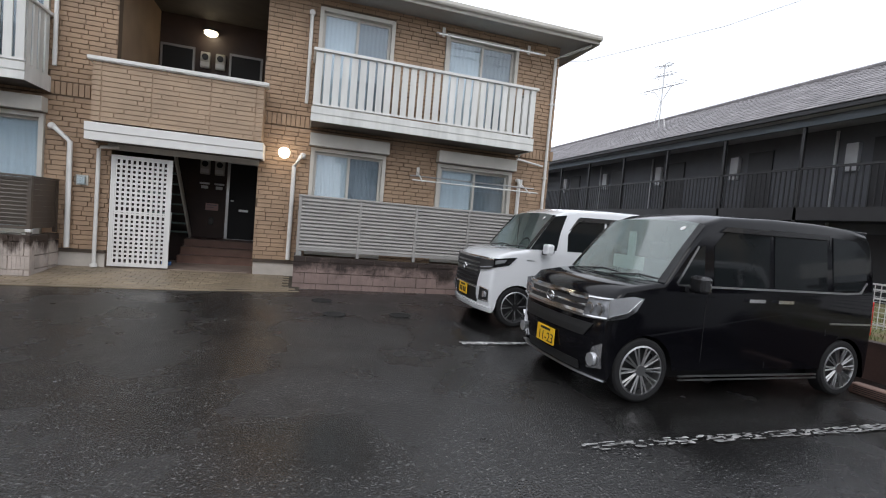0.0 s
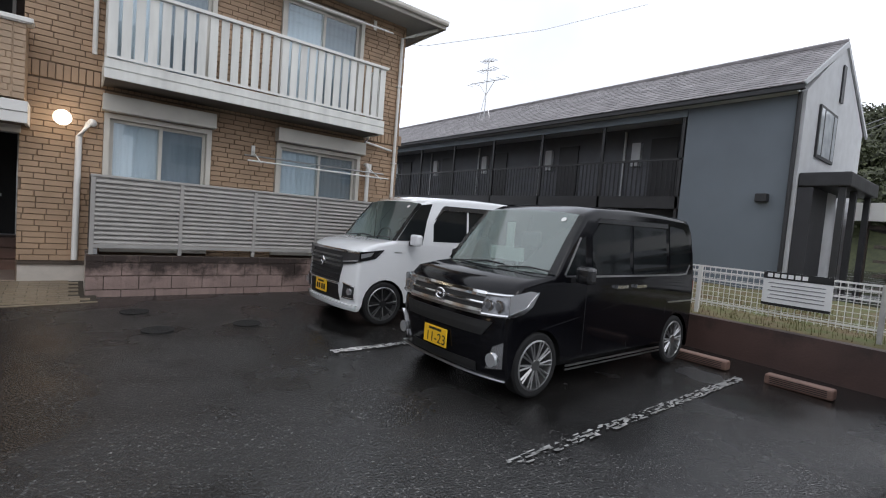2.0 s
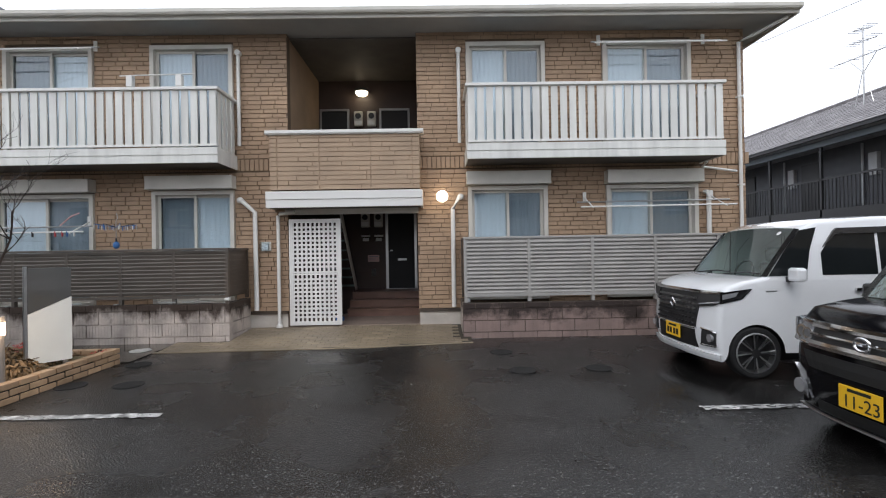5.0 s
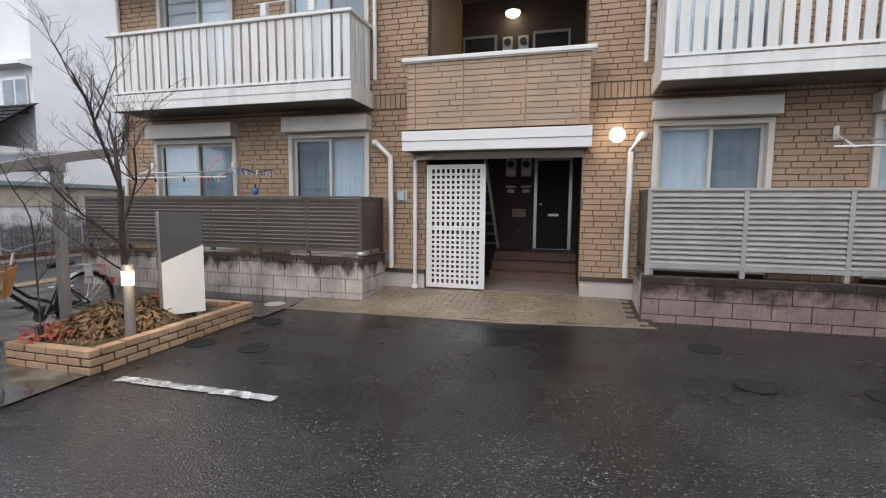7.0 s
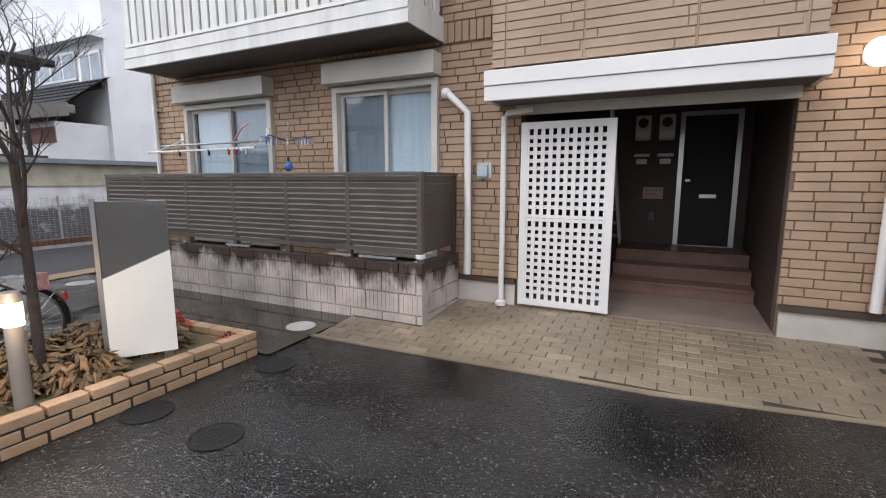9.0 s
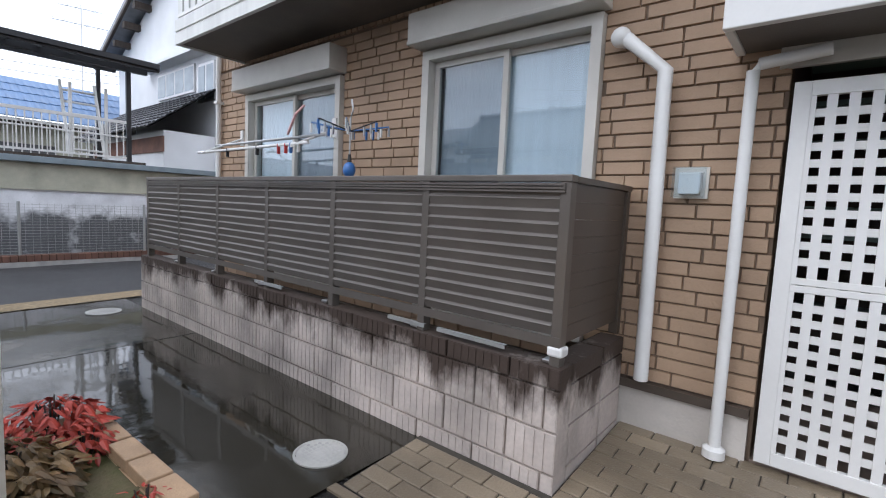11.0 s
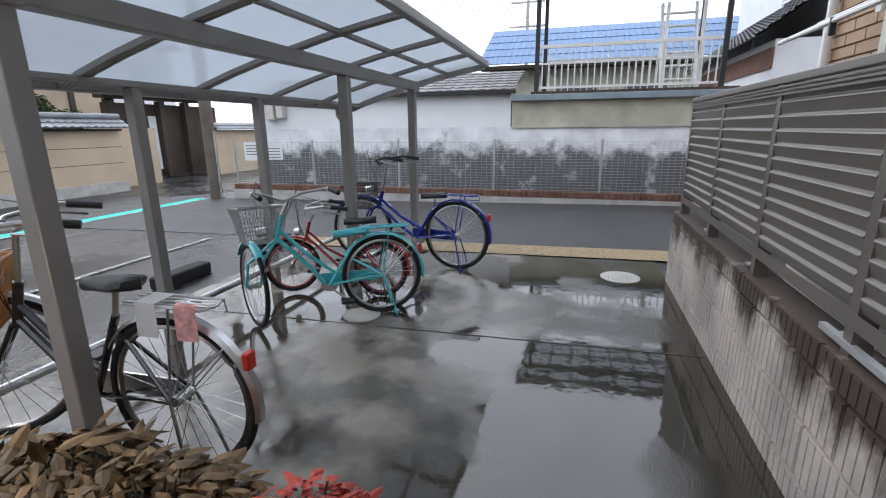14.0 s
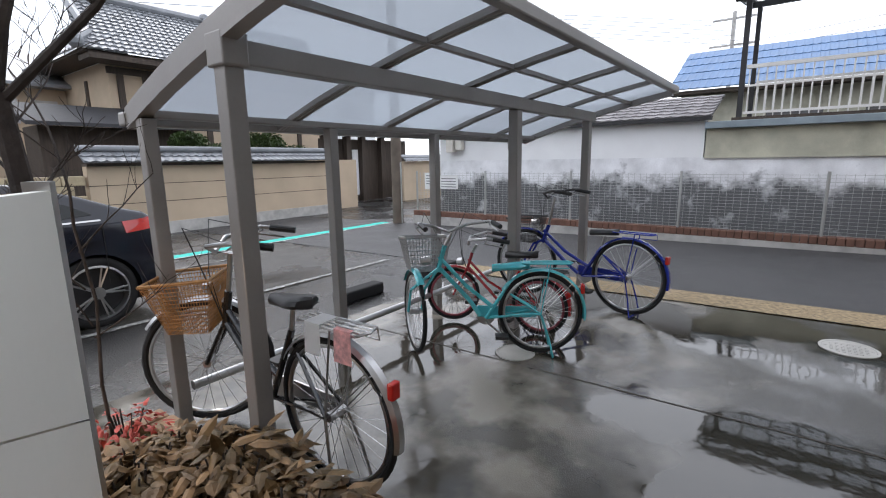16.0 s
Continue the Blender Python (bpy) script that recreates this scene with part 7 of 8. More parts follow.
# ---- bicycles ----
def bicycle(x, y, turn, lean, label, paint, r, wb, rimm, basket=None, saddle_h=0.8, rack=SATIN, fender=None, steer=0.0, bars=SATIN, head=(0.36, 0.54), rise=0.0, seat=None):
    """A step-through bicycle on its stand; x, y is where its rear wheel touches the ground and turn is the way it faces."""
    b = thing("bicycle", Matrix.Translation((x, y, gz(x, y) + 0.012)) @ Matrix.Rotation(radians(turn), 4, "Z") @ Matrix.Rotation(radians(lean), 4, "X"), label, "bicycle", "bicycles in the shelter")
    k = r / 0.335
    fender = fender or paint

    def circle(rad, c, n=40, a0=0.0, a1=2 * math.pi, close=True):
        m = n if close else n + 1
        return [(c[0] + rad * math.cos(a0 + (a1 - a0) * i / n), c[1], c[2] + rad * math.sin(a0 + (a1 - a0) * i / n)) for i in range(m)]

    def wheel_at(hub, turned):
        w = part("wheel", T(circle(r - 0.018, (0, 0, 0)), 0.018 * max(k, 0.8), 8, True), RUBBER, b, "black tyre", True, True)
        w.matrix_basis = Matrix.Translation(hub) @ Matrix.Rotation(radians(turned), 4, "Z")
        WM[w] = WM[b] @ w.matrix_basis
        part("rim", T(circle(r - 0.042, (0, 0, 0)), 0.011, 6, True), rimm, w, "metal rim", True, True)
        bm = bmesh.new()
        for i in range(28):
            a = 2 * math.pi * i / 28
            o = 0.35 * (1 if i % 2 else -1)
            tube(bm, [(0.022 * math.cos(a + o * 3), 0.025 * (1 if i % 4 < 2 else -1), 0.022 * math.sin(a + o * 3)), ((r - 0.045) * math.cos(a), 0, (r - 0.045) * math.sin(a))], 0.0016, 3)
        tagged(part("spokes", bm, SATIN, w, "thin steel spokes", local=True), kind="stuff")
        bm = bmesh.new()
        disc(bm, (0, -0.045, 0), 0.022, 0.09, 10, "y")
        part("hub", bm, SATIN, w, local=True)
        return w
    R, Fh = Vector((0, 0, r)), Vector((wb, 0, r))
    wheel_at(R, 0)
    fw = wheel_at(Fh, steer)
    bb = Vector((0.43 * k, 0, 0.27 * k + 0.01))
    st = Vector((0.25 * k, 0, saddle_h - 0.12))
    h0, h1 = Vector((wb - 0.20 * k, 0, r + head[0] * k)), Vector((wb - 0.25 * k, 0, r + head[1] * k))
    t = 0.016 * k
    turned = Matrix.Rotation(radians(steer), 4, "Z")
    part("main_tube", T([h0, h0.lerp(bb, 0.5) + Vector((-0.05, 0, -0.05)) * k, bb + Vector((0.04, 0, 0.02))], t * 1.15, 8), paint, b, smooth=True, local=True)
    part("upper_tube", T([h0 + Vector((0, 0, 0.09 * k)), (h0 + bb) / 2 + Vector((-0.03, 0, 0.06)) * k, bb.lerp(st, 0.33)], t, 8), paint, b, smooth=True, local=True)
    part("seat_tube", T([bb, st], t, 8), paint, b, smooth=True, local=True)
    part("head_tube", T([h0 - Vector((-0.01, 0, 0.03)), h1], t * 1.2, 8), paint, b, smooth=True, local=True)
    for s in (-1, 1):
        part("chain_stay", T([bb, (0.1 * k, s * 0.05, r + 0.0), (0, s * 0.055, r)], t * 0.6, 6), paint, b, local=True)
        part("seat_stay", T([st - Vector((0, 0, 0.06)), (0, s * 0.055, r)], t * 0.55, 6), paint, b, local=True)
        part("fork_blade", T([h0, Fh + turned @ Vector((-0.1 * k, s * 0.05, 0.2 * k)), Fh + turned @ Vector((0, s * 0.05, 0))], t * 0.75, 6), paint, b, local=True)
        part("fender_stay", T([(0, s * 0.06, r), (-0.72 * r, s * 0.03, r + 0.72 * r)], 0.003, 4), SATIN, b, local=True)
        part("rack_stay", T([(0, s * 0.06, r), (-0.06, s * 0.06, r + r + 0.06)], 0.005, 4), rack, b, local=True)
    part("seat_post", T([st, st + Vector((-0.02, 0, 0.1))], 0.012, 8), SATIN, b, local=True)
    # saddle
    bm = bmesh.new()
    g = []
    for i in range(9):
        u = i / 8
        w = (0.09 * (1 - u) ** 1.2 + 0.026) * (0.0, 0.62, 0.9)[i] if i < 3 else 0.09 * (1 - u) ** 1.2 + 0.026
        ring = []
        for j in range(10):
            a = 2 * math.pi * j / 10
            ring.append(bm.verts.new((st.x - 0.15 + 0.27 * u, w * math.cos(a), saddle_h + 0.03 * math.sin(a) * (1 if math.sin(a) > 0 else 0.9) + 0.02 * (1 - u) * 1.2)))
        g.append(ring)
    for p, q in zip(g, g[1:]):
        for j in range(10):
            bm.faces.new((p[j], p[(j + 1) % 10], q[(j + 1) % 10], q[j]))
    bm.faces.new(g[0][::-1])
    bm.faces.new(g[-1])
    part("saddle", bm, seat or BLACKPL, b, "padded saddle", True, True)
    # handlebar swept back
    top = h1 + Vector((-0.03, 0, 0.1)) * k + Vector((-0.02, 0, rise))
    rot = Matrix.Rotation(radians(steer), 4, "Z")

    def hb(v):
        return top + rot @ Vector(v)
    part("stem", T([h1, top], 0.012, 8), SATIN, b, local=True)
    part("handlebar", T([hb(v) for v in ((-0.22, -0.26, 0.06), (-0.08, -0.26, 0.08), (0.06, -0.13, 0.05), (0.07, 0, 0.0), (0.06, 0.13, 0.05), (-0.08, 0.26, 0.08), (-0.22, 0.26, 0.06))], 0.011, 8), bars, b, smooth=True, local=True)
    for s in (-1, 1):
        part("grip", T([hb((-0.26, s * 0.26, 0.055)), hb((-0.13, s * 0.26, 0.075))], 0.017, 8), BLACKPL, b, local=True)
        part("brake_lever", T([hb((-0.1, s * 0.25, 0.07)), hb((-0.06, s * 0.27, 0.045)), hb((-0.2, s * 0.27, 0.02))], 0.006, 5), SATIN, b, local=True)
        part("brake_cable", T([hb((-0.08, s * 0.24, 0.07)), hb((0.14, s * 0.16, 0.14)), hb((0.12, s * 0.03, -0.1)), h0 + Vector((0.02, 0, 0))], 0.003, 4), BLACKPL, b, local=True)
    # mudguards
    for c, a0, a1, nm in ((R, 0.55, 3.3, "rear_mudguard"), (Fh, 0.6, 2.3, "front_mudguard")):
        bm = bmesh.new()
        rows = []
        for i in range(22):
            a = a0 + (a1 - a0) * i / 21
            d = Vector((math.cos(a), 0, math.sin(a)))
            rows.append([bm.verts.new(c + (turned if c is Fh else Matrix()) @ (d * (r + 0.018 + h) + Vector((0, w, 0)))) for w, h in ((-0.028, -0.014), (-0.015, 0.002), (0.015, 0.002), (0.028, -0.014))])
        for p, q in zip(rows, rows[1:]):
            for j in range(3):
                bm.faces.new((p[j], p[j + 1], q[j + 1], q[j]))
        part(nm, bm, fender, b, smooth=True, local=True)
    # rack
    zr = 2 * r + 0.06
    part("rack_frame", T([(0.14, -0.055, zr), (-0.2, -0.06, zr), (-0.22, 0, zr), (-0.2, 0.06, zr), (0.14, 0.055, zr)], 0.006, 6), rack, b, local=True)
    for i in range(3):
        part("rack_bar", T([(0.16, -0.03 + 0.03 * i, zr), (-0.21, -0.03 + 0.03 * i, zr)], 0.004, 5), rack, b, local=True)
    part("rack_hoop", T([(-0.2, -0.06, zr), (-0.21, -0.06, zr - 0.05), (0.1, -0.06, zr - 0.05)], 0.004, 5), rack, b, local=True)
    # drive
    part("chain_guard", B((0.02, 0.5 * k, -0.062, -0.05, r - 0.06 * k, r + 0.035 * k), bev=0.004), fender, b, local=True)
    part("chainring", disc(bmesh.new(), (bb.x, -0.07, bb.z), 0.075 * k, 0.008, 20, "y"), SATIN, b, local=True)
    for s, a in ((-1, 0.7), (1, 0.7 + math.pi)):
        e = bb + Vector((math.cos(a), 0, math.sin(a))) * 0.16 * k + Vector((0, s * 0.09, 0))
        part("crank", T([bb + Vector((0, s * 0.08, 0)), e], 0.009, 6), SATIN, b, local=True)
        part("pedal", B((e.x - 0.045, e.x + 0.045, e.y + min(0, s * 0.09), e.y + max(0, s * 0.09), e.z - 0.012, e.z + 0.012), bev=0.004), BLACKPL, b, local=True)
    for s in (-1, 1):
        part("stand_leg", T([(0, s * 0.06, r), (-0.05, s * 0.09, 0.16 * k), (-0.08, s * 0.11, 0.012)], 0.007, 6), rack, b, local=True)
    part("stand_foot", T([(-0.08, -0.11, 0.01), (-0.08, 0.11, 0.01)], 0.007, 6), rack, b, local=True)
    part("rear_reflector", B((-0.87 * (r + 0.03) - 0.02, -0.87 * (r + 0.03) + 0.01, -0.025, 0.025, r + 0.5 * r - 0.01, r + 0.5 * r + 0.06), bev=0.008), REDLENS, b, "red reflector", local=True)
    part("front_lamp", T([(wb - 0.13 * k, 0.0, r + 0.42 * k), (wb - 0.06 * k, 0.0, r + 0.41 * k)], 0.032, 10), SATIN, b, local=True)
    if basket:
        bx, bz = wb - 0.11 * k, r + (head[0] - 0.03) * k
        bk = None
        bm = bmesh.new()
        lo = [rot @ Vector(v) for v in ((0.0, -0.12, 0), (0.19, -0.11, 0), (0.19, 0.11, 0), (0.0, 0.12, 0))]
        hi = [rot @ Vector(v) for v in ((-0.04, -0.165, 0.25), (0.26, -0.155, 0.23), (0.26, 0.155, 0.23), (-0.04, 0.165, 0.25))]
        if basket is WICKER:
            hi = [Vector((v.x * 1.05, v.y * 1.05, v.z * 1.1)) for v in hi]
        o = Vector((bx, 0, bz))
        for i in range(4):
            a0, a1, b0, b1 = lo[i], lo[(i + 1) % 4], hi[i], hi[(i + 1) % 4]
            nu, nw = (20, 13) if basket is WICKER else (14, 8)
            for j in range(nu + 1):
                u = j / nu
                tube(bm, [o + a0.lerp(a1, u), o + b0.lerp(b1, u)], 0.0022 if basket is WICKER else 0.0022, 4)
            for j in range(nw + 1):
                v = j / nw
                tube(bm, [o + a0.lerp(b0, v), o + a1.lerp(b1, v)], 0.0024 if basket is WICKER else 0.0022, 4)
        for j in range(7):
            u = j / 6
            tube(bm, [o + lo[0].lerp(lo[1], u), o + lo[3].lerp(lo[2], u)], 0.004, 4)
        bk = tagged(part("basket", bm, basket, b, local=True), kind="stuff")
        part("basket_rim", T([o + v for v in hi], 0.009, 6, True), basket, bk, local=True)
    return b


b1 = bicycle(-4.415, 6.045, -88, 0, "black city bicycle with amber wicker basket and paper labels", BLACKP, 0.34, 0.98, SATIN, WICKER, 0.78, SATIN, SATIN, steer=42, rise=0.1, head=(0.25, 0.42))
for (y0, m, lb) in ((-0.03, PAPER, "white paper label"), (0.05, REDTAG, "faded red and white label")):
    bm = bmesh.new()
    x = -0.02 if m is PAPER else -0.19
    q = [bm.verts.new(v) for v in ((x, y0 - 0.035 + 0.04, 0.762), (x + 0.09, y0 - 0.035 + 0.04, 0.762), (x + 0.09, 0.075, 0.758), (x, 0.075, 0.758), (x + 0.085, 0.085, 0.63), (x - 0.01, 0.085, 0.63))]
    bm.faces.new(q[:4])
    bm.faces.new((q[3], q[2], q[4], q[5]))
    bmesh.ops.solidify(bm, geom=bm.faces, thickness=0.003)
    part("paper_label", bm, m, b1, lb, local=True)
bicycle(-6.20, 6.14, -58, 3, "turquoise child's bicycle with a pale rim and wire basket", TURQ, 0.30, 0.90, SATIN, SATIN, 0.62, TURQ, TURQ, steer=-68, seat=TURQ)
bicycle(-6.52, 5.98, -84, 3, "small dark red child's bicycle with pink wheels", REDP, 0.235, 0.78, PINKR, None, 0.62, BLACKPL, REDP, steer=25)
bicycle(-7.40, 6.40, -97, 2, "deep blue city bicycle with a black wire basket", BLUEP, 0.335, 1.06, SATIN, BLACKPL, 0.70, BLUEP, BLUEP, steer=8, bars=BLACKPL, head=(0.25, 0.40), rise=0.16)

# ---- planter ----
PC = [(-3.12, 5.06), (-3.06, 7.10), (-4.2, 7.06), (-4.12, 5.06)]
plt = thing("brick_planter", (-3.7, 6.1, 0.05), "raised planting bed edged with three courses of ochre brick", "planter")
bm = bmesh.new()
ins = [(-3.22, 5.16), (-3.16, 7.0), (-4.1, 6.96), (-4.02, 5.16)]
prism(bm, ins, -0.05, 0.20, "z")
part("soil", bm, SOIL, plt, "dark damp soil")
bm = bmesh.new()
prism(bm, [(-3.134, 5.075), (-3.075, 7.085), (-4.185, 7.045), (-4.108, 5.075)], -0.05, 0.195, "z")
part("mortar", bm, PAVEBED, plt, "dark mortar")
BR = (0.225, 0.105, 0.062)
me = mesh_of(B((-BR[0] / 2, BR[0] / 2, -BR[1] / 2, BR[1] / 2, 0, BR[2]), bev=0.007), "brick", EDGEBRICK)
rnd = random.Random(3)
for i in range(4):
    a, b = Vector(PC[i]), Vector(PC[(i + 1) % 4])
    d = (b - a).normalized()
    ang = math.atan2(d.y, d.x)
    inn = Vector((-d.y, d.x)) * 0.055
    for c in range(3):
        # alternate sides run through at the corners, course by course
        cut = 0.0 if (i + c) % 2 else 0.113
        run = (b - a).length - 2 * cut
        n = max(1, round(run / 0.236))
        for j in range(n):
            p = a + d * (cut + run * (j + 0.5) / n) + inn
            piece("brick", me, plt, Matrix.Translation((p.x, p.y, gz(p.x, p.y) + 0.074 * c + rnd.uniform(0, 0.002))) @ Matrix.Rotation(ang + rnd.uniform(-0.01, 0.01), 4, "Z") @ Matrix.Diagonal(((run / n - 0.016) / BR[0], 1, 1, 1)))

# name panel
SIGNDARK = mat("glossy_grey_face", (0.1, 0.1, 0.098), 0.12, var=0.05, bump=0, coat=0.5)
sg = thing("name_sign", (-3.51, 6.5, 0.2), "ivory name panel with a slanted glossy grey upper face", "sign")
SA, SB = Vector((-3.545, 6.18)), Vector((-3.295, 6.55))
sd = (SB - SA).normalized()
sn = Vector((sd.y, -sd.x))


def upright(poly, thick, off=0.0):
    """A sheet standing along the panel's line, drawn in (length, height)."""
    bm = bmesh.new()
    a = [bm.verts.new((*(SA + sd * u + sn * (off + thick / 2)), z)) for u, z in poly]
    b = [bm.verts.new((*(SA + sd * u + sn * (off - thick / 2)), z)) for u, z in poly]
    n = len(poly)
    bm.faces.new(a)
    bm.faces.new(b[::-1])
    for i in range(n):
        bm.faces.new((a[i], a[(i + 1) % n], b[(i + 1) % n], b[i]))
    return bm


part("panel", upright([(0.03, 0.27), (0.45, 0.27), (0.45, 1.03), (0.03, 0.85)], 0.05), SIGNW, sg, "ivory lower panel")
part("backing", upright([(0.03, 0.855), (0.45, 1.035), (0.45, 1.39), (0.03, 1.39)], 0.03, -0.01), SIGNW, sg, "ivory backing")
part("face_sheet", upright([(0.03, 0.855), (0.45, 1.035), (0.45, 1.39), (0.03, 1.39)], 0.012, 0.012), SIGNDARK, sg, "glossy dark grey face")
part("edge_post", upright([(0.0, 0.15), (0.028, 0.15), (0.028, 1.41), (0.0, 1.41)], 0.05), SATIN, sg)
for u in (0.06, 0.36):
    part("foot", upright([(u, 0.1), (u + 0.06, 0.1), (u + 0.06, 0.269), (u, 0.269)], 0.04), SATIN, sg)

# lit bollard
bo = thing("bollard_lamp", (-3.28, 5.6, 0.2), "grey bollard lamp, lit warm white", "lamp")
part("shaft", T([(-3.29, 5.6, 0.15), (-3.29, 5.6, 0.72)], 0.045, 18), ALU, bo, smooth=True)
part("glass_head", T([(-3.29, 5.6, 0.721), (-3.29, 5.6, 0.855)], 0.052, 18), LAMPBOL, bo, "glowing head", True)
part("cap", T([(-3.29, 5.6, 0.856), (-3.29, 5.6, 0.90), (-3.29, 5.6, 0.915)], 0.055, 18, r1=0.047), ALU, bo, smooth=True)
L = new("bollard_light", bpy.data.lights.new("bollard_light", "POINT"))
L.data.energy, L.data.color, L.data.shadow_soft_size = 5, (1, 0.7, 0.42), 0.08
L.location = (-3.12, 5.5, 0.82)


# ---- bare tree ----
def tree(x, y, z, h, r0, seed, label, limbs, depth=3):
    """Bare tree: a straight stem, main limbs along given ways, then twigs that fork on."""
    rnd = random.Random(seed)
    t = thing("tree", (x, y, z), label, "tree")
    trunk, twigs = bmesh.new(), bmesh.new()
    top = Vector((x + 0.02, y - 0.01, z + h))
    tube(trunk, [(x, y, z - 0.05), (x + 0.015, y, z + h * 0.35), (x - 0.01, y + 0.01, z + h * 0.7), top], r0, 9, r1=r0 * 0.75)

    def grow(bm, p, d, length, r, lv):
        n = 5
        pts, q, dd = [p], p.copy(), d.copy()
        for i in range(n):
            dd = (dd + Vector((rnd.gauss(0, 0.13), rnd.gauss(0, 0.13), 0.05))).normalized()
            q = q + dd * length / n
            pts.append(q.copy())
        tube(bm, pts, r, 7 if bm is trunk else 4, r1=r * 0.5)
        if lv == 0:
            return
        for k in range(2, n + 1):
            for _ in range(rnd.choice((1, 1, 2))):
                side = Vector((rnd.gauss(0, 1), rnd.gauss(0, 1), rnd.uniform(-0.1, 0.6))).normalized()
                nd = (dd * 0.7 + side * 0.75).normalized()
                grow(twigs, pts[k], nd, length * rnd.uniform(0.35, 0.6), max(0.0016, r * (0.85 - 0.09 * k) * 0.8), lv - 1)
    for (d, s_, f, rr) in limbs:
        start = Vector((x, y, z)).lerp(top, s_)
        grow(trunk, start, Vector(d).normalized(), f, r0 * rr, depth)
    part("trunk", trunk, BARK, t, smooth=True)
    tagged(part("twig", twigs, BARK, t, "thin bare twigs", True), kind="stuff")
    return t


tree(-3.59, 5.82, 0.15, 1.48, 0.034, 12, "bare dark-barked tree in the brick planter",
     [((-0.6, 0.6, 1.0), 0.98, 0.9, 0.42), ((0.2, -0.4, 1), 1.0, 1.1, 0.5), ((-0.1, 0.1, 1), 1.0, 0.9, 0.5), ((0.5, 0.1, 0.8), 0.75, 0.9, 0.42), ((-0.2, -0.6, 0.8), 0.62, 0.8, 0.4), ((0.3, -0.8, 0.5), 0.45, 0.6, 0.3)])
tree(-3.87, 5.2, 0.15, 1.05, 0.008, 5, "thin bare sapling in the brick planter", [((0.1, 0.1, 1), 1.0, 0.7, 0.8), ((-0.5, 0.4, 0.6), 0.9, 0.45, 0.5), ((0.5, -0.3, 0.7), 0.75, 0.45, 0.5), ((-0.4, 0.5, 0.4), 0.55, 0.4, 0.45), ((0.3, 0.4, 0.6), 0.6, 0.4, 0.45)], 1)


def leafbed(name, centres, m, label, leaf, seed, droop=0.5, stems=0):
    """A low shrub: stems with pointed, folded leaves."""
    rnd = random.Random(seed)
    s = thing(name, centres[0][:3], label, "shrub")
    bm, st = bmesh.new(), bmesh.new()
    for cx, cy, cz, r, n in centres:
        for i in range(n):
            a, q = rnd.uniform(0, 6.283), r * math.sqrt(rnd.random())
            h = rnd.uniform(0.04, 1.0) ** 0.7 * r * 1.05
            o = Vector((cx + q * math.cos(a), cy + q * math.sin(a), cz + h * (1 - 0.5 * (q / r) ** 2)))
            d = Vector((math.cos(a + rnd.gauss(0, 0.8)), math.sin(a + rnd.gauss(0, 0.8)), rnd.gauss(-0.25 * droop * 2, 0.35))).normalized()
            w = d.cross(Vector((rnd.gauss(0, 0.3), rnd.gauss(0, 0.3), 1))).normalized()
            up = w.cross(d)
            L_, W_ = leaf * rnd.uniform(0.6, 1.3), leaf * rnd.uniform(0.15, 0.24)
            sag = up * L_
            spine = [o, o + d * L_ * 0.3 + up * 0.004, o + d * L_ * 0.68 - sag * 0.07, o + d * L_ - sag * 0.24]
            mid = [bm.verts.new(p) for p in spine]
            for sd_ in (1, -1):
                e1 = bm.verts.new(spine[1] + w * W_ * sd_ - up * W_ * 0.35)
                e2 = bm.verts.new(spine[2] + w * W_ * 0.85 * sd_ - up * W_ * 0.4)
                bm.faces.new((mid[0], mid[1], e1)[::sd_])
                bm.faces.new((mid[1], mid[2], e2, e1)[::sd_])
                bm.faces.new((mid[2], mid[3], e2)[::sd_])
        for i in range(stems):
            a, q = rnd.uniform(0, 6.283), r * 0.6 * rnd.random()
            tube(st, [(cx + 0.3 * q * math.cos(a), cy + 0.3 * q * math.sin(a), cz - 0.02), (cx + q * math.cos(a), cy + q * math.sin(a), cz + r * 0.9)], 0.004, 4)
    me = bpy.data.meshes.new("leaves")
    bm.to_mesh(me)
    bm.free()
    me.materials.append(m)
    ob = new("leaves", me)
    ob.parent = s
    ob.matrix_parent_inverse = WM[s].inverted()
    tagged(ob, kind="stuff")
    if stems:
        tagged(part("stem", st, BARK, s), kind="stuff")
    return s


leafbed("withered_shrub", [(-3.95, 6.35, 0.18, 0.28, 684), (-4.0, 5.95, 0.18, 0.27, 684), (-3.75, 5.75, 0.18, 0.27, 648), (-3.7, 6.6, 0.18, 0.24, 432), (-3.5, 6.0, 0.18, 0.22, 360), (-3.95, 5.6, 0.18, 0.2, 288)], LEAFBROWN, "withered brown and olive large-leaved shrub", 0.092, 21, stems=14)
leafbed("withered_shrub", [(-3.75, 5.4, 0.18, 0.2, 120), (-3.45, 5.45, 0.18, 0.16, 90)], LEAFBROWN, "thin withered ground cover", 0.06, 22)
leafbed("red_nandina", [(-4.02, 6.82, 0.26, 0.19, 260), (-3.85, 6.9, 0.2, 0.14, 120)], LEAFRED, "orange-red leaved nandina at the planter's end", 0.075, 31, stems=10)
leafbed("red_nandina", [(-3.9, 5.25, 0.22, 0.17, 160)], LEAFRED, "red leaved nandina by the shelter post", 0.05, 32, stems=8)
leafbed("red_nandina", [(-3.2, 6.95, 0.2, 0.1, 60)], LEAFRED, "small red leaved nandina at the planter's corner", 0.05, 33, stems=4)
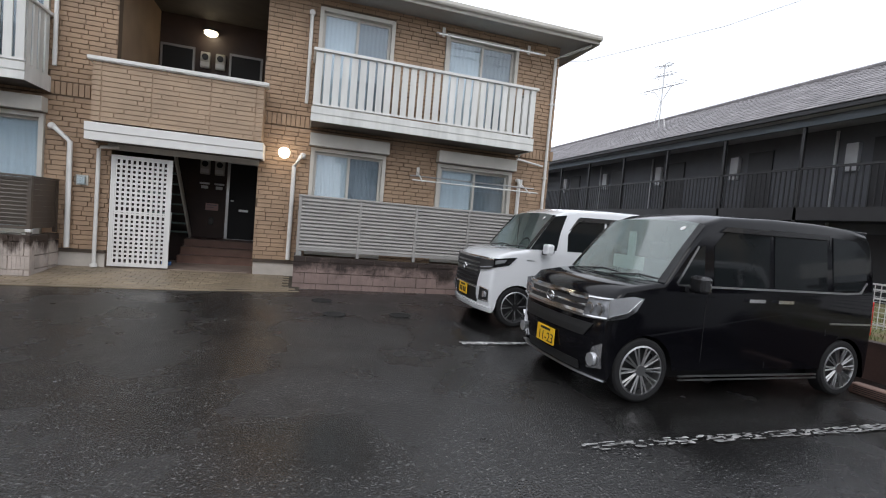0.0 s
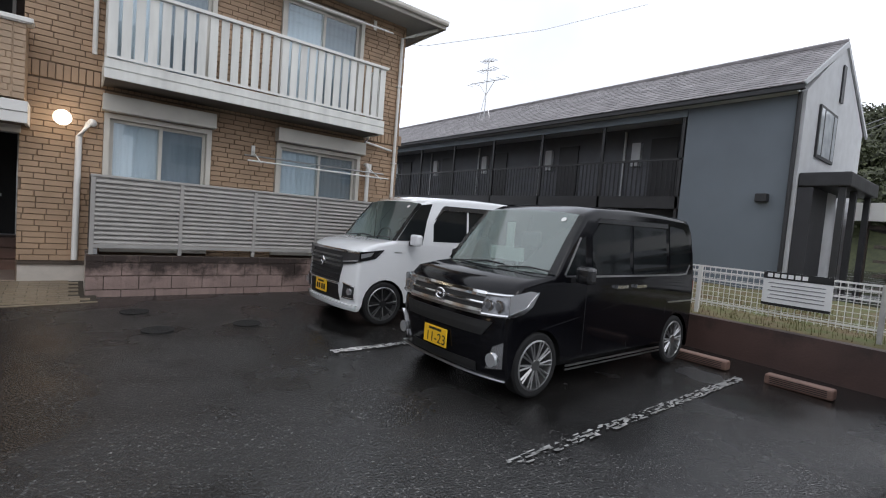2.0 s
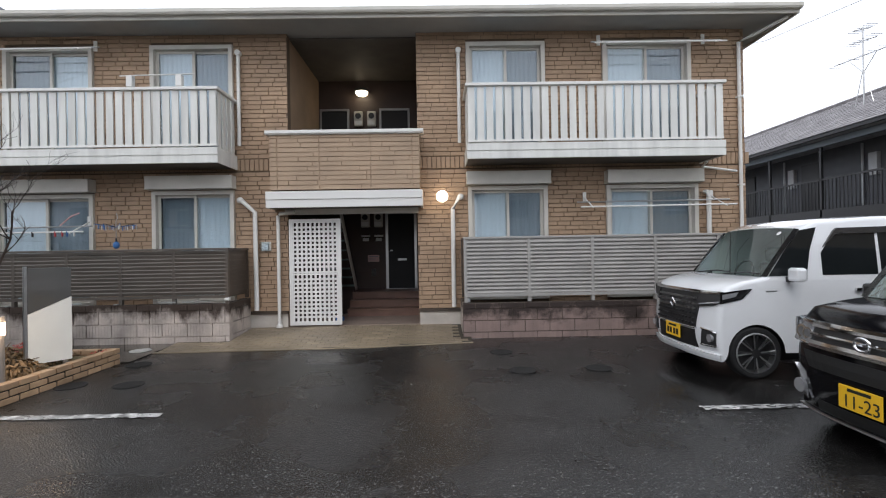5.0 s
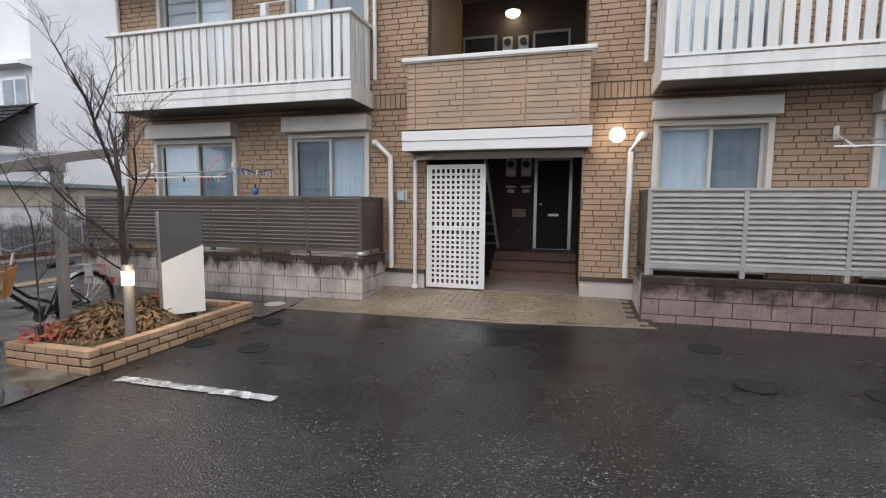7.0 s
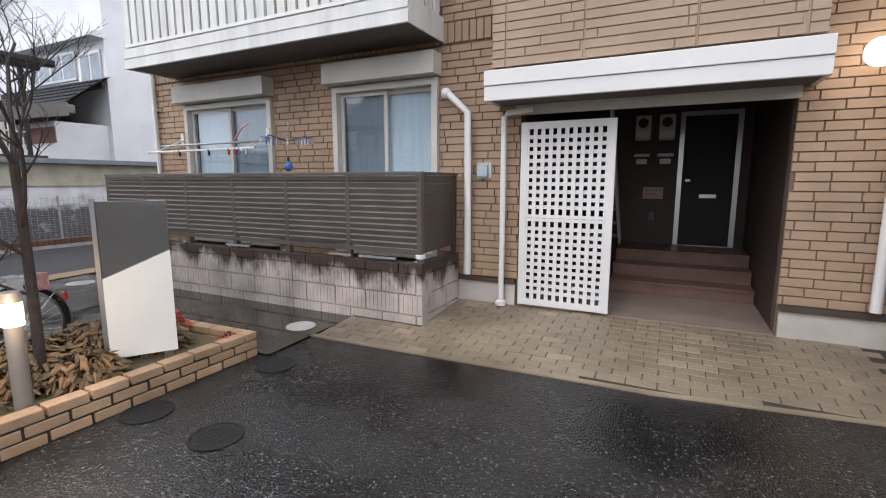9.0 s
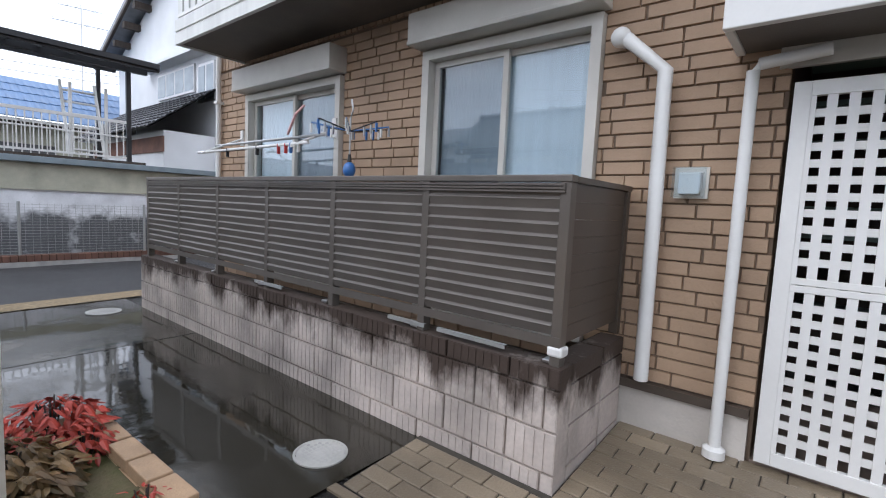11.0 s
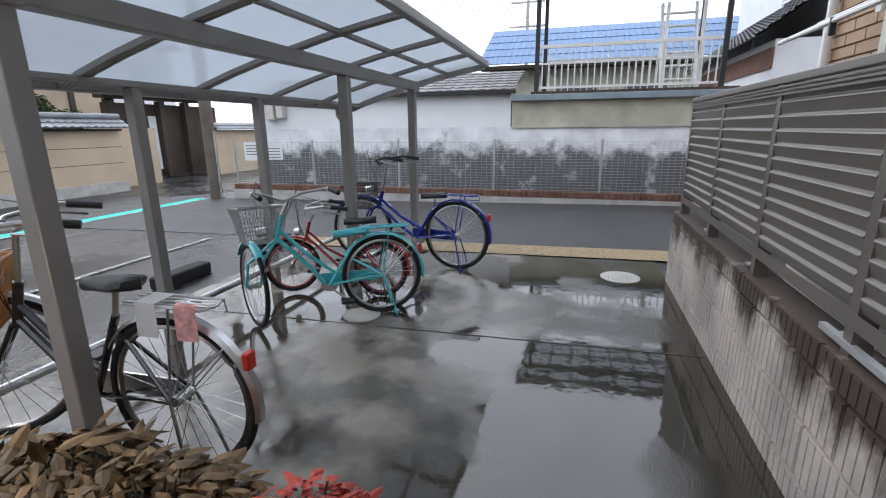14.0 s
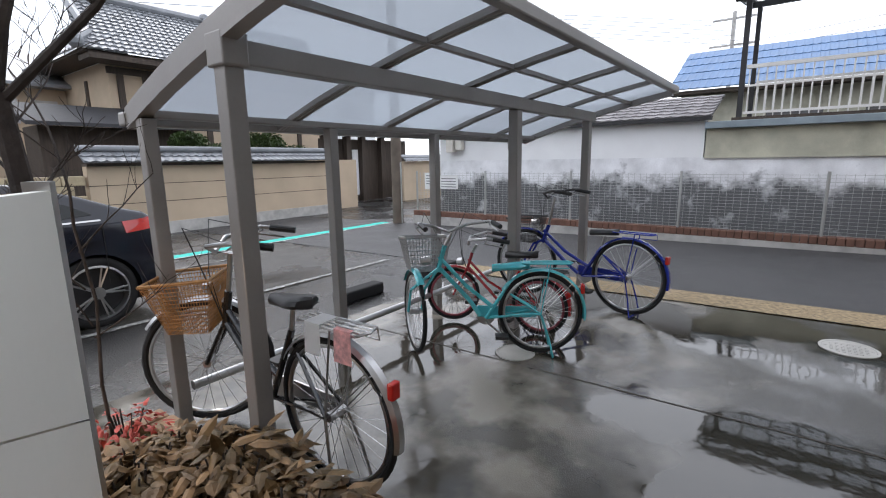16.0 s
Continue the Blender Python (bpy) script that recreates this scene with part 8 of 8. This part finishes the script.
# clipped pines over the garden wall
for k, (x, y, z, r) in enumerate(((-9.28, -5.2, 1.85, 0.52), (-11.5, -5.3, 1.8, 0.72), (-10.35, -5.7, 1.6, 0.5), (-12.9, -5.6, 1.55, 0.55))):
    p = thing("clipped_pine", (x, y, 0), "dome-clipped green pine behind the garden wall", "tree", "garden pines")
    part("trunk", T([(x, y, -0.1), (x + 0.1, y, z)], 0.09, 7, r1=0.05), BARK, p)
    bm = bmesh.new()
    rnd = random.Random(40 + k)
    clump(bm, rnd, (x, y, z), r, 1800, 0.05)
    for _ in range(7):
        clump(bm, rnd, (x + rnd.uniform(-r, r) * 0.6, y + rnd.uniform(-0.3, 0.3), z + rnd.uniform(0, 0.5) * r), r * 0.42, 220, 0.045)
    tagged(part("crown", bm, PINEGREEN, p), kind="stuff")

# ---- covers in the ground ----
def cover(x, y, r, m, label, holes=True):
    c = thing("manhole_cover", (x, y, gz(x, y)), label, "manhole cover")
    z = gz(x, y) + (0.0125 if m is GREYCOVER else 0.001)
    part("ring", lathe_z(r, r * 0.9, 0.008, (x, y, z)), m, c)
    part("lid", disc(bmesh.new(), (x, y, z), r * 0.885, 0.006, 28), m, c)
    if holes:
        bm = bmesh.new()
        for i in range(-4, 5):
            for j in range(-4, 5):
                if i * i + j * j < 17:
                    box(bm, x + (i - 0.3) * r * 0.19, x + (i + 0.3) * r * 0.19, y + (j - 0.3) * r * 0.19, y + (j + 0.3) * r * 0.19, z + 0.0062, z + 0.0085)
        part("tread_pattern", bm, m if m is WETIRON else CONCRETE, c)


def lathe_z(ro, ri, h, c, n=32):
    bm = bmesh.new()
    rr = [[bm.verts.new((c[0] + r * math.cos(2 * math.pi * j / n), c[1] + r * math.sin(2 * math.pi * j / n), c[2] + z)) for j in range(n)] for r, z in ((ro, 0), (ro, h), (ri, h), (ri, 0))]
    for a, b in zip(rr, rr[1:]):
        for j in range(n):
            bm.faces.new((a[j], a[(j + 1) % n], b[(j + 1) % n], b[j]))
    return bm


cover(-3.24, 7.8, 0.145, GREYCOVER, "pale perforated resin drain cover")
cover(-7.42, 7.92, 0.17, GREYCOVER, "pale perforated resin drain cover")
cover(-6.1, 6.0, 0.14, GREYCOVER, "pale resin drain cover under the bicycles", False)
for x, y in ((2.1, 7.3), (2.23, 6.35), (3.16, 6.38), (-2.76, 7.0), (-2.29, 6.08), (-2.94, 6.08)):
    cover(x, y, 0.155, WETIRON, "wet black iron cover in the asphalt")

# ---- drying poles and pegs ----
def pole_set(x0, x1, z, y=8.72, label="white drying pole outside a window"):
    d = thing("drying_pole", ((x0 + x1) / 2, y, z), label, "drying pole", "drying poles")
    part("pole", T([(x0, y, z), (x1, y, z + 0.01)], 0.014, 8), WHITE, d)
    part("pole", T([(x0, y + 0.2, z + 0.1), (x1, y + 0.2, z + 0.11)], 0.014, 8), SATIN, d)
    for x in (x0 + 0.2, x1 - 0.2):
        part("arm", T([(x, F - 0.06, z + 0.2), (x, y - 0.05, z - 0.02)], 0.012, 6), WHITE, d)
        part("arm_base", B((x - 0.03, x + 0.03, F - 0.07, F - 0.051, z + 0.12, z + 0.3)), WHITE, d)
    return d


d = pole_set(-6.9, -4.75, 1.93)
for i, (x, m) in enumerate(((-5.1, REDCL), (-5.02, BLUECL), (-5.22, REDCL), (-5.6, BLACKPL), (-6.2, BLACKPL), (-4.9, WHITE))):
    part("peg", B((x - 0.008, x + 0.008, 8.705, 8.735, 1.86, 1.95), bev=0.003), m, d, "plastic clothes peg")
part("hanger", T([(-5.2, 8.8, 2.05), (-4.95, 8.72, 2.2), (-4.8, 8.7, 2.25)], 0.012, 6), REDTAG, d, "faded red clothes hanger")
pole_set(3.7, 6.4, 2.22)
pole_set(4.0, 6.3, 5.05, 8.75)
pole_set(-7.0, -4.6, 5.05, 8.75)
oc = thing("peg_hanger", (-4.25, 8.75, 1.7), "blue octopus clothes hanger with dangling pegs", "clothes hanger")
ox, oy, oz = -4.2, 8.72, 2.0
part("stem", T([(ox, oy, 1.62), (ox, oy, 2.1), (ox + 0.03, oy, 2.16), (ox + 0.01, oy, 2.24)], 0.007, 6), SATIN, oc)
part("bulb", ball(bmesh.new(), (ox, oy, 1.70), 0.05, sz=1.25), BLUECL, oc, "blue and white bulb", True)
part("neck", T([(ox, oy, 1.76), (ox, oy, 1.82)], 0.018, 8, r1=0.012), BLACKPL, oc)
for i in range(8):
    a = 2 * math.pi * i / 8
    e = Vector((ox + 0.3 * math.cos(a), oy + 0.3 * math.sin(a), 2.05))
    part("arm", T([(ox, oy, 2.0), e], 0.006, 5), BLUECL if i % 2 else BLACKPL, oc)
    for k in (0.55, 0.8, 1.0):
        q = Vector((ox, oy, 2.0)).lerp(e, k)
        part("peg", B((q.x - 0.005, q.x + 0.005, q.y - 0.008, q.y + 0.008, q.z - 0.075, q.z - 0.008)), (WHITE, BLUECL, SATIN)[(i + int(k * 10)) % 3], oc)
hk = thing("balcony_hanger_rail", (-3.2, 8.45, 4.3), "white hanger rail clipped to the balcony handrail", "hanger rail")
part("rail", T([(-3.9, 8.42, 4.45), (-2.7, 8.42, 4.47)], 0.01, 6), WHITE, hk)
for x in (-3.75, -2.95):
    part("clip", B((x - 0.05, x + 0.05, 8.41, 8.5, 4.271, 4.46), bev=0.01), WHITE, hk)

# ---- notices on the street fence, cables, far pole ----
for (y0, y1, z0, z1) in ((0.62, 0.98, 0.78, 1.16), (1.05, 1.55, 0.8, 1.1)):
    n = thing("fence_notice", (-11.77, y0, z0), "white printed notice on the mesh fence", "sign")
    part("board", B((-11.775, -11.765, y0, y1, z0, z1)), PAPER, n)
    for i in range(4):
        part("text_line", B((-11.7645, -11.762, y0 + 0.05, y1 - 0.05, z1 - 0.08 - 0.06 * i, z1 - 0.06 - 0.06 * i)), TEXTGREY, n)
fp = thing("utility_pole", (-40, 3.4, 0), "far utility pole with crossarms", "pole")
part("shaft", T([(-40, 3.4, 0), (-40, 3.4, 10.4)], 0.17, 8, r1=0.12), CONCRETE, fp)
for z, w in ((10.0, 1.2), (8.4, 1.3), (7.8, 1.1)):
    part("crossarm", B((-40.05, -39.95, 3.4 - w, 3.4 + w, z - 0.06, z + 0.06)), CONCRETE, fp)
for i in range(6):
    c = thing("overhead_cable", (-30, 0, 8), "thin black overhead cable", "cable", "overhead cables")
    y = 2.4 + 0.35 * i
    z = 10.0 - 0.35 * i
    part("wire", T([(-40, y, z), (-24, y - 9, z - 1.3 + 0.1 * i), (-11.66, -0.15 - 14 * (i % 2), 8.6 - 0.3 * i)], 0.014, 4), CABLE, c)
for i in range(2):
    c = thing("overhead_cable", (-30, 12, 8), "thin black overhead cable", "cable", "overhead cables")
    part("wire", T([(-40, 3.4, 8.4 - 0.5 * i), (-30, 14, 7.2 - 0.4 * i), (-22, 26, 7.4)], 0.014, 4), CABLE, c)
an2 = thing("tv_antenna", (-20, 11, 5), "thin metal television antenna", "antenna")
part("mast", T([(-24.5, 11.8, 5.2), (-24.5, 11.8, 8.6)], 0.025, 6), SATIN, an2)
for z, w in ((8.4, 0.7), (7.8, 0.9)):
    part("boom", T([(-24.5, 11.8 - w, z), (-24.5, 11.8 + w, z + 0.1)], 0.018, 5), SATIN, an2)
    for i in range(6):
        y = 11.8 - w + 2 * w * i / 5
        part("element", T([(-24.8, y, z + 0.05), (-24.2, y, z + 0.05)], 0.012, 4), SATIN, an2)

# ---- plain houses and wall added to close the street behind and darken reflections ----
for k, (x0, x1, y, h, m) in enumerate(((4.5, 13, -13, 5.6, GREYWALL), (14.5, 24, -12, 6.2, BEIGEWALL), (-24, -15, -13, 5.4, PLASTER), (26, 36, -9, 6, GREYWALL))):
    hh = thing("stand_in_house", ((x0 + x1) / 2, y - 3, 0), "plain two-storey rendered house added across the street to darken reflections", "house", "street houses")
    part("wall", B((x0, x1, y - 7, y, -0.2, h)), m, hh)
    part("roof", prism(bmesh.new(), [(y - 7.6, h), (y + 0.6, h), (y + 0.6, h + 0.1), (y - 3.5, h + 2), (y - 7.6, h + 0.1)], x0 - 0.5, x1 + 0.5, "x"), TILE, hh)
    for i in range(3):
        for z in (1.0, 3.6):
            xx = x0 + (x1 - x0) * (0.15 + 0.3 * i)
            part("window", B((xx, xx + 1.5, y, y + 0.05, z, z + 1.1)), ROOMDARK, hh)
structure("street_hedge_wall", B((-1.2, 30, -4.3, -4.1, -0.2, 1.5)), CONCRETE, "plain concrete wall added along the street to darken reflections")

# ---- brick facing ----
PITCH, GAP, DEEP = 0.081, 0.0065, 0.016


def bricks_for(x0, x1, z0, z1, holes, seed, sizes=(0.245, 0.245, 0.245, 0.25, 0.31)):
    """Running bond with uneven lengths, cut at the openings."""
    rnd = random.Random(seed)
    out = []
    r, z = 0, z0
    while z < z1 - 0.02:
        zt = min(z1, z + PITCH - GAP)
        x = x0 - (0.13 if r % 2 else 0.0) - rnd.uniform(0, 0.05)
        while x < x1:
            e = x + rnd.choice(sizes)
            spans = [(max(x, x0), min(e - GAP, x1))]
            for h in holes:
                if h[2] < zt and h[3] > z:
                    nxt = []
                    for a, b in spans:
                        if b <= h[0] or a >= h[1]:
                            nxt.append((a, b))
                        else:
                            nxt += [(a, h[0] - 0.002), (h[1] + 0.002, b)]
                    spans = nxt
            out += [(a, b, z, zt) for a, b in spans if b - a > 0.025]
            x = e
        z += PITCH
        r += 1
    return out


def joined(bricks, y0, y1, flat="y"):
    vs, fs = [], []
    for a, b, z, t in bricks:
        k = len(vs)
        c = 0.0035
        vs += [(a, y1, z), (b, y1, z), (b, y1, t), (a, y1, t), (a + c, y0, z + c), (b - c, y0, z + c), (b - c, y0, t - c), (a + c, y0, t - c)]
        fs += [(k + 4, k + 5, k + 6, k + 7), (k, k + 1, k + 5, k + 4), (k + 1, k + 2, k + 6, k + 5), (k + 2, k + 3, k + 7, k + 6), (k + 3, k, k + 4, k + 7)]
    return vs, fs


def brickwork(name, parent, bricks, y0, y1, m=BRICK):
    me = bpy.data.meshes.new(name)
    vs, fs = joined(bricks, y0, y1)
    me.from_pydata(vs, [], fs)
    me.materials.append(m)
    ob = new(name, me)
    ob.parent = parent
    ob.matrix_parent_inverse = WM[parent].inverted()
    return tagged(ob, "tan brick facing", kind="stuff")


FH = HOLES + [(X0, X1, 3.0, 3.22)]
allb = bricks_for(X0, X1, 0.475, TOP, FH, 8)
near = [b for b in allb if -5.0 < b[0] and b[1] < -1.4 and b[3] < 2.75]
near = near[:300]
rest = [b for b in allb if b not in set(near)]
brickwork("brickwork", wall_front, rest, F, F + DEEP)
share = {}
for a, b, z, t in near:
    key = (round(b - a, 2), round(t - z, 3))
    if key not in share:
        me = bpy.data.meshes.new("brick")
        vs, fs = joined([(0, b - a, 0, t - z)], 0, DEEP)
        me.from_pydata(vs, [], fs)
        me.materials.append(BRICK)
        share[key] = me
    piece("brick", share[key], wall_front, Matrix.Translation((a, F, z)))
band, x = [], X0
while x < X1:
    if not (-1.45 < x + 0.04 < 0.9):
        band.append((x, x + 0.075, 3.005, 3.215))
    x += 0.084
brickwork("soldier_course", wall_front, band, F - 0.004, F + DEEP)
pb = bricks_for(-1.63, 0.95, 2.6, 3.545, [(-1.5, -1.49, 2.6, 3.6), (-0.78, -0.77, 2.6, 3.6), (0.1, 0.11, 2.6, 3.6), (0.82, 0.83, 2.6, 3.6)], 11, (0.5, 0.7, 0.9))
brickwork("brickwork", sb, pb, 8.806, 8.8198, PALEBRICK)

# ---- entrance pavers ----
def pz(y):
    return 0.08 + (y - 7.7) * 0.073


def front_edge(x):
    return 7.69 + 0.03 * (x + 2.96) + 0.1 * max(0.0, x)


bed = bmesh.new()
prism(bed, [(8.29, -0.05), (9.2, -0.05), (9.2, pz(9.2) - 0.008), (8.29, pz(8.29) - 0.008)], -2.125, 1.625, "x")
for xa, xb in ((-2.96, 0.0), (0.0, 1.75)):
    ring = [(xa, front_edge(xa)), (xb, front_edge(xb)), (xb, 8.29), (xa, 8.29)]
    lo, hi = [bed.verts.new((x, y, -0.05)) for x, y in ring], [bed.verts.new((x, y, pz(y) - 0.008)) for x, y in ring]
    bed.faces.new(hi)
    for i in range(4):
        bed.faces.new((lo[i], lo[(i + 1) % 4], hi[(i + 1) % 4], hi[i]))
ep = structure("entrance_pavement", bed, PAVEBED, "ramp of tan concrete pavers before the entrance")
me = mesh_of(B((0, 0.205, 0, 0.1, -0.05, 0.0), bev=0.006), "paver", PAVER)
mh = mesh_of(B((0, 0.1, 0, 0.1, -0.05, 0.0), bev=0.006), "paver", PAVER)
tilt = math.atan(0.073)
rnd = random.Random(17)
for r in range(15):
    y = 7.615 + 0.106 * r
    xa, xb = (-2.95, 1.74) if y < 8.19 else (-2.12, 1.62)
    x = xa
    if r % 2 and y > front_edge(x) - 0.04:
        piece("paver", mh, ep, Matrix.Translation((x, y, pz(y) + rnd.uniform(-0.002, 0.002))) @ Matrix.Rotation(tilt, 4, "X"))
    if r % 2:
        x += 0.106
    while x + 0.2 < xb:
        if y > front_edge(x + 0.1) - 0.04:
            piece("paver", me, ep, Matrix.Translation((x, y, pz(y) + rnd.uniform(-0.002, 0.002))) @ Matrix.Rotation(tilt, 4, "X"))
        x += 0.211
kerb = bmesh.new()
for xa, xb in ((-2.97, 0.0), (0.0, 1.76)):
    prism(kerb, [(xa, front_edge(xa) - 0.05), (xb, front_edge(xb) - 0.05), (xb, front_edge(xb) + 0.005), (xa, front_edge(xa) + 0.005)], -0.02, 0.088, "z")
structure("paver_kerb", kerb, PAVER, "tan concrete kerb along the pavers")
# brick-on-end kerb under the street fence
mk = mesh_of(B((0, 0.19, 0, 0.094, 0, 0.11), bev=0.006), "brick", KERBBRICK)
for i in range(120):
    piece("brick", mk, kb, Matrix.Translation((-11.905, 0.3 + 0.102 * i, 0.171)))
